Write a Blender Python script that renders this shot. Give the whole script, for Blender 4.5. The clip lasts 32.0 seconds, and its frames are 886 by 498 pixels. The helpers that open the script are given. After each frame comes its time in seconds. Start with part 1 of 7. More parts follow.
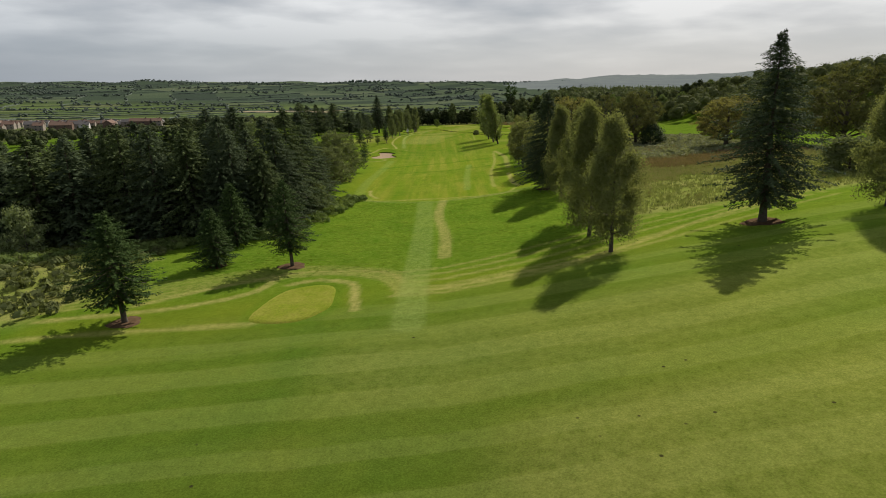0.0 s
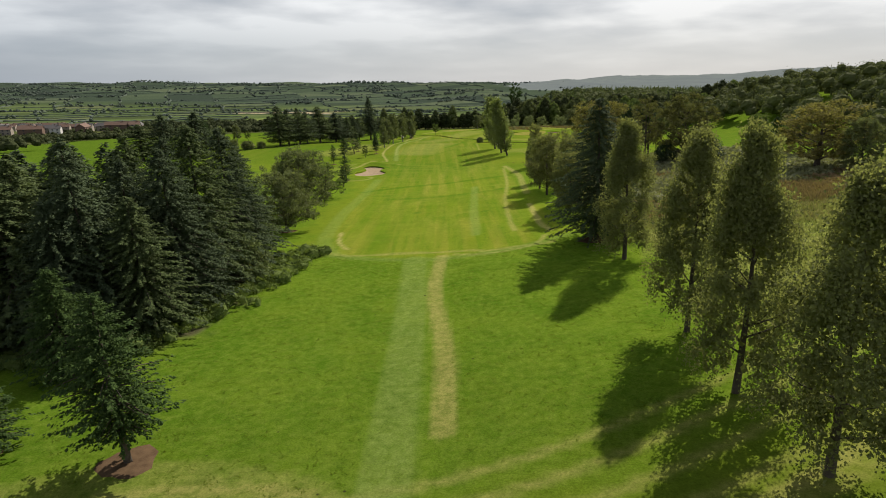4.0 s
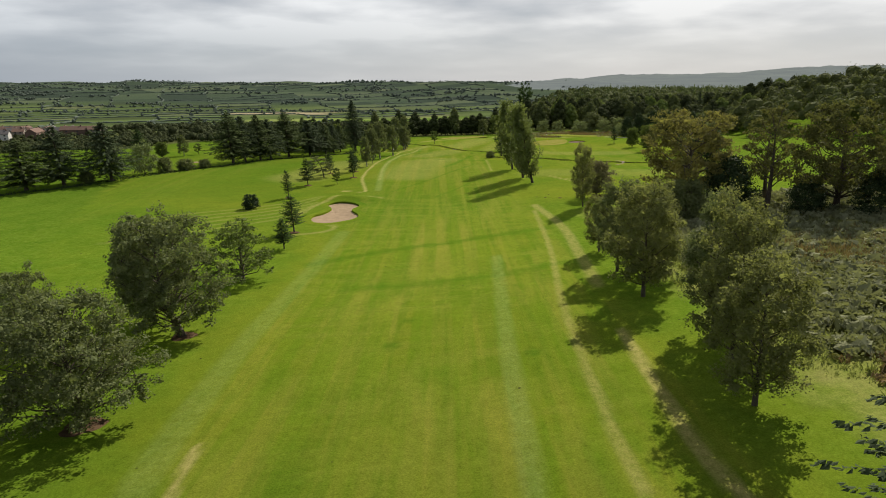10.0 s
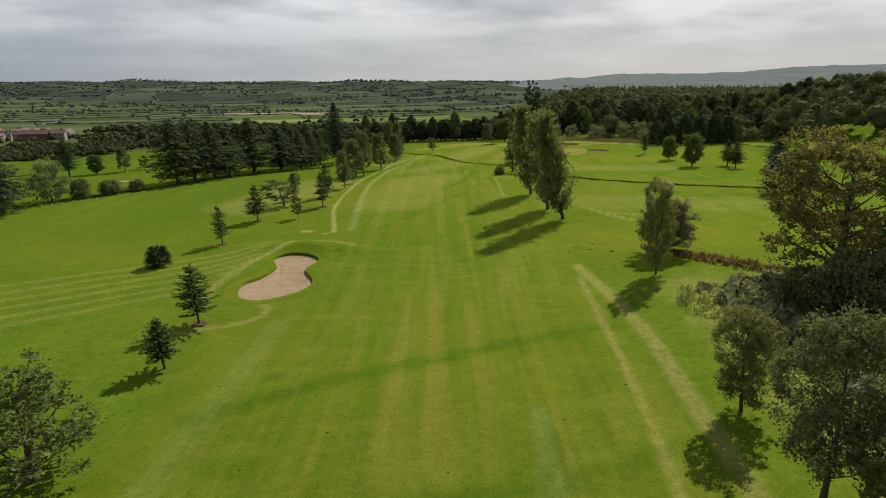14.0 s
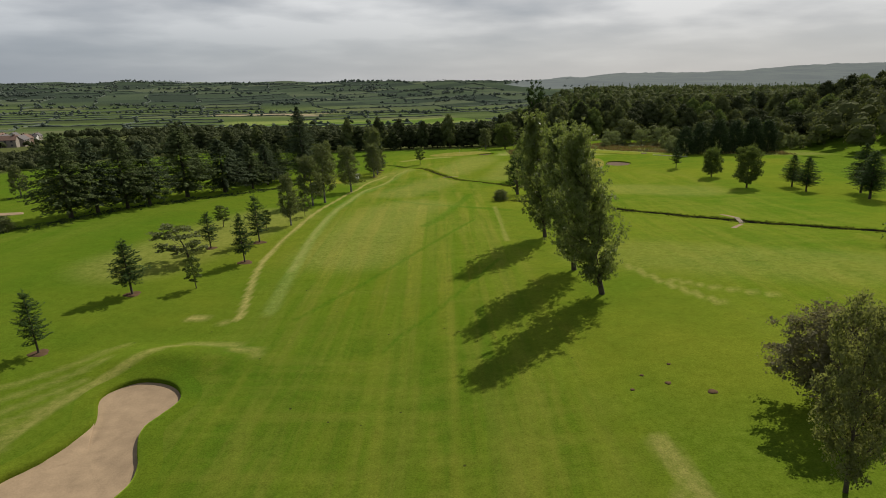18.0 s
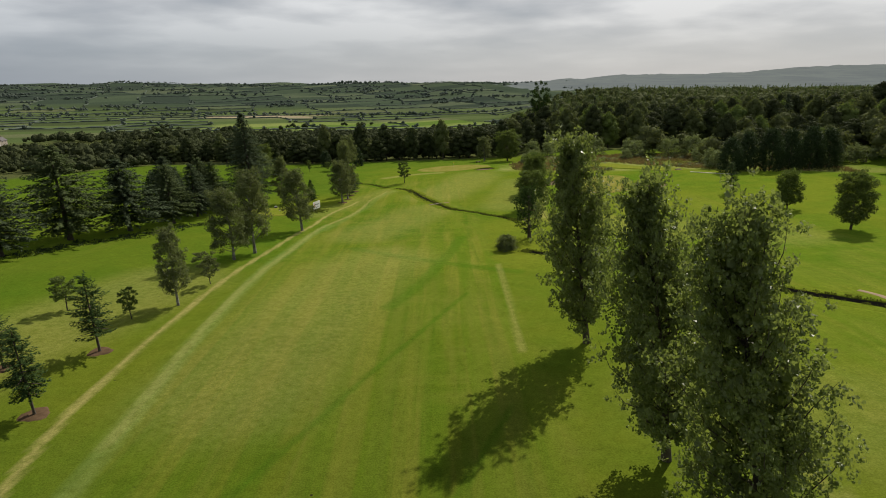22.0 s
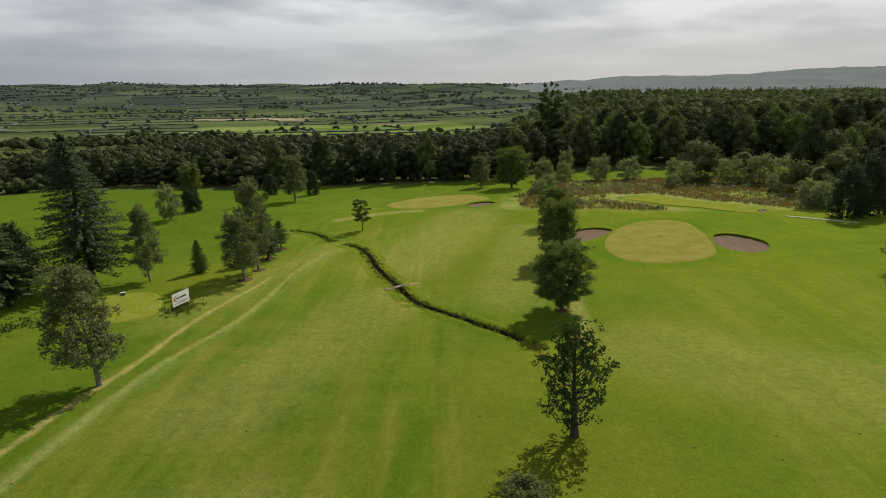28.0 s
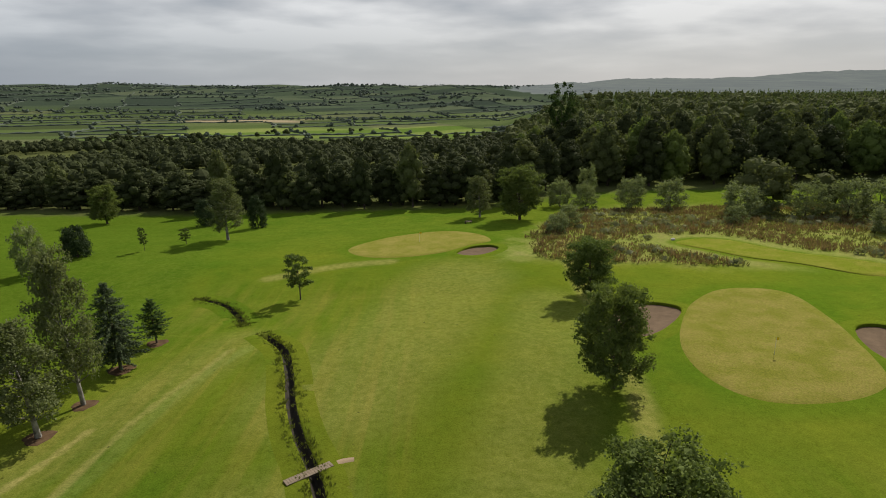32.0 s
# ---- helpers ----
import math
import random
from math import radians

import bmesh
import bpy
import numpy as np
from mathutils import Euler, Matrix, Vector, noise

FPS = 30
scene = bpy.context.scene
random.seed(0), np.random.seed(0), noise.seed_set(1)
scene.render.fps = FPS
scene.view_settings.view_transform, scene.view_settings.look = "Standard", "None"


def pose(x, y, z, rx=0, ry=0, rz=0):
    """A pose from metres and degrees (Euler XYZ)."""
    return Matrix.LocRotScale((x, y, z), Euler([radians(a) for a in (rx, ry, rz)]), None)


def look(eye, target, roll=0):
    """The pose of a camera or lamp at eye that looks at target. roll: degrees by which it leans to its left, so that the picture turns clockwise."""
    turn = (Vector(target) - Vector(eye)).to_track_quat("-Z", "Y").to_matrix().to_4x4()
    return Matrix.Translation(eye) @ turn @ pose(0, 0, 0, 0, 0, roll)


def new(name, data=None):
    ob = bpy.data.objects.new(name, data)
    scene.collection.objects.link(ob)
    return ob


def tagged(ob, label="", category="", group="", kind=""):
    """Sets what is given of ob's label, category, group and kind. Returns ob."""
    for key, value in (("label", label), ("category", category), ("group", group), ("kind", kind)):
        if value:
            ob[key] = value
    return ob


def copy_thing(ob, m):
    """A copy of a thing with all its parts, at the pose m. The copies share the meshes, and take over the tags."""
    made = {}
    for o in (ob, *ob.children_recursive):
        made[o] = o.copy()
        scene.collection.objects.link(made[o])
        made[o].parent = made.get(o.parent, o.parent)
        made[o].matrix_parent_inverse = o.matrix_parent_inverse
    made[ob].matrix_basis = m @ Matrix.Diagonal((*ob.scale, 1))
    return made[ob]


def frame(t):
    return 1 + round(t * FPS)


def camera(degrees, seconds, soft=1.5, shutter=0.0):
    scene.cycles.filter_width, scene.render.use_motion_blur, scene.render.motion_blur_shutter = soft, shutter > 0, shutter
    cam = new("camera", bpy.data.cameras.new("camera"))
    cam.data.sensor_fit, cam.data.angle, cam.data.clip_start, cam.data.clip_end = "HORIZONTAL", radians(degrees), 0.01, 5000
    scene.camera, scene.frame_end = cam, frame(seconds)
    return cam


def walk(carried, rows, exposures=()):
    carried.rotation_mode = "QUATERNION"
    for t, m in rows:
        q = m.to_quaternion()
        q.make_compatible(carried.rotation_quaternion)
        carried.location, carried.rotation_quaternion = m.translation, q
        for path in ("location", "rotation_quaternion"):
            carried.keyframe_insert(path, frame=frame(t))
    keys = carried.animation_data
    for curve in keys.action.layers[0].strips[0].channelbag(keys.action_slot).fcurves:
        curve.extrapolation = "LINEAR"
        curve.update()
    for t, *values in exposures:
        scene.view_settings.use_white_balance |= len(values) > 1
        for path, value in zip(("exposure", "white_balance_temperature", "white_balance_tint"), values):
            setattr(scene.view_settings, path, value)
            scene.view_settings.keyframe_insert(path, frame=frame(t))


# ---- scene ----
cam = camera(74.0, 32.0, soft=1.0)
ROWS = [
    (0.0, 0.00, 0.00, 0.00, 90.000, -0.000, 0.000),
    (0.5, 0.03, 4.64, 1.24, 90.008, 0.020, -0.015),
    (1.0, 0.14, 9.92, 2.88, 90.030, 0.050, -0.038),
    (1.5, 0.46, 15.31, 4.38, 90.046, 0.060, -0.053),
    (2.0, 0.78, 20.86, 5.94, 90.046, 0.060, -0.061),
    (2.5, 0.72, 26.41, 7.47, 90.046, 0.060, -0.068),
    (3.0, 0.37, 31.73, 8.88, 90.053, 0.070, -0.068),
    (3.5, 0.17, 37.28, 10.44, 90.061, 0.060, -0.053),
    (5.5, 0.26, 59.01, 16.84, 90.068, -0.010, 0.015),
    (6.0, 0.20, 64.64, 18.31, 90.083, 0.010, -0.008),
    (6.5, 0.09, 69.81, 19.78, 90.068, 0.010, 0.008),
    (7.0, 0.23, 74.59, 21.17, 90.046, 0.010, 0.015),
    (7.5, 0.40, 80.03, 22.66, 90.068, 0.010, -0.008),
    (8.0, 0.49, 85.58, 24.14, 90.038, 0.030, 0.008),
    (8.5, 0.55, 91.20, 25.78, 90.030, 0.040, 0.015),
    (9.0, 0.52, 96.86, 27.31, 90.008, 0.020, -0.000),
    (9.5, 0.32, 102.60, 28.92, 90.008, 0.030, -0.015),
    (10.0, 0.17, 108.15, 30.54, 89.992, 0.070, -0.015),
    (10.5, 0.17, 113.81, 32.24, 89.962, 0.090, -0.008),
    (11.0, 0.40, 119.51, 33.88, 89.954, 0.040, -0.023),
    (11.5, 0.72, 125.17, 35.41, 89.909, 0.060, -0.030),
    (12.0, 0.75, 130.83, 36.97, 89.894, 0.070, -0.046),
    (12.5, 0.66, 136.50, 38.58, 89.909, 0.070, -0.068),
    (13.0, 0.52, 142.08, 40.11, 89.917, 0.050, -0.061),
    (13.5, 0.49, 147.86, 41.70, 89.932, 0.050, -0.053),
    (14.0, 0.69, 153.60, 43.37, 89.939, 0.050, -0.023),
    (14.5, 1.18, 159.37, 45.04, 89.939, 0.060, -0.023),
    (16.5, 3.09, 181.07, 51.07, 89.879, 0.280, -0.076),
    (17.0, 3.40, 186.85, 52.60, 89.901, 0.280, -0.068),
    (17.5, 3.98, 192.47, 54.10, 89.917, 0.280, -0.068),
    (18.0, 4.56, 198.28, 55.71, 89.932, 0.290, -0.091),
    (18.5, 5.02, 204.21, 57.27, 89.954, 0.310, -0.106),
    (19.0, 5.45, 210.03, 58.85, 89.977, 0.280, -0.121),
    (19.5, 5.91, 215.80, 60.41, 90.015, 0.310, -0.129),
    (20.0, 6.46, 221.50, 61.88, 90.008, 0.290, -0.144),
    (20.5, 6.81, 227.35, 63.52, 90.030, 0.280, -0.175),
    (21.0, 7.12, 233.09, 65.11, 90.053, 0.250, -0.190),
    (21.5, 7.55, 238.72, 66.61, 90.068, 0.250, -0.212),
    (22.0, 7.90, 244.15, 68.11, 90.076, 0.260, -0.220),
    (22.5, 8.25, 249.36, 69.67, 90.076, 0.260, -0.250),
    (23.0, 8.68, 254.56, 70.99, 90.099, 0.270, -0.281),
    (23.5, 9.29, 259.65, 72.46, 90.106, 0.260, -0.281),
    (24.0, 9.75, 265.01, 73.93, 90.106, 0.240, -0.296),
    (24.5, 10.29, 270.56, 75.61, 90.137, 0.270, -0.311),
    (25.0, 10.96, 276.18, 77.25, 90.144, 0.250, -0.326),
    (25.5, 11.48, 281.77, 78.78, 90.106, 0.240, -0.326),
    (28.0, 13.87, 309.24, 86.39, 90.205, 0.190, -0.250),
    (28.5, 14.36, 314.64, 87.83, 90.228, 0.130, -0.190),
    (29.0, 14.97, 319.88, 89.28, 90.266, 0.110, -0.159),
    (29.5, 15.46, 325.28, 90.83, 90.296, 0.060, -0.152),
    (30.0, 15.92, 330.83, 92.33, 90.311, 0.020, -0.144),
    (30.5, 16.32, 336.87, 93.89, 90.288, 0.000, -0.197),
    (31.0, 16.81, 343.37, 95.62, 90.304, -0.020, -0.212),
    (31.5, 17.21, 349.68, 97.32, 90.341, -0.030, -0.228),
    (32.0, 17.59, 355.57, 98.82, 90.372, -0.070, -0.235),
]
EYE, TILT = 30.0, -15.57
walk(cam, [(t, pose(0, 0, EYE, TILT) @ pose(x, y, z, rx, ry, rz)) for t, x, y, z, rx, ry, rz in ROWS],
     exposures=[(0.0, 0.02), (3.0, 0.14), (6.0, 0.26), (9.0, 0.20), (13.0, 0.02), (19.0, -0.14), (25.0, -0.04), (32.0, -0.06)])

# ---- light ----
SUN_EL, SUN_DIR = 43.0, (0.53, 0.848)
SUN_AZ = math.atan2(SUN_DIR[0], SUN_DIR[1])
sun = new("sun", bpy.data.lights.new("sun", "SUN"))
sun.data.energy, sun.data.angle, sun.data.color = 5.0, radians(0.6), (1.0, 0.93, 0.80)
sun.matrix_world = look((0, 0, 0), (-math.sin(SUN_AZ) * math.cos(radians(SUN_EL)),
                                    -math.cos(SUN_AZ) * math.cos(radians(SUN_EL)), -math.sin(radians(SUN_EL))))


def node(tree, kind, values=(), **props):
    n = tree.nodes.new(kind)
    for k, v in props.items():
        if k == "operation":
            n.operation = v
        elif k == "use_clamp":
            n.use_clamp = v
        elif k == "data_type":
            n.data_type = v
        elif k == "blend_type":
            n.blend_type = v
        elif k == "noise_dimensions":
            n.noise_dimensions = v
        elif k == "attribute_name":
            n.attribute_name = v
        elif k == "bands_direction":
            n.bands_direction = v
    for k, v in dict(values).items():
        if isinstance(v, bpy.types.NodeSocket):
            tree.links.new(v, n.inputs[k])
        else:
            n.inputs[k].default_value = v
    return n


def math_node(tree, op, a, b=0.0, clamp=False):
    return node(tree, "ShaderNodeMath", {0: a, 1: b}, operation=op, use_clamp=clamp).outputs[0]


def mix(tree, fac, a, b, blend="MIX"):
    n = node(tree, "ShaderNodeMix", data_type="RGBA", blend_type=blend)
    for i, v in ((0, fac), (6, a), (7, b)):
        if isinstance(v, bpy.types.NodeSocket):
            tree.links.new(v, n.inputs[i])
        elif i == 0:
            n.inputs[i].default_value = v
        else:
            n.inputs[i].default_value = (*v, 1) if len(v) == 3 else v
    return n.outputs[2]


def ramp(tree, fac, stops):
    n = node(tree, "ShaderNodeValToRGB", {0: fac})
    els = n.color_ramp.elements
    while len(els) < len(stops):
        els.new(0.5)
    for e, (p, c) in zip(els, stops):
        e.position, e.color = p, (*c, 1) if len(c) == 3 else c
    return n.outputs[0]


def noise_tex(tree, vec, scale, detail=3.0, rough=0.55, dims="3D"):
    return node(tree, "ShaderNodeTexNoise", {"Vector": vec, "Scale": scale, "Detail": detail, "Roughness": rough}, noise_dimensions=dims).outputs[0]


def make_world():
    w = bpy.data.worlds.new("sky")
    w.use_nodes = True
    t = w.node_tree
    t.nodes.clear()
    co = node(t, "ShaderNodeTexCoord").outputs["Generated"]
    sep = node(t, "ShaderNodeSeparateXYZ", {0: co})
    up = math_node(t, "MAXIMUM", sep.outputs[2], 0.0)
    # a flat cloud deck, so that the layers close up towards the horizon
    inv = math_node(t, "DIVIDE", 1.0, math_node(t, "ADD", up, 0.11))
    flat = node(t, "ShaderNodeCombineXYZ", {0: math_node(t, "MULTIPLY", sep.outputs[0], inv),
                                            1: math_node(t, "MULTIPLY", sep.outputs[1], inv), 2: 3.7}).outputs[0]
    big = noise_tex(t, flat, 0.32, 4.0, 0.5)
    fine = noise_tex(t, flat, 1.3, 5.0, 0.55)
    m = math_node(t, "ADD", math_node(t, "MULTIPLY", big, 0.72), math_node(t, "MULTIPLY", fine, 0.28))
    cloud = ramp(t, m, [(0.34, (0.27, 0.295, 0.33)), (0.44, (0.39, 0.415, 0.45)), (0.52, (0.55, 0.56, 0.58)), (0.62, (0.84, 0.84, 0.84))])
    # haze band above the skyline
    low = ramp(t, up, [(0.0, (1, 1, 1)), (0.055, (0.80,) * 3), (0.085, (0.42,) * 3), (0.13, (0, 0, 0))])
    side = math_node(t, "ADD", math_node(t, "MULTIPLY", sep.outputs[0], SUN_DIR[0]), math_node(t, "MULTIPLY", sep.outputs[1], SUN_DIR[1]))
    haze = ramp(t, side, [(0.2, (0.29, 0.33, 0.385)), (0.62, (0.42, 0.45, 0.48)), (0.98, (0.55, 0.555, 0.56))])
    col = mix(t, math_node(t, "MULTIPLY", low, 0.92), cloud, haze)
    glow = ramp(t, side, [(0.35, (0.95, 0.97, 1.0)), (1.0, (1.02, 1.01, 1.0))])
    col = mix(t, 1.0, col, glow, "MULTIPLY")
    col = mix(t, 1.0, col, ramp(t, up, [(0.12, (1.0, 1.0, 1.0)), (0.7, (0.62, 0.62, 0.63))]), "MULTIPLY")
    sky = node(t, "ShaderNodeTexSky")
    sky.sky_type, sky.sun_disc, sky.sun_elevation, sky.sun_rotation = "NISHITA", False, radians(SUN_EL), SUN_AZ
    sky_dim = mix(t, 1.0, sky.outputs[0], (0.09, 0.09, 0.09), "MULTIPLY")
    col = mix(t, 0.9, sky_dim, col)
    bg = node(t, "ShaderNodeBackground", {0: col, 1: 1.0})
    out = node(t, "ShaderNodeOutputWorld")
    t.links.new(bg.outputs[0], out.inputs[0])
    scene.world = w


make_world()


# ---- materials ----
def material(name):
    m = bpy.data.materials.new(name)
    m.use_nodes = True
    t = m.node_tree
    return m, t, t.nodes["Principled BSDF"]


def place_co(t):
    return node(t, "ShaderNodeNewGeometry").outputs["Position"]


def bump(t, bsdf, height, strength, dist):
    b = node(t, "ShaderNodeBump", {"Height": height, "Strength": strength, "Distance": dist})
    t.links.new(b.outputs[0], bsdf.inputs["Normal"])


def foliage(name, dark, light, tint, thru=0.3, rough=0.8, spec=0.05):
    m, t, b = material(name)
    geo = node(t, "ShaderNodeNewGeometry")
    info = node(t, "ShaderNodeObjectInfo")
    island = geo.outputs["Random Per Island"]
    c = mix(t, island, dark, light)
    c = mix(t, math_node(t, "MULTIPLY", info.outputs["Random"], 0.55), c, tint)
    crown = node(t, "ShaderNodeAttribute", attribute_name="crown").outputs["Fac"]
    c = mix(t, math_node(t, "MULTIPLY", crown, 0.85), c, mix(t, 1.0, light, (1.2, 1.2, 1.2), "MULTIPLY"))
    patch = noise_tex(t, geo.outputs["Position"], 0.35, 2.0)
    c = mix(t, ramp(t, patch, [(0.38, (0, 0, 0)), (0.66, (0.4, 0.4, 0.4))]), c, light)
    t.links.new(c, b.inputs["Base Color"])
    b.inputs["Roughness"].default_value = rough
    b.inputs["Specular IOR Level"].default_value = spec
    tr = node(t, "ShaderNodeBsdfTranslucent", {0: mix(t, 1.0, c, (1.25, 1.3, 0.7), "MULTIPLY")})
    mx = node(t, "ShaderNodeMixShader", {0: thru, 1: b.outputs[0], 2: tr.outputs[0]})
    t.links.new(mx.outputs[0], t.nodes["Material Output"].inputs[0])
    return m


SPRUCE = foliage("spruce_needles", (0.032, 0.046, 0.024), (0.105, 0.138, 0.072), (0.074, 0.098, 0.050), 0.20)
SPRUCE_GREEN = foliage("young_spruce_needles", (0.046, 0.066, 0.028), (0.130, 0.165, 0.066), (0.094, 0.122, 0.048), 0.24)
PINE = foliage("pine_needles", (0.028, 0.052, 0.017), (0.073, 0.115, 0.032), (0.049, 0.080, 0.026), 0.20)
BIRCH = foliage("birch_leaves", (0.150, 0.163, 0.068), (0.222, 0.232, 0.100), (0.186, 0.194, 0.082), 0.46, 0.8)
WILLOW = foliage("willow_leaves", (0.110, 0.134, 0.058), (0.182, 0.206, 0.094), (0.150, 0.168, 0.072), 0.34, 0.8)
POPLAR = foliage("poplar_leaves", (0.096, 0.126, 0.044), (0.228, 0.265, 0.098), (0.172, 0.204, 0.072), 0.46, 0.42, 0.35)
OAK = foliage("broad_leaves", (0.070, 0.106, 0.032), (0.166, 0.216, 0.062), (0.143, 0.162, 0.048), 0.30)
AUTUMN = foliage("autumn_leaves", (0.130, 0.126, 0.046), (0.255, 0.225, 0.085), (0.190, 0.190, 0.070), 0.40)
HOLLY = foliage("dark_evergreen_leaves", (0.022, 0.040, 0.018), (0.061, 0.090, 0.036), (0.047, 0.068, 0.029), 0.14, 0.6, 0.1)
PALE = foliage("pale_leaves", (0.139, 0.172, 0.077), (0.247, 0.284, 0.141), (0.203, 0.240, 0.111), 0.30)
BRACKEN = foliage("bracken_fronds", (0.130, 0.095, 0.050), (0.280, 0.200, 0.112), (0.195, 0.176, 0.080), 0.24)
RUSHES = foliage("rush_blades", (0.111, 0.124, 0.034), (0.252, 0.248, 0.088), (0.189, 0.163, 0.069), 0.22)
WOODS = foliage("far_woods_leaves", (0.032, 0.043, 0.019), (0.064, 0.078, 0.032), (0.054, 0.060, 0.027), 0.18)
MIXED = foliage("mixed_woods_leaves", (0.056, 0.072, 0.030), (0.134, 0.157, 0.061), (0.118, 0.123, 0.046), 0.28)
DULL = foliage("dull_broad_leaves", (0.072, 0.082, 0.030), (0.160, 0.165, 0.060), (0.135, 0.125, 0.048), 0.30)
BRAMBLE = foliage("bramble_leaves", (0.125, 0.138, 0.070), (0.250, 0.258, 0.150), (0.195, 0.205, 0.108), 0.26)
STRAW = foliage("straw_blades", (0.200, 0.180, 0.080), (0.330, 0.310, 0.160), (0.270, 0.250, 0.110), 0.25)
BROWNISH = foliage("grey_brown_leaves", (0.120, 0.112, 0.066), (0.225, 0.210, 0.130), (0.180, 0.165, 0.100), 0.36)
HEATH_GRASS = foliage("heath_grass_blades", (0.140, 0.170, 0.045), (0.290, 0.310, 0.120), (0.220, 0.240, 0.080), 0.26)
ROUGH_BLADES = foliage("uncut_turf_blades", (0.080, 0.128, 0.010), (0.150, 0.190, 0.026), (0.115, 0.158, 0.018), 0.45)
BANK = foliage("bank_grass_blades", (0.066, 0.105, 0.015), (0.143, 0.165, 0.037), (0.132, 0.132, 0.037), 0.30)
# far hedges: distance haze is painted in by greying and lightening the leaves
HAZED_HEDGE = foliage("hazed_hedge_leaves", (0.078, 0.100, 0.080), (0.120, 0.145, 0.115), (0.100, 0.122, 0.100), 0.05)


def bark(name, a, b2, scale):
    m, t, b = material(name)
    co = place_co(t)
    n = noise_tex(t, co, scale, 5.0, 0.65)
    streak = noise_tex(t, node(t, "ShaderNodeMapping", {0: co, "Scale": (3, 3, 0.6)}).outputs[0], scale * 1.5, 4.0)
    c = mix(t, ramp(t, n, [(0.35, (0, 0, 0)), (0.65, (1, 1, 1))]), a, b2)
    c = mix(t, math_node(t, "MULTIPLY", streak, 0.4), c, (0.03, 0.025, 0.02))
    t.links.new(c, b.inputs["Base Color"])
    b.inputs["Roughness"].default_value = 0.9
    bump(t, b, streak, 0.6, 0.05)
    return m


BARK = bark("brown_bark", (0.060, 0.045, 0.032), (0.120, 0.095, 0.070), 2.5)
BIRCH_BARK = bark("birch_bark", (0.42, 0.40, 0.36), (0.10, 0.085, 0.07), 1.6)


def plain(name, col, rough=0.7, var=0.25, scale=2.0, metal=0.0, relief=0.2, spec=0.3):
    m, t, b = material(name)
    co = place_co(t)
    n1, n2 = noise_tex(t, co, scale, 4.0), noise_tex(t, co, scale * 9, 3.0)
    v = math_node(t, "ADD", math_node(t, "MULTIPLY", n1, 0.7), math_node(t, "MULTIPLY", n2, 0.3))
    k = ramp(t, v, [(0.3, (1 - var,) * 3), (0.7, (1 + var * 0.6,) * 3)])
    t.links.new(mix(t, 1.0, col, k, "MULTIPLY"), b.inputs["Base Color"])
    b.inputs["Roughness"].default_value = rough
    b.inputs["Metallic"].default_value = metal
    b.inputs["Specular IOR Level"].default_value = spec
    bump(t, b, n2, relief, 0.02)
    return m


SAND = plain("bunker_sand", (0.317, 0.235, 0.153), 0.95, 0.22, 0.7, relief=0.5, spec=0.05)
SAND_GREY = plain("damp_bunker_sand", (0.155, 0.110, 0.073), 0.95, 0.25, 0.9, relief=0.5, spec=0.05)
SOIL = plain("bare_soil", (0.115, 0.075, 0.045), 1.0, 0.4, 1.5, relief=0.6, spec=0.0)
MUD = plain("ditch_mud", (0.028, 0.022, 0.014), 0.8, 0.4, 1.5, relief=0.6)
WOOD = plain("weathered_timber", (0.240, 0.188, 0.135), 0.85, 0.35, 3.0, relief=0.4)
WOOD_DARK = plain("dark_timber", (0.10, 0.075, 0.052), 0.85, 0.35, 3.0, relief=0.4)
WHITE = plain("white_panel", (0.80, 0.80, 0.78), 0.45, 0.06, 1.0, relief=0.02)
RED = plain("orange_red_print", (0.60, 0.13, 0.04), 0.5, 0.08, 2.0, relief=0.02)
INK = plain("dark_print", (0.05, 0.05, 0.06), 0.5, 0.08, 2.0, relief=0.02)
YELLOW = plain("yellow_flag_cloth", (0.80, 0.58, 0.03), 0.7, 0.1, 3.0, relief=0.1)
RENDER = plain("house_render", (0.30, 0.26, 0.22), 0.9, 0.15, 0.4)
RENDER_WHITE = plain("white_house_render", (0.55, 0.54, 0.52), 0.9, 0.1, 0.4)
BRICK = plain("brown_brick", (0.168, 0.112, 0.085), 0.9, 0.2, 0.5)
SLATE = plain("grey_roof_tiles", (0.12, 0.11, 0.11), 0.8, 0.25, 0.6)
TILE = plain("brown_roof_tiles", (0.17, 0.105, 0.080), 0.85, 0.25, 0.6)
STONE = plain("pale_stone_edging", (0.55, 0.53, 0.48), 0.9, 0.2, 2.0)


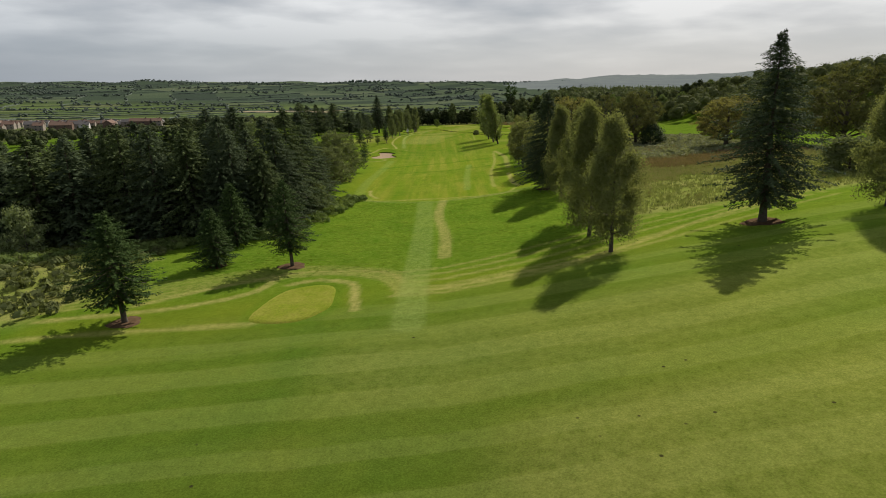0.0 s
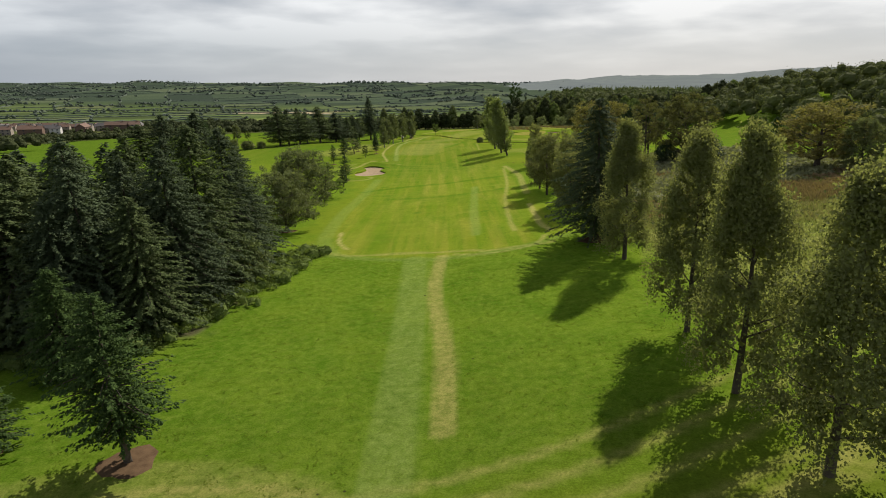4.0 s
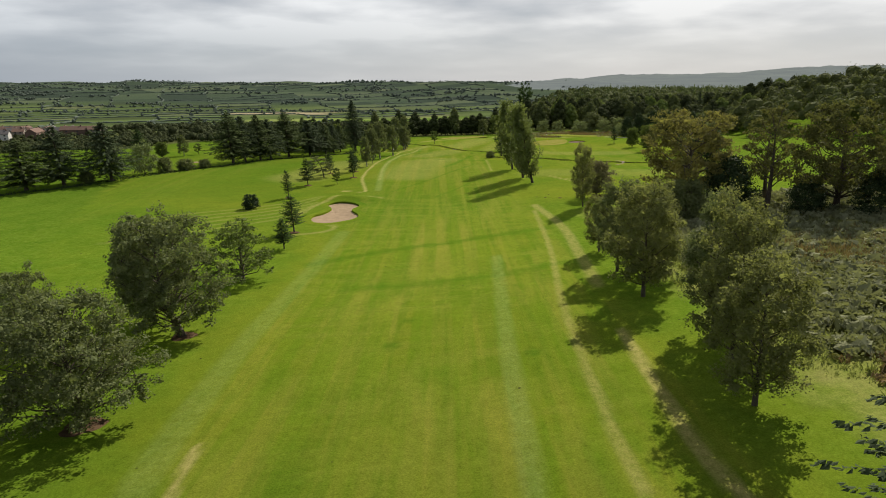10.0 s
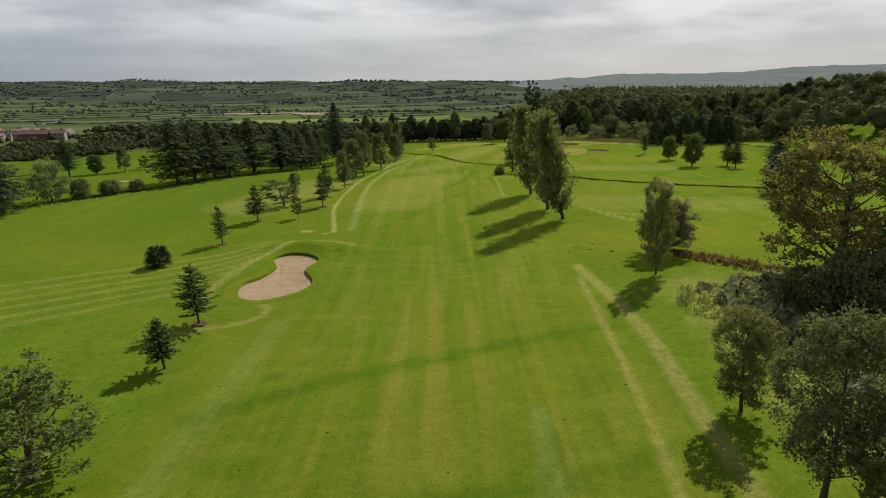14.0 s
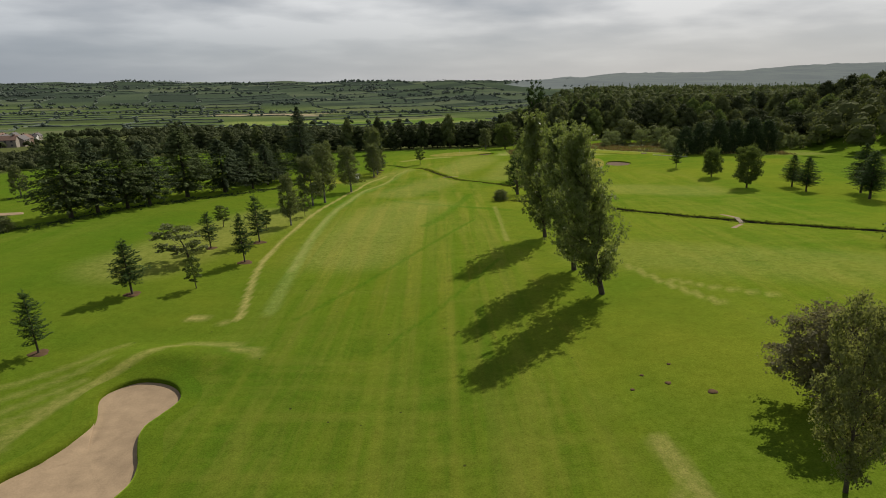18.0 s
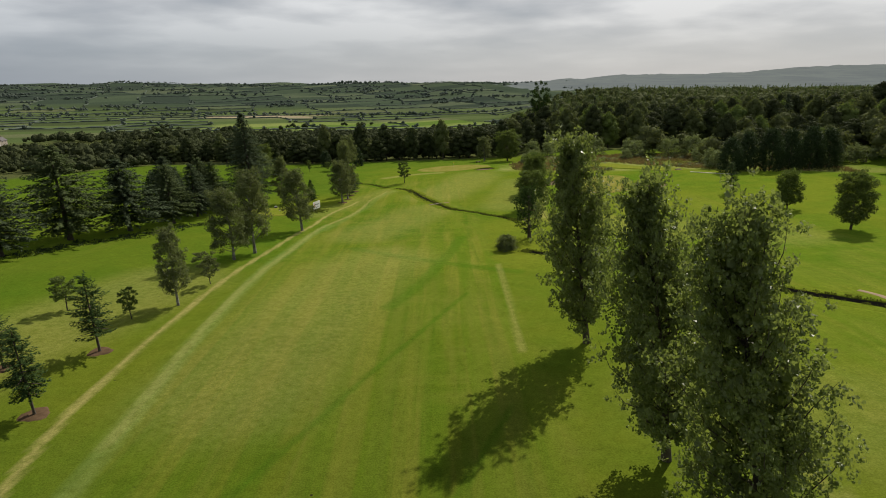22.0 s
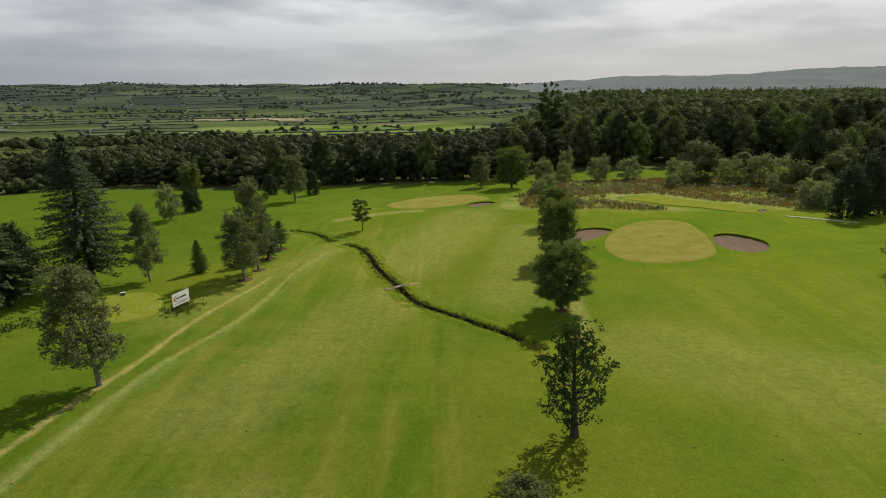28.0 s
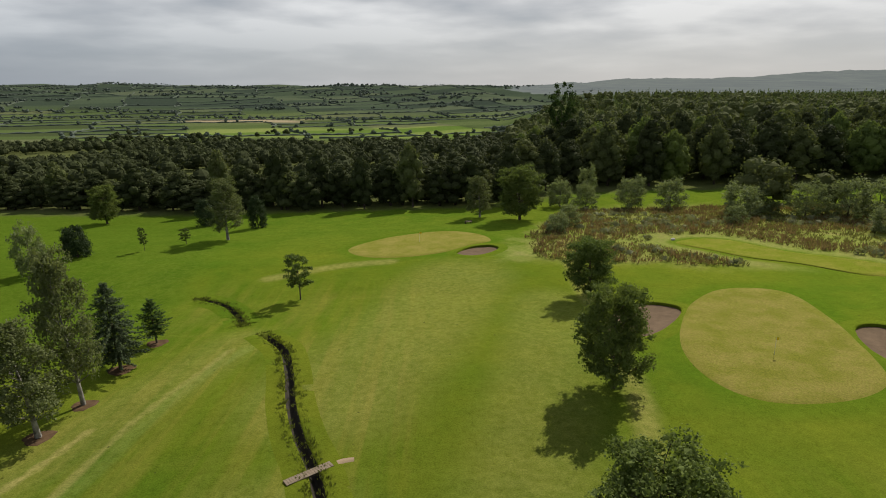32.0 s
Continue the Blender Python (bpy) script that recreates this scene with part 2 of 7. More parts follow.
def make_turf():
    """Grass whose kind is told by the mesh: mown, rough, heath, dry, pale, bare and farmland."""
    m, t, b = material("turf")
    co = place_co(t)

    def attr(name):
        return node(t, "ShaderNodeAttribute", attribute_name=name).outputs["Fac"]

    n_big, n_mid = noise_tex(t, co, 0.022, 4.0), noise_tex(t, co, 0.16, 5.0, 0.62)
    n_small, n_fine = noise_tex(t, co, 1.3, 5.0, 0.7), noise_tex(t, co, 7.0, 3.0, 0.7)
    mown = mix(t, ramp(t, n_big, [(0.36, (0, 0, 0)), (0.64, (1, 1, 1))]), (0.056, 0.098, 0.0070), (0.106, 0.122, 0.0110))
    mown = mix(t, ramp(t, n_mid, [(0.42, (0, 0, 0)), (0.72, (0.34, 0.34, 0.34))]), mown, (0.146, 0.150, 0.0130))
    speck = noise_tex(t, co, 0.55, 4.0, 0.7)
    mown = mix(t, ramp(t, speck, [(0.46, (0, 0, 0)), (0.74, (0.18, 0.18, 0.18))]), mown, (0.064, 0.106, 0.0060))

    def streak(sx, sy, turned, lo, hi):
        at = node(t, "ShaderNodeMapping", {0: co, "Rotation": (0, 0, radians(turned)), "Scale": (sx, sy, 1)}).outputs[0]
        return ramp(t, noise_tex(t, at, 1.0, 4.0, 0.6), [(lo, (0, 0, 0)), (hi, (1, 1, 1))])

    # the mower's passes: long faint streaks up the fairway, a few aslant and across
    fair = attr("fairway")
    for sx, sy, turned, lo, hi, much, tone in ((0.30, 0.010, 0, 0.44, 0.62, 0.60, (0.142, 0.144, 0.018)), (0.70, 0.018, 2, 0.46, 0.64, 0.50, (0.048, 0.090, 0.006)),
                                               (0.24, 0.020, -14, 0.48, 0.66, 0.52, (0.158, 0.146, 0.024)), (0.026, 0.30, 4, 0.48, 0.66, 0.36, (0.142, 0.144, 0.020)),
                                               (0.30, 0.020, -38, 0.50, 0.66, 0.26, (0.054, 0.098, 0.007))):
        mown = mix(t, math_node(t, "MULTIPLY", math_node(t, "MULTIPLY", streak(sx, sy, turned, lo, hi), much), fair), mown, tone)
    lane = node(t, "ShaderNodeTexWave", {"Vector": co, "Scale": 0.066, "Distortion": 1.6, "Detail": 2.0, "Detail Scale": 0.3}, bands_direction="X")
    some = math_node(t, "MULTIPLY", ramp(t, lane.outputs[1], [(0.40, (0, 0, 0)), (0.60, (0.5, 0.5, 0.5))]), ramp(t, n_big, [(0.40, (0.25,) * 3), (0.60, (1, 1, 1))]))
    mown = mix(t, math_node(t, "MULTIPLY", some, fair), mown, (0.070, 0.114, 0.0065))
    # long mowing swathes on the first slope, cut to and fro
    cut = node(t, "ShaderNodeSeparateXYZ", {0: co})
    run = math_node(t, "ADD", math_node(t, "ADD", cut.outputs[1], math_node(t, "MULTIPLY", cut.outputs[0], -0.09)), math_node(t, "MULTIPLY", n_big, 5.0))
    wave = math_node(t, "SINE", math_node(t, "MULTIPLY", run, 0.98))
    wave2 = math_node(t, "SINE", math_node(t, "MULTIPLY", run, 2.53))
    swathe = ramp(t, math_node(t, "ADD", math_node(t, "MULTIPLY", wave, 0.36), math_node(t, "ADD", math_node(t, "MULTIPLY", wave2, 0.16), 0.5)), [(0.40, (0, 0, 0)), (0.50, (0.7, 0.7, 0.7)), (0.8, (1, 1, 1))])
    mown = mix(t, math_node(t, "MULTIPLY", math_node(t, "MULTIPLY", swathe, 0.45), attr("across")), mown, (0.040, 0.076, 0.0120))
    mown = mix(t, math_node(t, "MULTIPLY", math_node(t, "MULTIPLY", math_node(t, "SUBTRACT", 1.0, swathe), 0.35), attr("across")), mown, (0.110, 0.140, 0.0390))
    rough = mix(t, ramp(t, n_mid, [(0.35, (0, 0, 0)), (0.7, (1, 1, 1))]), (0.056, 0.104, 0.0070), (0.090, 0.134, 0.0110))
    rough = mix(t, ramp(t, n_small, [(0.42, (0, 0, 0)), (0.76, (0.7, 0.7, 0.7))]), rough, (0.112, 0.140, 0.0200))
    rough = mix(t, ramp(t, noise_tex(t, co, 0.8, 5.0, 0.7), [(0.50, (0, 0, 0)), (0.70, (0.5, 0.5, 0.5))]), rough, (0.038, 0.076, 0.0060))
    c = mix(t, attr("rough"), mown, rough)
    # first fairway paler, low end greener; shade of the left lawns darkens the colour
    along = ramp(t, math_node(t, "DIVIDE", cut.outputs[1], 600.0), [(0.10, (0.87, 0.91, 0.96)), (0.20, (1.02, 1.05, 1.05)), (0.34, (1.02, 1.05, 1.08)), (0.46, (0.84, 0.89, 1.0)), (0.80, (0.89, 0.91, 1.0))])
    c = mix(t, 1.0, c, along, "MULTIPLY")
    left_shade = math_node(t, "MULTIPLY", ramp(t, math_node(t, "DIVIDE", math_node(t, "ADD", cut.outputs[0], 60.0), 60.0, True), [(0.0, (1, 1, 1)), (0.8, (0, 0, 0))]),
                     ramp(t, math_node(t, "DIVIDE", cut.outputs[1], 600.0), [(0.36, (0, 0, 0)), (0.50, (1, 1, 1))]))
    c = mix(t, math_node(t, "MULTIPLY", left_shade, 0.55), c, (0.048, 0.080, 0.0065))
    heath = mix(t, ramp(t, n_mid, [(0.45, (0, 0, 0)), (0.72, (1, 1, 1))]), (0.120, 0.150, 0.030), (0.180, 0.155, 0.066))
    heath = mix(t, ramp(t, n_small, [(0.38, (0, 0, 0)), (0.7, (1, 1, 1))]), heath, (0.170, 0.170, 0.050))
    c = mix(t, attr("heath"), c, heath)
    c = mix(t, math_node(t, "MULTIPLY", attr("lush"), 0.65), c, (0.042, 0.088, 0.0060))
    wob = ramp(t, n_small, [(0.30, (0.45,) * 3), (0.60, (1, 1, 1))])
    c = mix(t, math_node(t, "MULTIPLY", attr("dry"), wob), c, (0.225, 0.198, 0.066))
    c = mix(t, math_node(t, "MULTIPLY", attr("pale"), wob), c, (0.140, 0.178, 0.048))
    bare = mix(t, n_small, (0.040, 0.040, 0.020), (0.085, 0.078, 0.042))
    c = mix(t, attr("bare"), c, bare)
    # farmland beyond the course: one tone a field
    turn = node(t, "ShaderNodeMapping", {0: co, "Rotation": (0, 0, radians(-24))}).outputs[0]
    cell = node(t, "ShaderNodeVectorMath", {0: turn, 1: (190.0, 130.0, 1e5)}, operation="SNAP").outputs[0]
    tone = node(t, "ShaderNodeTexWhiteNoise", {0: cell}, noise_dimensions="3D").outputs[0]
    hill = attr("upland")
    field = ramp(t, tone, [(0.0, (0.058, 0.072, 0.036)), (0.35, (0.076, 0.104, 0.042)), (0.6, (0.100, 0.138, 0.050)), (0.82, (0.140, 0.150, 0.080)), (1.0, (0.105, 0.150, 0.048))])
    field = mix(t, math_node(t, "MULTIPLY", noise_tex(t, co, 0.006, 4.0), 0.5), field, (0.065, 0.090, 0.030))
    # hill fields carry haze and cloud shade in their colour: darker and greyer
    hazed_field = ramp(t, tone, [(0.0, (0.042, 0.056, 0.044)), (0.4, (0.054, 0.074, 0.050)), (0.75, (0.072, 0.096, 0.060)), (1.0, (0.104, 0.124, 0.076))])
    field = mix(t, hill, field, hazed_field)
    field = mix(t, attr("meadow"), field, mix(t, tone, (0.105, 0.165, 0.034), (0.210, 0.250, 0.075)))
    field = mix(t, attr("stubble"), field, (0.330, 0.270, 0.180))
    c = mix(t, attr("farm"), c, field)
    grain = ramp(t, math_node(t, "ADD", math_node(t, "MULTIPLY", n_fine, 0.7), math_node(t, "MULTIPLY", n_small, 0.3)), [(0.34, (0.66,) * 3), (0.67, (1.30,) * 3)])
    c = mix(t, 1.0, c, grain, "MULTIPLY")
    blot = ramp(t, noise_tex(t, co, 0.42, 6.0, 0.75), [(0.36, (0.91, 0.92, 0.91)), (0.62, (1.02, 1.03, 1.02))])
    c = mix(t, 1.0, c, blot, "MULTIPLY")
    # divots and fallen leaves
    dots = node(t, "ShaderNodeTexVoronoi", {"Vector": co, "Scale": 0.33, "Randomness": 1.0})
    seen = math_node(t, "MULTIPLY", ramp(t, dots.outputs["Distance"], [(0.030, (1, 1, 1)), (0.055, (0, 0, 0))]), ramp(t, noise_tex(t, co, 0.09, 2.0), [(0.46, (0, 0, 0)), (0.56, (1, 1, 1))]))
    seen = math_node(t, "MULTIPLY", seen, math_node(t, "SUBTRACT", 1.0, attr("farm"), True))
    c = mix(t, seen, c, (0.022, 0.020, 0.010))
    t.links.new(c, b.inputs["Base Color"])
    b.inputs["Roughness"].default_value = 0.85
    b.inputs["Specular IOR Level"].default_value = 0.0
    open_turf = math_node(t, "SUBTRACT", 1.0, attr("farm"), True)
    short = math_node(t, "SUBTRACT", 1.0, math_node(t, "MULTIPLY", attr("rough"), 0.35))
    t.links.new(math_node(t, "MULTIPLY", math_node(t, "MULTIPLY", open_turf, short), 0.76), b.inputs["Sheen Weight"])
    b.inputs["Sheen Roughness"].default_value = 0.45
    t.links.new(mix(t, 1.0, c, (4.7, 4.8, 4.6), "MULTIPLY"), b.inputs["Sheen Tint"])
    h = math_node(t, "ADD", math_node(t, "MULTIPLY", n_fine, 0.4), n_small)
    bump(t, b, h, 0.4, 0.08)
    # the waxy blades throw some light forwards, towards the sun
    wax = node(t, "ShaderNodeBsdfGlossy", {"Color": (0.42, 0.50, 0.05, 1), "Roughness": 0.62})
    both = node(t, "ShaderNodeMixShader", {0: math_node(t, "MULTIPLY", open_turf, 0.014), 1: b.outputs[0], 2: wax.outputs[0]})
    t.links.new(both.outputs[0], t.nodes["Material Output"].inputs[0])
    return m


TURF = make_turf()


def fine_turf(name, a, b2, c2):
    """Closely mown grass of greens and tees."""
    m, t, b = material(name)
    co = place_co(t)
    n1, n2 = noise_tex(t, co, 0.28, 5.0, 0.65), noise_tex(t, co, 2.2, 4.0, 0.65)
    c = mix(t, ramp(t, n1, [(0.38, (0, 0, 0)), (0.62, (1, 1, 1))]), a, b2)
    c = mix(t, ramp(t, n2, [(0.45, (0, 0, 0)), (0.72, (0.6, 0.6, 0.6))]), c, c2)
    grain = ramp(t, noise_tex(t, co, 6.0, 3.0, 0.7), [(0.34, (0.72,) * 3), (0.68, (1.24,) * 3)])
    c = mix(t, 1.0, c, grain, "MULTIPLY")
    t.links.new(c, b.inputs["Base Color"])
    b.inputs["Roughness"].default_value = 0.85
    b.inputs["Specular IOR Level"].default_value = 0.0
    b.inputs["Sheen Weight"].default_value = 0.55
    b.inputs["Sheen Roughness"].default_value = 0.45
    t.links.new(mix(t, 1.0, c, (3.6, 3.6, 4.0), "MULTIPLY"), b.inputs["Sheen Tint"])
    bump(t, b, n2, 0.15, 0.03)
    return m


GREEN = fine_turf("putting_turf", (0.146, 0.148, 0.024), (0.205, 0.180, 0.046), (0.124, 0.144, 0.018))
TEE = fine_turf("tee_turf", (0.130, 0.159, 0.015), (0.177, 0.178, 0.029), (0.100, 0.138, 0.011))


def make_board():
    m, t, b = material("printed_plastic_sheet")
    b.inputs["Base Color"].default_value = (0.88, 0.88, 0.86, 1)
    b.inputs["Roughness"].default_value = 0.4
    return m


BOARD = make_board()


# ---- terrain ----
def smooth(a, b, x):
    t = np.clip((x - a) / (b - a), 0, 1)
    return t * t * (3 - 2 * t)


def wavy(x, y, length, seed=0.0):
    """Slow swells, -1 to 1."""
    k = 2 * math.pi / length
    return (np.sin(k * x + 1.3 * np.sin(0.7 * k * y + seed) + seed) + np.sin(k * 1.31 * y + 1.1 * np.sin(0.8 * k * x - seed))
            + 0.6 * np.sin(k * 1.9 * (x + y) + 2 * seed)) / 2.6


def terrain(x, y):
    """Height of the ground: the course on its shelf, the wooded rise, the valley and the far hills."""
    x, y = np.asarray(x, float), np.asarray(y, float)
    base = np.interp(y, [-50, 30, 60, 100, 130, 170, 200, 260, 320, 380, 420, 450, 490, 530, 560],
                     [7.5, 7.2, 6.8, 5.3, 4.9, 3.6, 2.4, 1.4, 1.6, 1.3, 0.4, -1.2, -2.4, -4.2, -5.5])
    right = np.interp(y, [30, 80, 100, 150, 200, 240, 280, 317, 360, 400, 450, 500],
                      [0.15, 0.15, 0.13, 0.11, 0.10, 0.10, 0.075, 0.04, 0.023, 0.02, 0.035, 0.03])
    left = np.interp(y, [30, 80, 170, 200, 250, 300, 360, 400, 430, 470, 520],
                     [0.06, 0.03, 0.045, 0.035, 0, -0.01, 0, 0, 0.04, 0.02, 0.03])
    z = base + right * np.clip(x, 0, 90) - left * np.clip(-x, 0, 60)
    z = z + np.interp(y, [345, 385, 412, 440, 457, 475, 500, 530], [0, -1.5, -1.7, -1.0, -0.9, 0.3, 0.5, 0]) * (1 - smooth(55, 100, np.abs(x)))
    z = z - 9 * smooth(130, 420, -x) * (1 - smooth(800, 1300, y))
    z = z + 6 * smooth(120, 420, x) * (1 - smooth(350, 520, y))
    z = z + 24 * smooth(165, 255, x) * smooth(240, 340, y) * (1 - smooth(520, 600, y))
    z = z + 5.5 * smooth(230, 300, -x) * smooth(530, 620, y) * (1 - smooth(900, 1150, y))
    low = np.interp(y, [560, 700, 900, 1200, 1500, 2200, 2700, 3200, 3700, 4600], [0, -7, -18, -36, -46, -46, -22, 18, 43, 50])
    low = low + smooth(2300, 3400, y) * (12 * wavy(x, y, 1500, 2.0) + 11 * wavy(x, y, 620, 0.7) + 4 * wavy(x, y, 270, 1.7))
    rise = np.interp(y, [480, 620, 800, 1100, 1700, 2300, 3000], [0, 3, 9, 13, 11, 4, 0])
    far = smooth(2600, 4100, y) * smooth(500, 3300, x) * 84
    w = smooth(0, 1, (x - 25 - 0.10 * (y - 560)) / 190)
    keep = 1 - smooth(1500, 2700, y)
    z = z + np.where(y > 480, (1 - w * keep) * low + w * rise + far, 0)
    calm = smooth(60, 300, np.abs(x)) + smooth(520, 700, y)
    return z + np.clip(calm, 0, 1) * 0.8 * wavy(x, y, 170) + 0.10 * wavy(x, y, 37, 1.0)


def ground_z(x, y):
    return float(terrain(x, y))


def closed(points, n=10):
    """A smooth closed outline through a few points."""
    p = np.array(points, float)
    k = len(p)
    out = []
    for i in range(k):
        a, b, c, d = p[i - 1], p[i], p[(i + 1) % k], p[(i + 2) % k]
        for t in np.linspace(0, 1, n, endpoint=False):
            out.append(0.5 * (2 * b + (c - a) * t + (2 * a - 5 * b + 4 * c - d) * t * t + (3 * b - a - 3 * c + d) * t ** 3))
    return np.array(out)


def open_line(points, step=0.8):
    """A smooth open line, resampled."""
    p = np.array(points, float)
    p = np.vstack([2 * p[0] - p[1], p, 2 * p[-1] - p[-2]])
    out = []
    for i in range(1, len(p) - 2):
        a, b, c, d = p[i - 1], p[i], p[i + 1], p[i + 2]
        n = max(2, int(np.linalg.norm(c - b) / step))
        for t in np.linspace(0, 1, n, endpoint=False):
            out.append(0.5 * (2 * b + (c - a) * t + (2 * a - 5 * b + 4 * c - d) * t * t + (3 * b - a - 3 * c + d) * t ** 3))
    out.append(p[-2])
    return np.array(out)


def dist_line(x, y, line):
    """Distance from each place to a line of many points."""
    best = np.full(x.shape, 1e9)
    lo, hi = line.min(0) - 14, line.max(0) + 14
    near = (x > lo[0]) & (x < hi[0]) & (y > lo[1]) & (y < hi[1])
    if near.any():
        px, py = x[near], y[near]
        d = np.full(px.shape, 1e9)
        for a, b in zip(line[:-1], line[1:]):
            v = b - a
            t = np.clip(((px - a[0]) * v[0] + (py - a[1]) * v[1]) / max(v @ v, 1e-9), 0, 1)
            d = np.minimum(d, np.hypot(px - a[0] - t * v[0], py - a[1] - t * v[1]))
        best[near] = d
    return best


def inside(x, y, ring):
    """Signed distance to a closed outline, positive inside."""
    d = dist_line(x, y, np.vstack([ring, ring[:1]]))
    near = d < 1e8
    px, py = x[near], y[near]
    odd = np.zeros(px.shape, bool)
    for a, b in zip(ring, np.roll(ring, -1, 0)):
        odd ^= ((a[1] > py) != (b[1] > py)) & (px < (b[0] - a[0]) * (py - a[1]) / (b[1] - a[1] + 1e-12) + a[0])
    out = -d
    out[near] = np.where(odd, d[near], -d[near])
    return out


def ragged(x, y, size, seed):
    return size * wavy(x, y, 11, seed) * 0.6 + size * wavy(x, y, 4.3, seed + 2) * 0.4


BUNKER_MAIN = closed([(-29.3, 240.6), (-27.8, 237.6), (-24.5, 236.8), (-20.5, 240.0), (-19.2, 244.5), (-21.6, 251.0), (-20.6, 256.2), (-22.6, 259.4), (-26.5, 259.8), (-28.6, 257.0), (-26.8, 252.4), (-27.6, 247.6), (-29.4, 244.0)])
BUNKER_SIDE = closed([(39.4, 439.7), (41.1, 436.9), (45.5, 438.7), (50.2, 444.2), (51.7, 448.2), (48.0, 450.3), (43.4, 447.8), (40.2, 444.1)])
BUNKER_RIGHT = closed([(69.9, 437.7), (67.5, 432.5), (67.6, 427.5), (70.0, 424.2), (73.4, 424.3), (76.3, 429.2), (75.4, 434.8), (73.0, 438.3)])
BUNKER_FAR = closed([(20.6, 479.7), (22.9, 477.4), (26.3, 478.3), (29.2, 482.5), (27.5, 485.1), (23.5, 484.0)])
GREEN_RIGHT = closed([(46.2, 433.1), (49.6, 442.2), (53.8, 449.2), (60.5, 455.3), (66.8, 455.2), (70.0, 450.9), (69.0, 440.1), (66.3, 428.9), (63.2, 422.9), (57.0, 420.3), (49.7, 420.7), (46.3, 425.3)])
GREEN_FAR = closed([(-1.4, 484.5), (2.3, 491.4), (8.2, 497.0), (18.0, 501.4), (25.8, 497.6), (28.4, 489.5), (23.9, 485.8), (18.6, 480.6), (10.1, 477.4), (2.6, 478.7)])
TEE_START = closed([(-20.4, 57.6), (-20.6, 62.0), (-19.2, 67.6), (-16.0, 69.6), (-13.4, 68.6), (-12.6, 64.0), (-12.8, 60.4), (-15.6, 57.0)])
TEE_HEATH = closed([(64.4, 482.6), (69.5, 485.8), (75.6, 483.7), (81.8, 474.2), (88.1, 468.6), (94.6, 461.1), (91.7, 456.9), (85.5, 457.7), (79.3, 465.5), (73.0, 470.5), (67.5, 477.0)])
DITCH = open_line([(-6.5, 442.5), (-4.2, 439.5), (-1.7, 435.9), (0.5, 429.5), (2.3, 422.9), (4.6, 416.6), (7.0, 411.5), (10.4, 403.0), (17.1, 395.6), (22.0, 390.5), (25.1, 386.1)])
DITCH_UPPER = open_line([(-20.9, 457.9), (-16.0, 454.9), (-12.6, 450.7), (-10.2, 446.4)])
DITCH_RIGHT = open_line([(23.0, 354.6), (28.3, 350.5), (35.0, 346.0), (41.3, 341.7), (45.6, 335.6), (52.4, 329.9), (58.6, 324.3), (62.6, 320.6), (67.0, 316.4), (76.2, 308.0), (84.0, 300.0)])
BUNKERS = (BUNKER_MAIN, BUNKER_SIDE, BUNKER_RIGHT, BUNKER_FAR)
DITCHES = ((DITCH, 0.5), (DITCH_UPPER, 0.42), (DITCH_RIGHT, 0.95))


def spaced(stops):
    """Grid lines: (from, to, step) one after another."""
    out = []
    for a, b, s in stops:
        out.append(np.linspace(a, b, max(1, round((b - a) / s)), endpoint=False))
    return np.concatenate(out + [[stops[-1][1]]])


def mesh_from(name, verts, faces, mats, smooth_shade=True):
    me = bpy.data.meshes.new(name)
    me.from_pydata([tuple(v) for v in verts], [], [tuple(f) for f in faces])
    for m in mats if isinstance(mats, (list, tuple)) else [mats]:
        me.materials.append(m)
    if smooth_shade:
        me.polygons.foreach_set("use_smooth", np.ones(len(me.polygons), bool))
    return me


def quads_mesh(name, verts, quads, mat, smooth_shade=False):
    """A mesh of quads from arrays, fast."""
    me = bpy.data.meshes.new(name)
    n, k = len(verts), len(quads)
    me.vertices.add(n)
    me.vertices.foreach_set("co", np.asarray(verts, np.float32).ravel())
    me.loops.add(k * 4)
    me.loops.foreach_set("vertex_index", np.asarray(quads, np.int32).ravel())
    me.polygons.add(k)
    me.polygons.foreach_set("loop_start", np.arange(0, k * 4, 4, dtype=np.int32))
    me.polygons.foreach_set("use_smooth", np.full(k, smooth_shade))
    me.materials.append(mat)
    me.update(calc_edges=True)
    return me


def scrub_edge(x, y):
    """Positive inside the scrub woodland beyond the boundary pines."""
    return y - np.interp(x, [-420, -260, -200, -144, -118], [330, 350, 395, 500, 566])


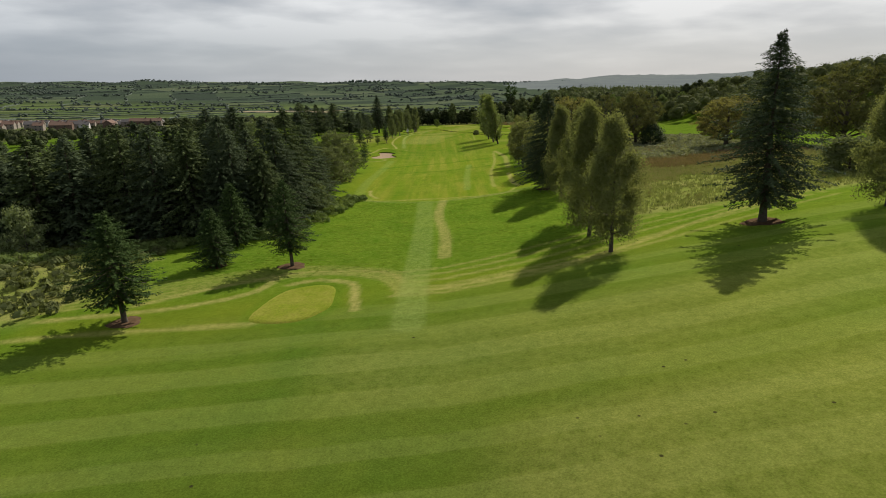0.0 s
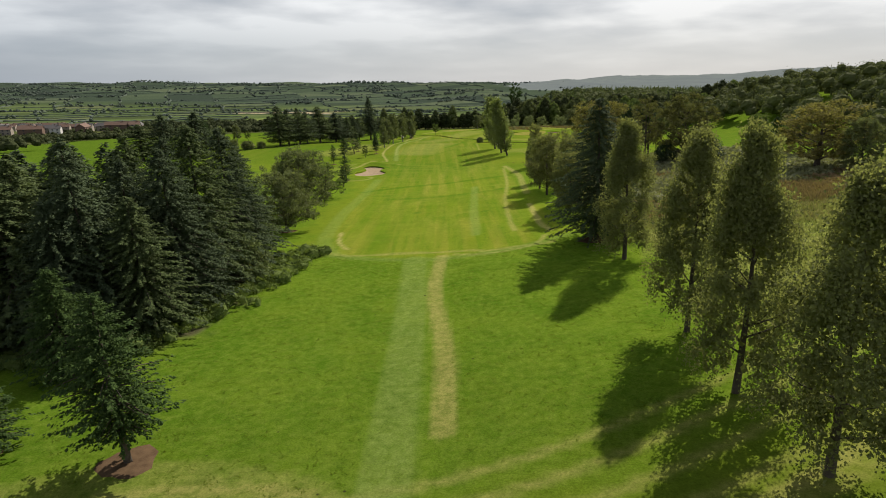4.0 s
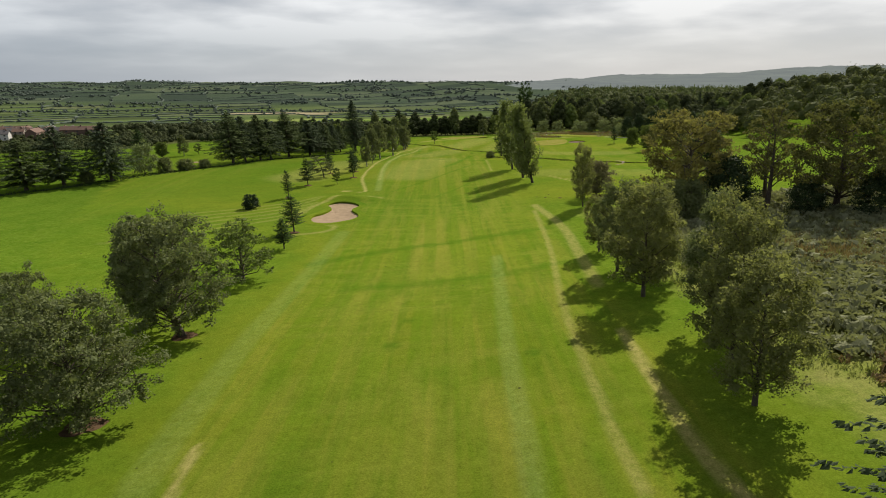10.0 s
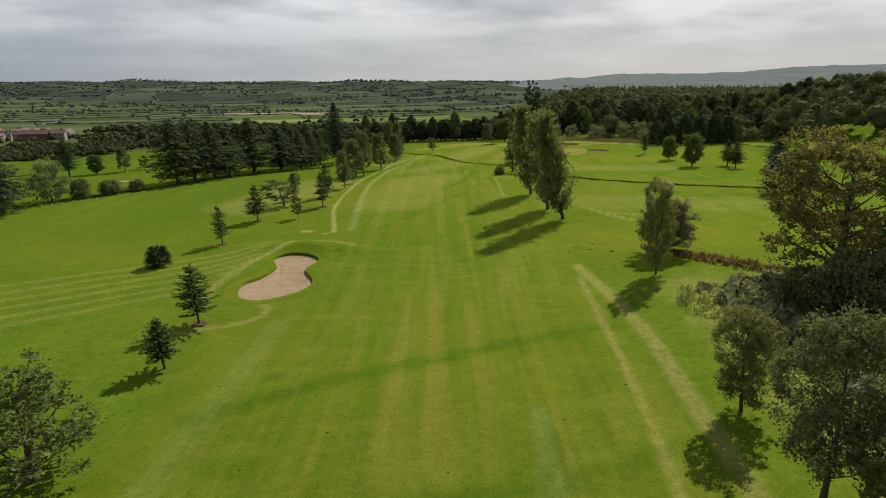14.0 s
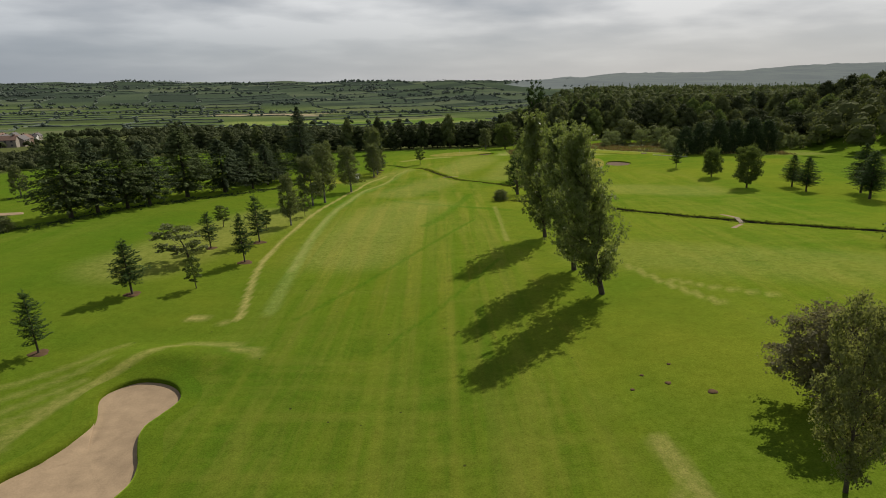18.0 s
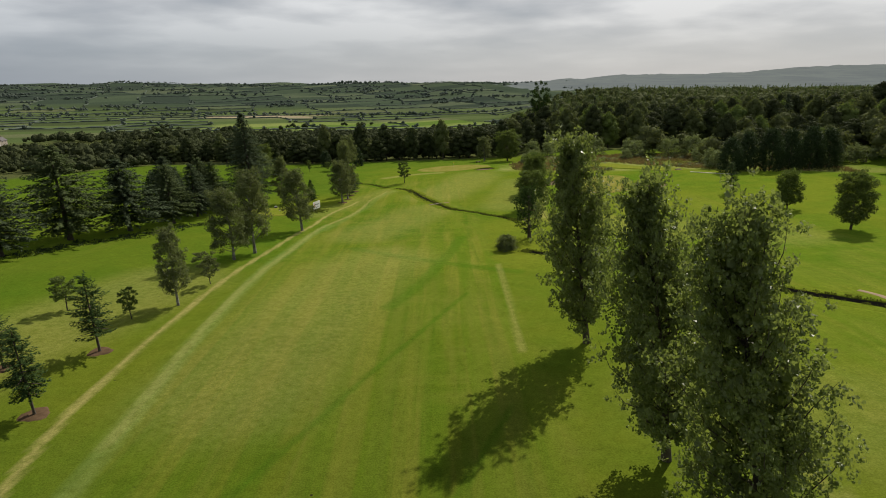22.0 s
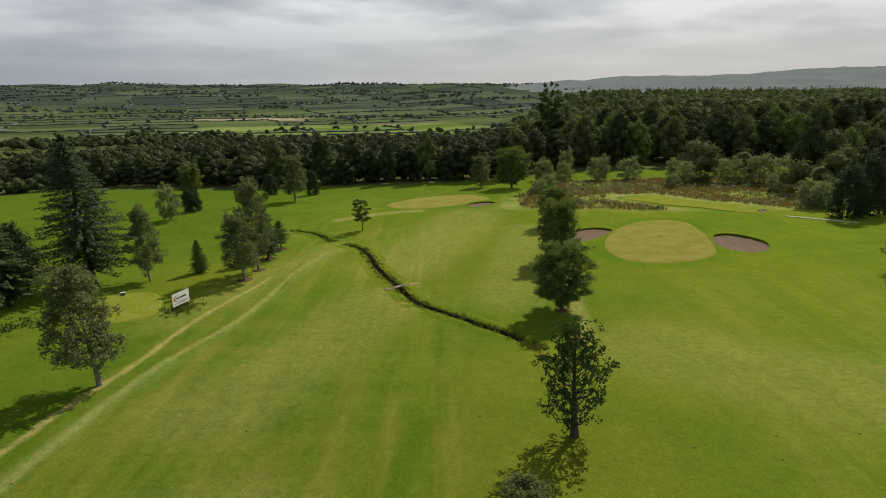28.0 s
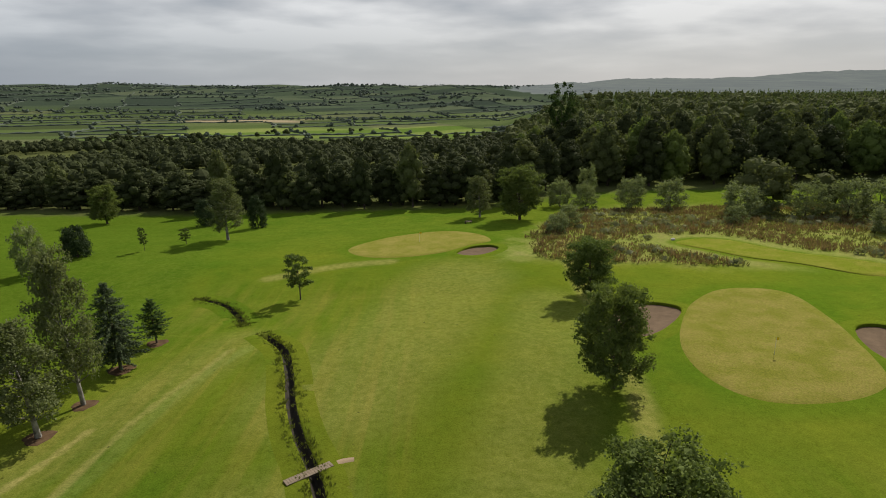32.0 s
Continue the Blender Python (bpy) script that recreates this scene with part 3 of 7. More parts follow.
def make_ground():
    xs = spaced([(-4800, -1200, 120), (-1200, -400, 40), (-400, -150, 10), (-150, -60, 2.5), (-60, -32, 1.2), (-32, 24, 0.5), (24, 84, 0.9), (84, 150, 2.5), (150, 420, 9), (420, 1300, 40), (1300, 4800, 120)])
    ys = spaced([(-600, -60, 30), (-60, 20, 6), (20, 48, 2.0), (48, 90, 0.7), (90, 126, 1.6), (126, 172, 0.8), (172, 226, 1.5), (226, 264, 0.8), (264, 296, 1.4), (296, 492, 0.85), (492, 600, 2.5), (600, 900, 12), (900, 2200, 36), (2200, 4900, 60)])
    X, Y = np.meshgrid(xs, ys)
    Z = terrain(X, Y)
    x, y = X.ravel(), Y.ravel()
    z = Z.ravel()
    flat = z.copy()
    for ring in BUNKERS:
        d = inside(x, y, ring)
        z[d > -0.35] = flat[d > -0.35] - 1.6
    for line, half in DITCHES:
        d = dist_line(x, y, line[2:-3])
        z[d < half + 0.35] = flat[d < half + 0.35] - 1.8
    # the mound behind the main bunker
    z = z + 1.3 * np.exp(-(((x + 25.0) / 7.0) ** 2 + ((y - 264.5) / 3.4) ** 2))
    nx, ny = len(xs), len(ys)
    i = np.arange(nx * ny).reshape(ny, nx)
    quads = np.stack([i[:-1, :-1], i[:-1, 1:], i[1:, 1:], i[1:, :-1]], -1).reshape(-1, 4)
    me = quads_mesh("ground", np.stack([x, y, z], 1), quads, TURF, True)

    def put(name, values):
        a = me.attributes.new(name, "FLOAT", "POINT")
        a.data.foreach_set("value", np.clip(values, 0, 1).astype(np.float32))

    def band(line, half, soft=0.6):
        return 1 - smooth(half, half + soft, dist_line(x, y, open_line(line, 3.0)))

    r1 = ragged(x, y, 3.0, 1.0)
    # the fairway and its cut end
    fair = smooth(-24, -18, x + r1) * (1 - smooth(15, 21, x - r1 + 0.02 * (y - 300))) * smooth(129, 132, y - 0.016 * x * x) * (1 - smooth(455, 470, y))
    fair_left = smooth(-118, -110, x) * (1 - smooth(-66, -58, x - 0.22 * (y - 330))) * smooth(190, 205, y) * (1 - smooth(395, 430, y))
    fair_right = smooth(36, 44, x) * (1 - smooth(80, 88, x)) * smooth(255, 265, y) * (1 - smooth(405, 415, y))
    put("fairway", np.maximum(fair, 0.6 * np.maximum(fair_left, fair_right)))
    put("across", (1 - smooth(58, 70, y - 0.32 * x)) * smooth(-70, -50, x) * (1 - smooth(60, 85, x)))
    rough = smooth(66, 78, y - 0.2 * x) * (1 - smooth(129, 132, y - 0.016 * x * x))
    edge = np.maximum(smooth(18, 24, x + r1), smooth(24, 29, -x + r1)) * smooth(140, 150, y) * (1 - smooth(240, 262, y)) * 0.55
    lawn = smooth(18, 26, -x - 0.12 * (y - 430)) * smooth(425, 445, y)
    put("rough", np.maximum(np.maximum(rough, edge), np.maximum(0.55 * smooth(470, 500, y), np.maximum(0.9 * lawn, smooth(540, 560, y)))))
    hr = ragged(x, y, 5.0, 3.0)
    heath = smooth(27, 33, x + hr * 0.6) * (1 - smooth(96, 104, x + hr)) * smooth(86, 92, y + hr * 0.4 - 0.08 * x) * (1 - smooth(228, 240, y + hr))
    heath = np.maximum(heath, smooth(36, 44, x + hr - 0.5 * (y - 500)) * smooth(462, 470, y + hr * 0.5 + 0.22 * (x - 70)) * (1 - smooth(524, 536, y + hr)) * (1 - smooth(150, 170, x)))
    heath = np.maximum(heath, smooth(43, 49, -x + hr) * smooth(56, 64, y) * (1 - smooth(96, 102, y)) * (1 - smooth(90, 110, -x)))
    heath = heath * (1 - smooth(-2.5, -0.5, inside(x, y, TEE_HEATH)))
    put("heath", heath)
    floor = smooth(24, 27, -x + 0.9 * hr - 0.16 * np.clip(118 - y, 0, 60)) * smooth(97, 103, y - 0.0 * x) * (1 - smooth(134, 140, y + hr * 0.5)) * (1 - smooth(118, 126, -x))
    deep = smooth(534, 546, y + hr - 22 * smooth(40, 60, x)) * (1 - smooth(1240, 1320, y)) * smooth(-700, -600, x) * np.maximum(smooth(-262, -250, x), smooth(840, 870, y))
    scrub = smooth(0, 12, scrub_edge(x, y) + hr) * smooth(-700, -600, x) * (1 - smooth(1240, 1320, y)) * smooth(116, 124, -x)
    put("bare", np.maximum(floor, np.maximum(deep, scrub) * 0.75))
    far = np.maximum(smooth(1240, 1320, y), smooth(420, 470, -x))
    put("farm", far * (1 - np.clip(heath, 0, 1)))
    ex = 40 * wavy(x, y, 260, 4.0)
    put("meadow", smooth(1300, 1340, y + 0.15 * x + ex * 0.3) * (1 - smooth(1690, 1730, y - 0.1 * x + ex)) * smooth(-520, -480, x + ex) * (1 - smooth(60, 110, x + ex)))
    put("stubble", smooth(1890, 1930, y) * (1 - smooth(2040, 2080, y + ex)) * smooth(-680, -640, x + ex) * (1 - smooth(-360, -320, x + ex)))
    # grows with distance: where the hazed field tones take over
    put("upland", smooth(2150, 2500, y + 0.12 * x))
    dry = 0.7 * band([(0.2, 82), (0.4, 96), (-0.8, 112), (-0.6, 121), (0.1, 131)], 0.6, 0.7)
    dry = np.maximum(dry, 0.95 * band([(-28.0, 276.6), (-25.2, 276.0), (-22.9, 275.5), (-21.7, 276.5), (-22.3, 280.7), (-24.2, 290.6), (-25.6, 300.5), (-26.0, 316.6), (-25.6, 332), (-24.4, 348), (-22.6, 370.4), (-21.2, 381.6), (-20.6, 389.9), (-19.4, 399.0), (-15.7, 418.2)], 0.24, 0.35))
    dry = np.maximum(dry, 0.65 * band([(-19.6, 296), (-20.3, 306.7), (-21.3, 329.6), (-20.2, 352), (-18.6, 378.9), (-16.2, 389.5), (-13.4, 400.2), (-12.1, 420.4), (-8.7, 436.7)], 0.22, 0.45))
    dry = np.maximum(dry, 0.95 * band([(18.9, 169.2), (18.2, 156.3), (17.8, 146.6), (18.5, 141.0)], 0.30, 0.5))
    dry = np.maximum(dry, 0.55 * band([(20.4, 239.8), (18.2, 208), (14.6, 177.8), (12.9, 151.6), (12.7, 143.3)], 0.20, 0.45))
    dry = np.maximum(dry, 0.65 * band([(20.6, 186), (22.0, 204), (23.0, 222), (21.4, 246)], 0.45, 0.8))
    dry = np.maximum(dry, 0.95 * band([(-18.9, 152.0), (-18.2, 145.3), (-17.0, 141.2), (-15.7, 138.7)], 0.2, 0.3))
    dry = np.maximum(dry, 0.6 * band([(-19.1, 136.6), (-14.6, 133.7), (-10.4, 134.1), (-3.6, 134.3), (5.0, 132.8), (6.6, 131.4), (10.4, 132.0), (14.1, 132.1), (17.4, 132.8)], 0.18, 0.6))
    dry = np.maximum(dry, 0.6 * band([(2.0, 131.4), (6.4, 129.6), (11, 130.6), (15, 133.0), (17, 138)], 0.15, 0.5))
    dry = np.maximum(dry, 0.8 * band([(-19.4, 70.4), (-16, 72), (-11.4, 70.0), (-10.4, 65), (-9.6, 60)], 0.3, 0.5))
    dry = np.maximum(dry, 0.7 * band([(-36, 64), (-26, 72), (-18, 76), (-8, 75), (-5, 70)], 0.3, 0.6))
    dry = np.maximum(dry, 0.7 * band([(-44, 60), (-30, 63), (-23, 68), (-22, 74)], 0.3, 0.6))
    dry = np.maximum(dry, 0.7 * band([(-2, 66), (12, 69), (24, 74), (40, 84), (56, 92)], 0.3, 0.6))
    dry = np.maximum(dry, 0.6 * band([(-60, 52), (-44, 55.2), (-30, 56.4), (-20, 57)], 0.25, 0.5))
    dry = np.maximum(dry, 0.55 * band([(-33.5, 236), (-33, 246), (-31, 258), (-24, 268.5), (-16, 266)], 0.4, 0.7))
    dry = np.maximum(dry, 0.5 * band([(-31, 226), (-24, 229), (-22.6, 233), (-25, 236)], 0.3, 0.6))
    dry = np.maximum(dry, 0.55 * band([(-12.3, 466.9), (0.1, 473.3), (8.1, 474.9)], 0.6, 1.6))
    dry = np.maximum(dry, 0.6 * band([(32.0, 388.2), (34.1, 406.2), (38.0, 425.6), (41.0, 470.1), (43.5, 493.8)], 0.5, 1.4))
    dry = np.maximum(dry, 0.42 * band([(17.3, 345), (17.2, 339.4), (17.0, 323.9), (16.7, 312.0)], 0.2, 0.4))
    dry = np.maximum(dry, 0.6 * band([(33.0, 292), (34.4, 286), (36.2, 280.0), (39, 273)], 0.25, 0.5))
    dry = np.maximum(dry, 0.5 * band([(36.5, 284), (40, 279.6), (46, 275)], 0.2, 0.5))
    for k in range(7):
        o = 1.3 * k
        dry = np.maximum(dry, (0.50 - 0.04 * k) * band([(-52, 60 + o), (-36, 66.5 + 0.9 * o), (-24, 72.5 + 0.7 * o), (-14, 74.5 + 0.5 * o), (-7.5 + 0.3 * o, 71 + 0.4 * o), (-5 + 0.4 * o, 64)], 0.12, 0.55))
    for k in range(5):
        dry = np.maximum(dry, 0.5 * band([(-6, 64 + 2.6 * k), (10, 67 + 3.0 * k), (30, 75 + 3.4 * k), (60, 88 + 3.6 * k)], 0.1, 0.6))
    for k in range(6):
        dry = np.maximum(dry, 0.35 * band([(-66, 222 + 4.2 * k), (-50, 232 + 4.0 * k), (-38, 240 + 4.0 * k), (-32, 248 + 4.0 * k)], 0.15, 0.7))
    for line, half, soft, much in (([(6, 424), (14, 444), (21, 466)], 4, 9, 0.30), ([(40, 384), (54, 374), (72, 362)], 5, 8, 0.24), ([(-8, 372), (0, 392), (5, 404)], 3, 8, 0.26),
                                   ([(-12, 305), (-8, 335), (-2, 352)], 4, 9, 0.30), ([(34, 300), (48, 292), (62, 284)], 5, 8, 0.22), ([(-46, 300), (-40, 320), (-34, 338)], 5, 8, 0.34),
                                   ([(24, 404), (30, 430), (34, 452)], 2, 7, 0.28), ([(-24, 396), (-14, 424), (-8, 440)], 1.5, 5, 0.24), ([(12, 28), (40, 34), (70, 42)], 5, 8, 0.25), ([(-4, 46), (20, 50), (48, 58)], 3, 8, 0.18)):
        dry = np.maximum(dry, much * band(line, half, soft))
    put("dry", dry)
    pale = 0.5 * band([(-3.6, 55), (-3.4, 90), (-3.6, 112), (-4.0, 130)], 1.3, 0.9)
    pale = np.maximum(pale, 0.32 * band([(-17.6, 135.6), (-20.2, 142.7), (-21.5, 152.5), (-22.1, 173.5), (-21.1, 200.8), (-20.0, 228)], 0.9, 0.9))
    pale = np.maximum(pale, 0.5 * band([(-18.3, 278.7), (-19.4, 295.3), (-21.0, 328.0), (-20.0, 359.4), (-17.6, 383.9)], 0.5, 0.8))
    pale = np.maximum(pale, 0.3 * band([(-17.2, 377.1), (-14.7, 392.1), (-12.0, 406.5), (-9.9, 427.8), (-6.6, 437.1)], 0.4, 0.8))
    pale = np.maximum(pale, 0.45 * band([(6, 144), (7, 170), (9, 205)], 0.5, 0.7))
    pale = np.maximum(pale, 0.35 * band([(-20, 135.8), (-11, 131.4), (0, 129.6), (11, 131.2), (22, 137)], 0.5, 0.9))
    put("pale", pale)
    lush = band([(-1.9, 267), (-0.8, 270.3), (1.9, 274.9), (5.2, 281.2), (9.4, 289.6), (14, 300)], 0.12, 0.4)
    lush = np.maximum(lush, band([(-14.5, 276), (-12.7, 279.2), (-10.0, 284.8), (-5.6, 293.7), (0.0, 307.1), (4.6, 316.5), (11.4, 331.6)], 0.14, 0.45))
    lush = np.maximum(lush, band([(1, 327), (5, 337), (9, 352), (12.0, 368.2)], 0.5, 1.2))
    lush = np.maximum(lush, band([(-8.4, 359.4), (2, 352), (12, 345), (20, 341)], 0.5, 1.2))
    lush = np.maximum(lush, 1.0 * band([(-22, 206), (-8, 214), (6, 219), (20, 222)], 0.6, 1.2))
    lush = np.maximum(lush, 0.8 * band([(-14, 192), (0, 194), (10, 195), (18, 198)], 0.5, 1.0))
    for cx, cy, r in ((-5.4, 170.6, 0.7), (9.2, 166.2, 0.6), (-4.0, 178, 0.5), (-16.6, 214, 0.5)):
        lush = np.maximum(lush, 1 - smooth(r, r + 0.7, np.hypot(x - cx, y - cy)))
    lush = np.maximum(lush, 0.7 * (1 - smooth(1.0, 4.0, -inside(x, y, GREEN_RIGHT))))
    lush = np.maximum(lush, 0.7 * (1 - smooth(1.0, 3.0, -inside(x, y, GREEN_FAR))))
    lush = np.maximum(lush, 0.6 * (1 - smooth(0.4, 1.6, -inside(x, y, TEE_START))))
    lush = np.maximum(lush, 0.6 * (1 - smooth(0.8, 3.6, -inside(x, y, BUNKER_MAIN))))
    put("lush", lush)
    return tagged(new("ground", me), "green mown golf course turf sloping gently, with farmland beyond", "ground", kind="structure")


make_ground()


def sheet(name, ring, mat, lift, label, category):
    """A flat-cut patch of finer turf laid over the ground."""
    c = ring.mean(0)
    verts, faces = [], []
    steps = (1.0, 0.97, 0.86, 0.7, 0.5, 0.3, 0.12)
    n = len(ring)
    for k, s in enumerate(steps):
        p = c + (ring - c) * s
        for q in p:
            verts.append((q[0], q[1], ground_z(q[0], q[1]) + (-0.06 if k == 0 else lift)))
    for k in range(len(steps) - 1):
        for i in range(n):
            j = (i + 1) % n
            faces.append((k * n + i, k * n + j, (k + 1) * n + j, (k + 1) * n + i))
    verts.append((c[0], c[1], ground_z(c[0], c[1]) + lift))
    for i in range(n):
        faces.append(((len(steps) - 1) * n + i, (len(steps) - 1) * n + (i + 1) % n, len(verts) - 1))
    return tagged(new(name, mesh_from(name, verts, faces, mat)), label, category, kind="structure")


sheet("green", GREEN_RIGHT, GREEN, 0.07, "closely mown oval putting green with dry yellowish patches", "green")
sheet("green", GREEN_FAR, GREEN, 0.07, "closely mown putting green at the end of the fairway", "green")
sheet("tee", TEE_START, TEE, 0.10, "small closely mown square tee of pale turf", "tee")
sheet("tee", TEE_HEATH, TEE, 0.12, "long narrow mown tee among rushes", "tee")


def part(name, me, parent, label="", m=None):
    ob = new(name, me)
    ob.parent = parent
    if m is not None:
        ob.matrix_basis = m
    if label:
        tagged(ob, label)
    return ob


def normals_2d(line, ring):
    if ring:
        d = np.roll(line, -1, 0) - np.roll(line, 1, 0)
    else:
        d = np.gradient(line, axis=0)
    d = d / np.maximum(np.linalg.norm(d, axis=1)[:, None], 1e-9)
    return np.stack([-d[:, 1], d[:, 0]], 1)


def bunker(ring, mat, depth, label):
    area = np.sum(ring[:, 0] * np.roll(ring[:, 1], -1) - np.roll(ring[:, 0], -1) * ring[:, 1])
    out = normals_2d(ring, True) * (-1 if area > 0 else 1)
    n = len(ring)
    wob = np.array([ragged(np.array(q[0]), np.array(q[1]), 0.12, 4.0) for q in ring])

    def strips(rows):
        faces = []
        for k in range(len(rows) - 1):
            for i in range(n):
                j = (i + 1) % n
                faces.append((k * n + i, k * n + j, (k + 1) * n + j, (k + 1) * n + i))
        return [v for r in rows for v in r], faces

    def row(off, lift, extra=0):
        p = ring + out * (off + (wob[:, None] if extra else 0))
        return [(q[0], q[1], ground_z(q[0], q[1]) + 1.3 * math.exp(-(((q[0] + 25.0) / 7.0) ** 2 + ((q[1] - 264.5) / 3.4) ** 2)) + lift) for q in p]

    hole = new("bunker", None)
    c = ring.mean(0)
    hole.location = (c[0], c[1], ground_z(*c))
    tagged(hole, label, "bunker", "sand bunkers")
    inv = Matrix.Translation(-hole.location)
    v, f = strips([row(1.9, 0.01), row(0.9, 0.05), row(0.25, 0.09, 1), row(0.0, 0.03, 1), row(-0.05, -0.32, 1), row(-0.1, -0.5, 1)])
    lip = mesh_from("turf_lip", v, f, TURF)
    part("turf_lip", lip, hole, "cut turf edge", inv)
    rows = [row(0.12, -0.30, 1)]
    for s in (0.9, 0.75, 0.55, 0.3):
        p = c + (ring - c) * s
        zz = [ground_z(q[0], q[1]) - 0.28 - depth * (1 - s) ** 0.7 + 0.05 * float(wavy(np.array(q[0]), np.array(q[1]), 3.0)) for q in p]
        rows.append([(q[0], q[1], w) for q, w in zip(p, zz)])
    v, f = strips(rows)
    v.append((c[0], c[1], ground_z(*c) - 0.28 - depth))
    for i in range(n):
        f.append((4 * n + i, 4 * n + (i + 1) % n, len(v) - 1))
    part("sand", mesh_from("sand", v, f, mat), hole, "raked bunker sand", inv)


bunker(BUNKER_MAIN, SAND, 0.5, "large kidney-shaped bunker of pale raked sand below a turf mound")
bunker(BUNKER_SIDE, SAND_GREY, 0.45, "bunker of greyish sand beside the putting green")
bunker(BUNKER_RIGHT, SAND_GREY, 0.45, "oval bunker of greyish sand beside the putting green")
bunker(BUNKER_FAR, SAND_GREY, 0.35, "small bunker of greyish sand at the far green")


def ditch(line, half, depth):
    nrm = normals_2d(line, False)
    rows = []
    for off, lift in ((-half - 2.0, 0.0), (-half - 0.9, 0.06), (-half - 0.2, 0.10), (-half, 0.0), (-half * 0.72, -0.55 * depth), (-half * 0.4, -depth), (0, -depth - 0.08),
                      (half * 0.4, -depth), (half * 0.72, -0.55 * depth), (half, 0.0), (half + 0.2, 0.10), (half + 0.9, 0.06), (half + 2.0, 0.0)):
        p = line + nrm * off
        wob = np.array([ragged(np.array(q[0]), np.array(q[1]), 0.14, off) for q in p])
        rows.append([(q[0], q[1], ground_z(q[0], q[1]) + lift + (0 if abs(off) > half + 1 else w)) for q, w in zip(p, wob)])
    n = len(line)
    v = [p for r in rows for p in r]
    faces = [(k * n + i, k * n + i + 1, (k + 1) * n + i + 1, (k + 1) * n + i) for k in range(len(rows) - 1) for i in range(n - 1)]
    me = mesh_from("ditch", v, faces, [TURF, MUD])
    ids = np.array([0 if k < 3 or k > 8 else 1 for k in range(len(rows) - 1) for _ in range(n - 1)], np.int32)
    me.polygons.foreach_set("material_index", ids)
    tagged(new("ditch", me), "narrow dark drainage ditch with tufted grass banks", "ditch", kind="structure")


ditch(DITCH, 0.5, 0.75)
ditch(DITCH_UPPER, 0.42, 0.6)
ditch(DITCH_RIGHT, 0.95, 1.15)


# ---- trees ----
def tube(path, radii, sides=6):
    """A tapered tube along points; quads."""
    path = np.asarray(path, float)
    k = len(path)
    d = np.gradient(path, axis=0)
    d /= np.maximum(np.linalg.norm(d, axis=1)[:, None], 1e-9)
    ref = np.where(np.abs(d[:, 2:3]) > 0.9, np.array([[1.0, 0, 0]]), np.array([[0, 0, 1.0]]))
    u = np.cross(d, ref)
    u /= np.maximum(np.linalg.norm(u, axis=1)[:, None], 1e-9)
    w = np.cross(d, u)
    a = np.linspace(0, 2 * math.pi, sides, endpoint=False)
    v = path[:, None] + np.asarray(radii)[:, None, None] * (np.cos(a)[None, :, None] * u[:, None] + np.sin(a)[None, :, None] * w[:, None])
    i = np.arange(k * sides).reshape(k, sides)
    q = np.stack([i[:-1], np.roll(i[:-1], -1, 1), np.roll(i[1:], -1, 1), i[1:]], -1).reshape(-1, 4)
    return v.reshape(-1, 3), q


def joined(pieces):
    vs, qs, k = [], [], 0
    for v, q in pieces:
        vs.append(v)
        qs.append(q + k)
        k += len(v)
    return np.vstack(vs), np.vstack(qs)


def leaf_quads(centre, along, across, length, width, fold=0.25):
    """Diamond leaves or sprays, one quad each, slightly folded."""
    n = np.cross(along, across)
    a, b = along * length[:, None], across * width[:, None]
    lift = n * (width * fold)[:, None]
    v = np.stack([centre - a * 0.5, centre + b - a * 0.05 + lift, centre + a * 0.5, centre - b - a * 0.05 + lift], 1).reshape(-1, 3)
    return v, np.arange(len(v)).reshape(-1, 4)


def unit(v):
    return v / np.maximum(np.linalg.norm(v, axis=-1, keepdims=True), 1e-9)


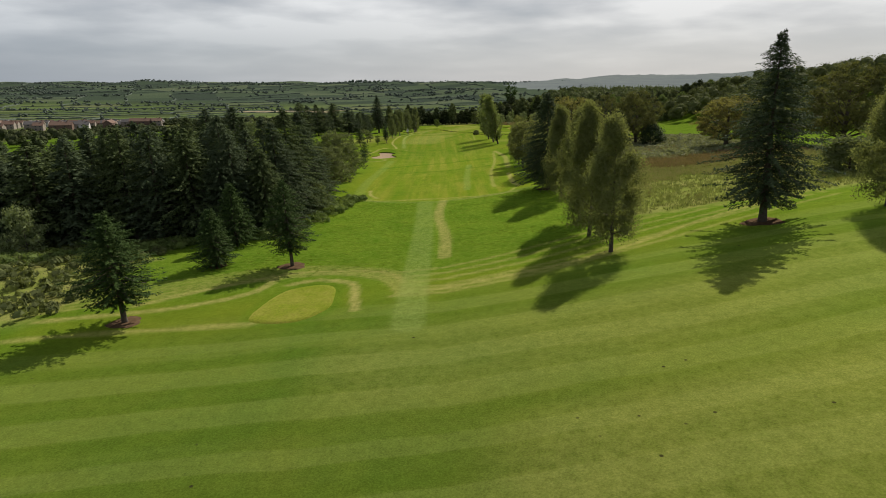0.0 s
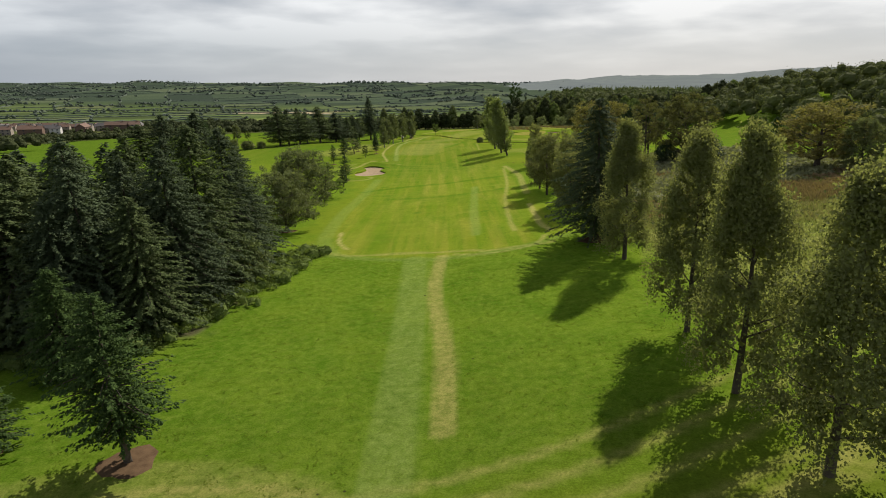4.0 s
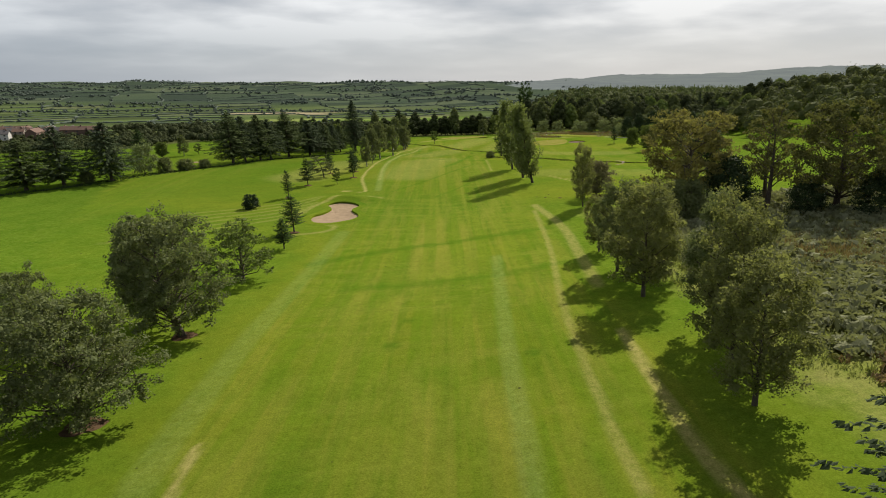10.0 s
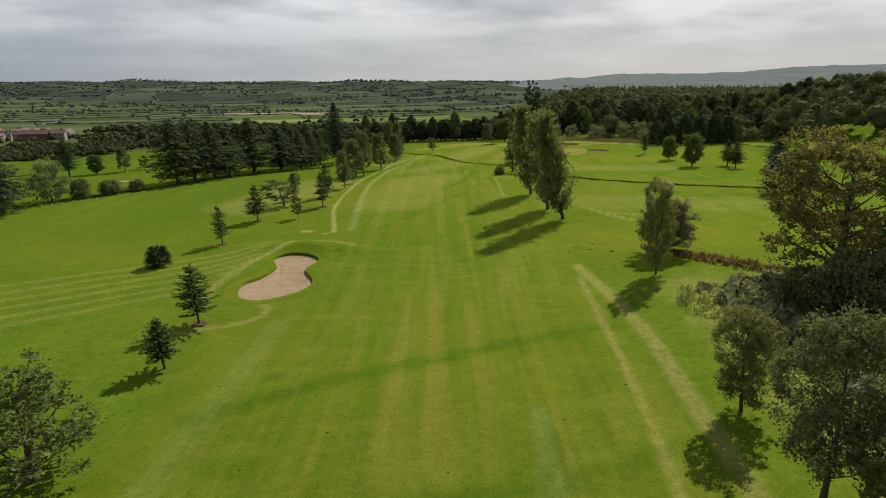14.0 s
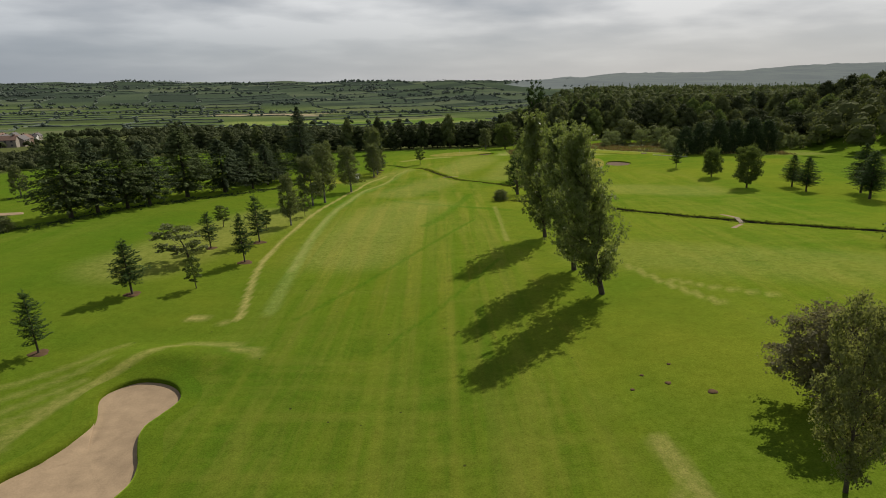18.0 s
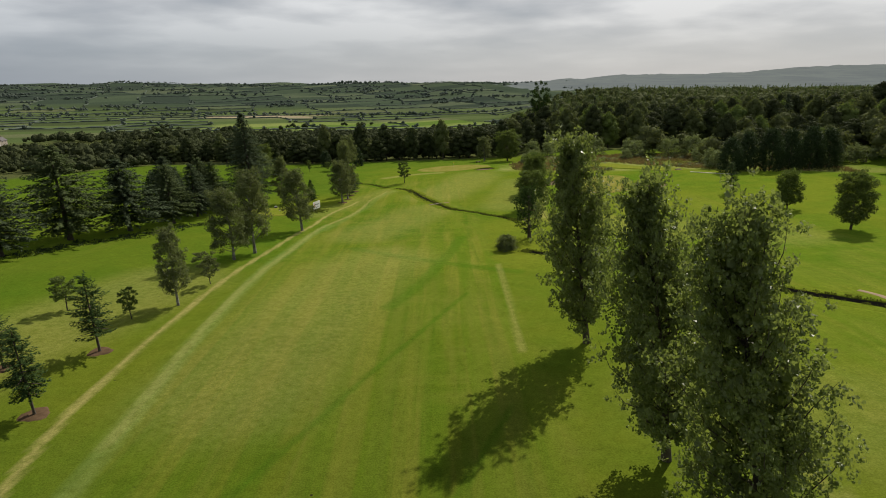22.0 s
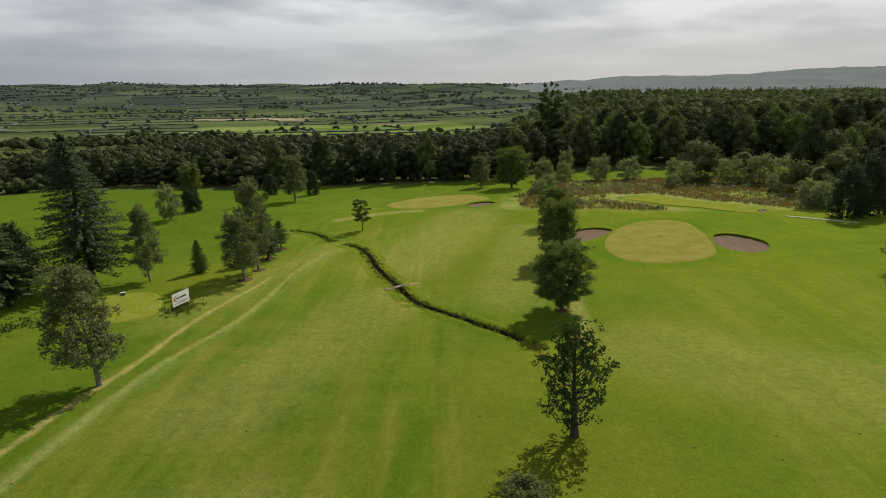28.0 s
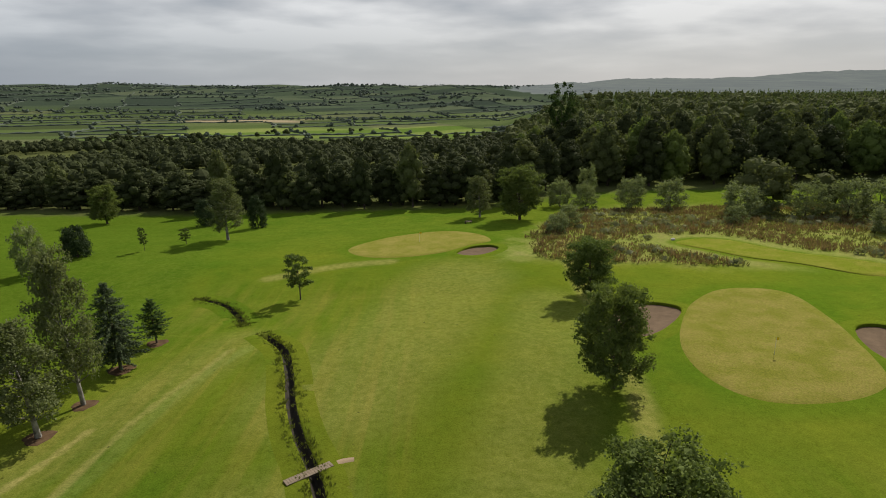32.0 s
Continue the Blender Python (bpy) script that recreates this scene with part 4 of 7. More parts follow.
def conifer(seed, h, r, levels, per, sprays, length, droop, mat, bare=0.06, power=0.85, ragg=0.25, width=0.20, trunk_r=0.28, name="spruce_tree"):
    rng = np.random.default_rng(seed)
    cs, al, ac, ln, wd = [], [], [], [], []
    wood = [tube([(0, 0, -0.6), (0, 0, h * 0.05), (0.02 * h * rng.normal() * 0.2, 0, h * 0.5), (0, 0, h * 0.97)],
                 [trunk_r * 1.35, trunk_r, trunk_r * 0.6, 0.04], 7)]
    for lv in range(levels):
        s = bare + (1 - bare) * (lv + rng.uniform(0, 0.8)) / levels
        z0 = s * h
        full = r * max(0.02, (1 - s)) ** power * (1 - 0.55 * max(0.0, 0.16 - (s - bare)) / 0.16)
        a0 = rng.uniform(0, 6.28)
        for k in range(per):
            az = a0 + 2 * math.pi * (k + rng.uniform(-0.3, 0.3)) / per
            zb = z0 + rng.uniform(-1.1, 1.1) * h / levels
            L = full * (1 + 0.16 * math.sin(lv * 1.7 + 2.1 * math.sin(az + lv * 0.3))) * rng.uniform(1 - ragg * 1.6, 1 + ragg)
            if L < 0.15:
                L = 0.15
            out = np.array([math.cos(az), math.sin(az), 0.0])
            side = np.array([-out[1], out[0], 0.0])
            n = max(2, int(sprays * (0.35 + 0.65 * L / r)))
            t = (np.arange(n) + rng.uniform(0, 1, n)) / n
            t = 0.12 + 0.88 * t ** 0.8
            rise = 0.35 * (s - 0.35)
            zz = zb + L * (rise * t - droop * t * t + 0.10 * t ** 4) + rng.normal(0, 0.22 * length, n)
            p = out * (t * L)[:, None] + np.stack([0 * t, 0 * t, zz], 1)
            slope = rise - 2 * droop * t
            fw = unit(out[None] + np.stack([0 * t, 0 * t, slope], 1))
            sg = rng.choice([-1.0, 1.0], n)[:, None]
            d = unit(fw * rng.uniform(0.35, 1.0, n)[:, None] + side[None] * sg * rng.uniform(0.3, 1.0, n)[:, None] + np.stack([0 * t, 0 * t, rng.uniform(-0.55, 0.05, n)], 1))
            nn = unit(np.stack([rng.normal(0, 0.35, n), rng.normal(0, 0.35, n), np.ones(n)], 1))
            cr = unit(np.cross(d, nn))
            size = length * rng.uniform(0.6, 1.1, n) * (0.6 + 0.4 * L / r)
            cs.append(p + d * (size * 0.4)[:, None])
            al.append(d), ac.append(cr), ln.append(size), wd.append(size * width * rng.uniform(0.8, 1.3, n))
            if lv < levels * 0.5 and k % 3 == 0 and L > 1.2:
                wood.append(tube([(0, 0, z0), tuple(out * L * 0.5 + np.array([0, 0, z0 + L * (rise * 0.5 - droop * 0.25)])),
                                  tuple(out * L * 0.85 + np.array([0, 0, z0 + L * (rise * 0.85 - droop * 0.72)]))], [0.07, 0.04, 0.02], 3))
    v, q = leaf_quads(np.vstack(cs), np.vstack(al), np.vstack(ac), np.concatenate(ln), np.concatenate(wd), 0.5)
    tv, tq = joined(wood)
    ob = new(name, None)
    part("trunk", quads_mesh("trunk", tv, tq, BARK, True), ob)
    part("crown", quads_mesh("crown", v, q, mat), ob)
    return ob, h, 2 * r * 0.84


def broadleaf(seed, h, w, stem, shape, clumps, leaves, leaf, mat, wood=None, droop=0.0, clump_r=0.09, lean=0.0, limbs=16, fill=0.35, trunk_r=0.22, twist=0.22, slim=1.0, core=12, heart=4, name="birch_tree"):
    """shape: crown radius (0 to 1) at four heights from the crown's base to its top."""
    rng = np.random.default_rng(seed)
    r = w / 2
    s = rng.beta(1.15, 1.1, clumps)
    env = np.interp(s, np.linspace(0, 1, len(shape)), shape)
    az = rng.uniform(0, 2 * math.pi, clumps)
    lob = 1 + twist * np.sin(3 * az + 7 * s + seed) + 0.7 * twist * np.sin(5 * az - 11 * s + 2 * seed)
    rad = env * r * lob * np.sqrt(rng.uniform(fill, 1, clumps)) * 0.92
    crown_h = h - stem
    c = np.stack([rad * np.cos(az), rad * np.sin(az), stem + s * crown_h * 0.97], 1)
    c[:, 0] += lean * c[:, 2]
    k = clumps * leaves
    sp = clump_r * (w * 0.6 + h * 0.25)
    off = unit(rng.normal(0, 1, (k, 3))) * (rng.uniform(0, 1, k) ** 0.45)[:, None] * 1.75 * sp * np.array([1, 1, 0.75 + 0.6 * droop])
    off[:, 2] -= droop * sp * 1.5 * rng.uniform(0, 1, k) ** 2
    p = np.repeat(c, leaves, 0) + off
    p[:, 2] = np.maximum(p[:, 2], 0.12 * stem)
    outw = unit(p - np.array([0, 0, stem + crown_h * 0.4]))
    nrm = unit(outw * 0.6 + rng.normal(0, 0.7, (k, 3)) + np.array([0, 0, 0.25]))
    d = unit(np.cross(nrm, rng.normal(0, 1, (k, 3))) + np.array([0, 0, -0.9 * droop]))
    cr = unit(np.cross(d, nrm))
    size = leaf * rng.uniform(0.6, 1.35, k)
    v, q = leaf_quads(p, d, cr, size, size * slim * rng.uniform(0.28, 0.45, k))
    # larger sprays inside, which close the crown
    kc = clumps * core
    pc = np.repeat(c, core, 0) * np.array([0.82, 0.82, 1.0]) + unit(rng.normal(0, 1, (kc, 3))) * (rng.uniform(0, 1, kc) ** 0.5)[:, None] * sp * np.array([1, 1, 0.8])
    nc = unit(rng.normal(0, 1, (kc, 3)))
    dc = unit(np.cross(nc, rng.normal(0, 1, (kc, 3))))
    sc = leaf * 1.6 * rng.uniform(0.7, 1.3, kc)
    vc, qc = leaf_quads(pc, dc, np.cross(dc, nc), sc, sc * 0.4)
    kh = clumps * heart
    layers = [(v, q), (vc, qc)]
    if kh:
        ph = np.repeat(c, heart, 0) * np.array([0.68, 0.68, 0.97]) + rng.normal(0, 0.5 * sp, (kh, 3))
        nh = unit(rng.normal(0, 1, (kh, 3)))
        dh = unit(np.cross(nh, rng.normal(0, 1, (kh, 3))))
        sh = 1.15 * sp * rng.uniform(0.7, 1.2, kh)
        layers.append(leaf_quads(ph, dh, np.cross(dh, nh), sh, sh * 0.4))
    v, q = joined(layers)
    bend = rng.normal(0, 0.02, 2) * h
    zs = np.linspace(0, 1, 6)
    path = np.stack([lean * zs * h * 0.92 + bend[0] * np.sin(zs * 3), bend[1] * np.sin(zs * 2.4), zs * h * 0.9 - 0.5 * (zs == 0)], 1)
    pieces = [tube(path, trunk_r * np.array([1.45, 1.0, 0.78, 0.55, 0.34, 0.08]), 8)]
    pick = rng.choice(clumps, min(limbs, clumps), replace=False)
    for i in pick:
        e = c[i]
        z0 = max(stem * 0.75, min(e[2] - 0.25 * np.hypot(e[0], e[1]) - 0.08 * h, h * 0.8))
        f = z0 / (h * 0.9)
        b = np.array([np.interp(f, zs, path[:, 0]), np.interp(f, zs, path[:, 1]), z0])
        mid = b + (e - b) * np.array([0.55, 0.55, 0.42])
        r0 = trunk_r * (0.5 - 0.35 * f)
        pieces.append(tube([b, mid, e], [r0, r0 * 0.6, 0.02], 4))
    tv, tq = joined(pieces)
    ob = new(name, None)
    part("trunk", quads_mesh("trunk", tv, tq, wood or BARK, True), ob)
    part("crown", quads_mesh("crown", v, q, mat), ob)
    return ob, h, w


def lumps(centres, radii, leaves, leaf, seed, flat=0.85, skin=0.70):
    """Rounded masses of foliage: an uneven inner hull and loose sprays over it. Returns verts, quads and the mass each vert belongs to."""
    r = np.random.default_rng(seed)
    centres, radii = np.asarray(centres, float), np.asarray(radii, float)
    n = len(centres)
    el = np.radians([-50, -18, 14, 44, 70, 88])
    az = np.linspace(0, 2 * math.pi, 9, endpoint=False)
    E, A = np.meshgrid(el, az, indexing="ij")
    d = np.stack([np.cos(E) * np.cos(A), np.cos(E) * np.sin(A), np.sin(E)], -1).reshape(-1, 3)
    k = len(d)
    ph = r.uniform(0, 6.28, (n, 1))
    wob = 1 + 0.13 * np.sin(3 * A.ravel()[None] + ph) * np.cos(3 * E.ravel()[None] + 2 * ph) + 0.07 * r.normal(0, 1, (n, k))
    v = centres[:, None] + d[None] * (radii[:, None] * skin * wob)[..., None] * np.array([1, 1, flat])
    i = np.arange(k).reshape(len(el), len(az))
    q = np.stack([i[:-1], np.roll(i[:-1], -1, 1), np.roll(i[1:], -1, 1), i[1:]], -1).reshape(-1, 4)
    q = (q[None] + (np.arange(n) * k)[:, None, None]).reshape(-1, 4)
    idx = np.repeat(np.arange(n), leaves)
    m = len(idx)
    g = r.normal(0, 1, (m, 3))
    g[:, 2] = np.abs(g[:, 2]) * 1.25 - 0.45
    g = unit(g)
    az2, el2 = np.arctan2(g[:, 1], g[:, 0]), np.arcsin(np.clip(g[:, 2], -1, 1))
    wob2 = 1 + 0.13 * np.sin(3 * az2 + ph[idx, 0]) * np.cos(3 * el2 + 2 * ph[idx, 0])
    p = centres[idx] + g * (radii[idx] * wob2 * r.uniform(skin * 1.0, 1.12, m))[:, None] * np.array([1, 1, flat])
    nrm = unit(g + r.normal(0, 0.55, (m, 3)))
    al = unit(np.cross(nrm, r.normal(0, 1, (m, 3))))
    size = leaf * r.uniform(0.55, 1.4, m)
    lv, lq = leaf_quads(p, al, np.cross(al, nrm), size, size * 0.42)
    vs, qs = joined([(v.reshape(-1, 3), q), (lv, lq)])
    return vs, qs, np.concatenate([np.repeat(np.arange(n), k), np.repeat(idx, 4)])


def wood_tree(seed, h, w, stem, mass, leaves, leaf, mat, full=0.55, trunk_r=0.35, name="woodland_tree"):
    """A tree of the closed woods: many rounded masses on a short trunk."""
    r = np.random.default_rng(seed)
    s = (np.arange(mass) + r.uniform(0, 1, mass)) / mass
    az = np.arange(mass) * 2.4 + r.uniform(-0.5, 0.5, mass)
    env = np.interp(s, [0, 0.25, full, 0.85, 1.0], [0.70, 0.96, 1.0, 0.66, 0.16]) * r.uniform(0.80, 1.12, mass)
    size = w * r.uniform(0.150, 0.235, mass) * np.interp(s, [0, 0.6, 1], [1.0, 1.05, 0.78])
    out = np.maximum(env * w * 0.5 - size * 0.8, 0.0)
    c = np.stack([out * np.cos(az), out * np.sin(az), stem + size * 0.6 + s * (h - stem - size * 1.35)], 1)
    c = np.vstack([c, np.stack([0 * s[:5], 0 * s[:5], np.linspace(stem + 0.22 * h, 0.78 * h, 5)], 1)])
    size = np.concatenate([size, np.full(5, 0.26 * w)])
    v, q, who = lumps(c, size, leaves, leaf, seed + 1)
    me = quads_mesh("crown", v, q, mat)
    at = me.attributes.new("crown", "FLOAT", "POINT")
    at.data.foreach_set("value", (r.uniform(0, 0.8, len(c)) ** 1.5)[who].astype(np.float32))
    wood = [tube([(0, 0, -0.6), (0.1, 0, h * 0.3), (0, 0.1, h * 0.8)], [trunk_r * 1.3, trunk_r, trunk_r * 0.3], 6)]
    for i in range(0, mass, 5):
        z0 = max(stem * 0.8, c[i, 2] - 0.16 * h)
        wood.append(tube([(0, 0, z0), tuple(c[i] * np.array([0.5, 0.5, 0.0]) + np.array([0, 0, 0.5 * (z0 + c[i, 2])])), tuple(c[i])], [trunk_r * 0.4, trunk_r * 0.26, 0.03], 4))
    tv, tq = joined(wood)
    ob = new(name, None)
    part("trunk", quads_mesh("trunk", tv, tq, BARK, True), ob)
    part("crown", me, ob)
    return ob, h, w


def limbed(seed, h, w, stem, shape, mat, limbs=26, bunches=6, leaves=70, leaf=0.28, pad=0.085, trunk_r=0.42, wood=None, lean=0.0, flat=0.62, name="sycamore_tree"):
    """A spreading tree: a forking trunk, limbs that show, and pads of leaves at their ends with gaps between. shape: crown radius at even heights."""
    r = np.random.default_rng(seed)
    zs = np.linspace(0, 1, 6)
    bend = r.normal(0, 0.02, 2) * h
    stem_path = np.stack([bend[0] * np.sin(zs * 3) + lean * zs * h * 0.8, bend[1] * np.sin(zs * 2.4), zs * h * 0.8 - 0.5 * (zs == 0)], 1)
    pieces = [tube(stem_path, trunk_r * np.array([1.5, 1.0, 0.8, 0.55, 0.32, 0.08]), 8)]
    cs = []
    for k in range(limbs):
        s = (k + r.uniform(0, 1)) / limbs
        az = k * 2.39996 + r.uniform(-0.35, 0.35)
        rad = 0.5 * w * np.interp(s, np.linspace(0, 1, len(shape)), shape) * r.uniform(0.55, 0.92)
        end = np.array([rad * math.cos(az), rad * math.sin(az), stem + (h - stem) * (0.06 + 0.88 * s)])
        end[0] += lean * end[2]
        z0 = float(np.clip(end[2] - 0.55 * rad - 0.06 * h, stem * 0.7, h * 0.72))
        f = z0 / (h * 0.8)
        b = np.array([np.interp(f, zs, stem_path[:, 0]), np.interp(f, zs, stem_path[:, 1]), z0])
        mid = b + (end - b) * np.array([0.5, 0.5, 0.42]) + r.normal(0, 0.02 * w, 3)
        r0 = trunk_r * (0.46 - 0.3 * f)
        pieces.append(tube([b, mid, end], [r0, r0 * 0.6, 0.035], 5))
        cs.append(end)
        for j in range(bunches):
            u = r.uniform(0.45, 1.0)
            at = mid + (end - mid) * u if u > 0.5 else mid
            tip = at + unit(r.normal(0, 1, 3) * np.array([1, 1, 0.55]) + np.array([0, 0, 0.25])) * r.uniform(0.08, 0.17) * w
            pieces.append(tube([at, (at + tip) / 2 + r.normal(0, 0.01 * w, 3), tip], [r0 * 0.35, r0 * 0.22, 0.012], 3))
            cs.append(tip)
    c = np.array(cs)
    n = len(c)
    k = n * leaves
    big = pad * w * np.repeat(r.uniform(0.7, 1.25, n), leaves)
    off = unit(r.normal(0, 1, (k, 3))) * (r.uniform(0, 1, k) ** 0.45)[:, None] * np.array([1, 1, flat])
    p = np.repeat(c, leaves, 0) + off * big[:, None]
    nrm = unit(off * 0.7 + r.normal(0, 0.6, (k, 3)) + np.array([0, 0, 0.45]))
    al = unit(np.cross(nrm, r.normal(0, 1, (k, 3))) + np.array([0, 0, -0.3]))
    size = leaf * r.uniform(0.6, 1.35, k)
    v, q = leaf_quads(p, al, unit(np.cross(al, nrm)), size, size * r.uniform(0.34, 0.5, k))
    m = 3 * n
    nc = unit(r.normal(0, 1, (m, 3)) + np.array([0, 0, 0.6]))
    dc = unit(np.cross(nc, r.normal(0, 1, (m, 3))))
    sc = pad * w * r.uniform(0.5, 0.9, m)
    v, q = joined([(v, q), leaf_quads(np.repeat(c, 3, 0) + r.normal(0, 0.3 * pad * w, (m, 3)) * np.array([1, 1, 0.5]), dc, np.cross(dc, nc), sc, sc * 0.4)])
    tv, tq = joined(pieces)
    fit = np.array([0.5 * w / np.percentile(np.hypot(v[:, 0] - lean * v[:, 2], v[:, 1]), 98.5)] * 2 + [h / v[:, 2].max()])
    v, tv = v * fit, tv * fit
    ob = new(name, None)
    part("trunk", quads_mesh("trunk", tv, tq, wood or BARK, True), ob)
    part("crown", quads_mesh("crown", v, q, mat), ob)
    return ob, h, w


def poplar(seed, h, w, mat, limbs=104, per=22, leaves=16, leaf=0.23, bare=0.16, core=2, name="poplar_tree"):
    """A columnar poplar: a straight stem, steep limbs and leaves in small bunches along them."""
    r = np.random.default_rng(seed)
    bend = r.normal(0, 0.012, 2) * h
    zs = np.linspace(0, 1, 8)
    stem = np.stack([bend[0] * np.sin(zs * 4), bend[1] * np.sin(zs * 3), zs * h * 0.97 - 0.5 * (zs == 0)], 1)
    wood = [tube(stem, 0.36 * np.array([1.5, 1.0, 0.85, 0.7, 0.52, 0.36, 0.2, 0.05]), 8)]
    spots = []
    for k in range(limbs):
        f = 0.075 + 0.87 * (k + r.uniform(0, 1)) / limbs
        az = k * 2.39996 + r.uniform(-0.5, 0.5)
        b = np.array([np.interp(f, zs, stem[:, 0]), np.interp(f, zs, stem[:, 1]), f * h * 0.97])
        reach = 0.5 * w * np.interp(f, [0.07, 0.16, 0.34, 0.55, 0.75, 0.92, 1.0], [0.55, 0.92, 1.0, 0.78, 0.50, 0.26, 0.10]) * r.uniform(0.62, 1.12)
        rise = reach * np.interp(f, [0.0, 0.2, 0.6, 1.0], [0.45, 0.95, 1.5, 2.4]) * r.uniform(0.75, 1.2)
        out = np.array([math.cos(az), math.sin(az), 0.0])
        t = np.linspace(0, 1, 5)
        path = b + out * (reach * t ** 0.8)[:, None] + np.array([0, 0, 1.0]) * (rise * t ** 1.25)[:, None]
        path[1:4] += r.normal(0, 0.05 * reach, (3, 3))
        r0 = 0.035 + 0.05 * (1 - f)
        wood.append(tube(path, r0 * np.array([1.3, 1.0, 0.75, 0.45, 0.12]), 4))
        m = max(4, int(per * (0.45 + 0.75 * reach / (0.5 * w))))
        u = bare + (1.04 - bare) * r.uniform(0, 1, m) ** 0.75
        p = np.stack([np.interp(u, t, path[:, j]) for j in range(3)], 1) + r.normal(0, 1, (m, 3)) * (0.10 + 0.13 * w * 0.5 * (0.35 + u))[:, None] * np.array([0.62, 0.62, 0.5])
        spots.append(p)
    c = np.vstack(spots)
    k = len(c) * leaves
    p = np.repeat(c, leaves, 0) + unit(r.normal(0, 1, (k, 3))) * (0.44 * r.uniform(0, 1, k) ** 0.5)[:, None] * np.array([1, 1, 0.8])
    face = np.repeat(unit(r.normal(0, 1, (len(c), 3)) + np.array([0, 0, 0.5])), leaves, 0)
    nrm = unit(face + r.normal(0, 0.7, (k, 3)))
    al = unit(np.cross(nrm, r.normal(0, 1, (k, 3))) + np.array([0, 0, -0.35]))
    size = leaf * r.uniform(0.6, 1.35, k)
    v, q = leaf_quads(p, al, unit(np.cross(al, nrm)), size, size * r.uniform(0.40, 0.55, k))
    # denser sprays close to the stem
    pc = c[::core] * np.array([0.62, 0.62, 0.97])
    nc = unit(r.normal(0, 1, pc.shape))
    dc = unit(np.cross(nc, r.normal(0, 1, pc.shape)))
    sc = r.uniform(0.5, 0.9, len(pc))
    v, q = joined([(v, q), leaf_quads(pc, dc, np.cross(dc, nc), sc, sc * 0.42)])
    tv, tq = joined(wood)
    fit = np.array([0.5 * w / np.percentile(np.hypot(v[:, 0], v[:, 1]), 98.5)] * 2 + [h / np.percentile(v[:, 2], 99.9)])
    v, tv = v * fit, tv * fit
    ob = new(name, None)
    part("trunk", quads_mesh("trunk", tv, tq, BARK, True), ob)
    part("crown", quads_mesh("crown", v, q, mat), ob)
    return ob, h, w


KINDS = {}
PLACED = {}
spin = random.Random(11)


def kind(name, makers):
    KINDS[name] = makers


def plant(name, x, y, h, w, label, category, group="", variant=None, turn=None, sink=0.0, lean=(-0.05, -0.02)):
    """Stand a tree of a kind at (x, y) with that height and width."""
    makers = KINDS[name]
    made = PLACED.setdefault(name, [0] + [None] * len(makers))
    i = 1 + (made[0] % len(makers) if variant is None else variant % len(makers))
    made[0] += 1
    rz = spin.uniform(0, 360) if turn is None else turn
    z = ground_z(x, y) - sink
    stand = pose(x, y, z, -math.degrees(math.atan(lean[1])), math.degrees(math.atan(lean[0])), 0) @ pose(0, 0, 0, 0, 0, rz)
    if made[i] is None:
        ob, h0, w0 = makers[i - 1]()
        made[i] = (ob, h0, w0)
        ob.matrix_basis = stand @ Matrix.Diagonal((w / w0, w / w0, h / h0, 1))
    else:
        src, h0, w0 = made[i]
        m = stand @ Matrix.Diagonal((w / w0, w / w0, h / h0, 1))
        ob = copy_thing(src, m @ Matrix.Diagonal((1 / src.scale[0], 1 / src.scale[1], 1 / src.scale[2], 1)))
    tagged(ob, label, category)
    ob["group"] = group or (category + "s")
    return ob


kind("spruce", [lambda: conifer(1, 22, 6.0, 60, 12, 58, 0.44, 0.34, SPRUCE, power=0.62, width=0.25), lambda: conifer(2, 21, 5.8, 58, 12, 58, 0.44, 0.30, SPRUCE_GREEN, power=0.66, ragg=0.30, width=0.25)])
kind("mid_spruce", [lambda: conifer(13, 21, 5.8, 46, 11, 34, 0.52, 0.32, SPRUCE, power=0.64, ragg=0.28, width=0.32), lambda: conifer(14, 21, 5.6, 46, 11, 34, 0.52, 0.28, SPRUCE_GREEN, power=0.70, ragg=0.32, width=0.32)])
kind("far_spruce", [lambda: conifer(3, 20, 4.8, 34, 9, 18, 0.85, 0.34, SPRUCE, power=0.66, width=0.28), lambda: conifer(4, 20, 4.6, 34, 9, 18, 0.85, 0.30, SPRUCE_GREEN, power=0.72, width=0.28), lambda: conifer(5, 20, 4.4, 33, 9, 18, 0.85, 0.36, SPRUCE, power=0.68, width=0.28, ragg=0.35)])
kind("open_spruce", [lambda: conifer(6, 22, 6.4, 60, 12, 58, 0.46, 0.22, SPRUCE, bare=0.12, power=0.70, ragg=0.34, width=0.25, trunk_r=0.42)])
kind("cone", [lambda: conifer(7, 9, 3.1, 38, 12, 36, 0.32, 0.18, PINE, bare=0.05, power=0.62, ragg=0.24, width=0.28, trunk_r=0.16, name="pine_tree")])
kind("stemmed", [lambda: conifer(17, 11, 3.8, 40, 12, 38, 0.33, 0.14, PINE, bare=0.2, power=0.58, ragg=0.30, width=0.28, trunk_r=0.22, name="pine_tree")])
kind("pine", [lambda: conifer(8, 9, 2.3, 22, 9, 34, 0.38, 0.02, PINE, bare=0.20, power=0.60, ragg=0.32, width=0.24, trunk_r=0.13, name="pine_tree"),
              lambda: conifer(9, 9, 2.4, 20, 9, 34, 0.38, -0.08, PINE, bare=0.22, power=0.56, ragg=0.38, width=0.24, trunk_r=0.13, name="pine_tree")])
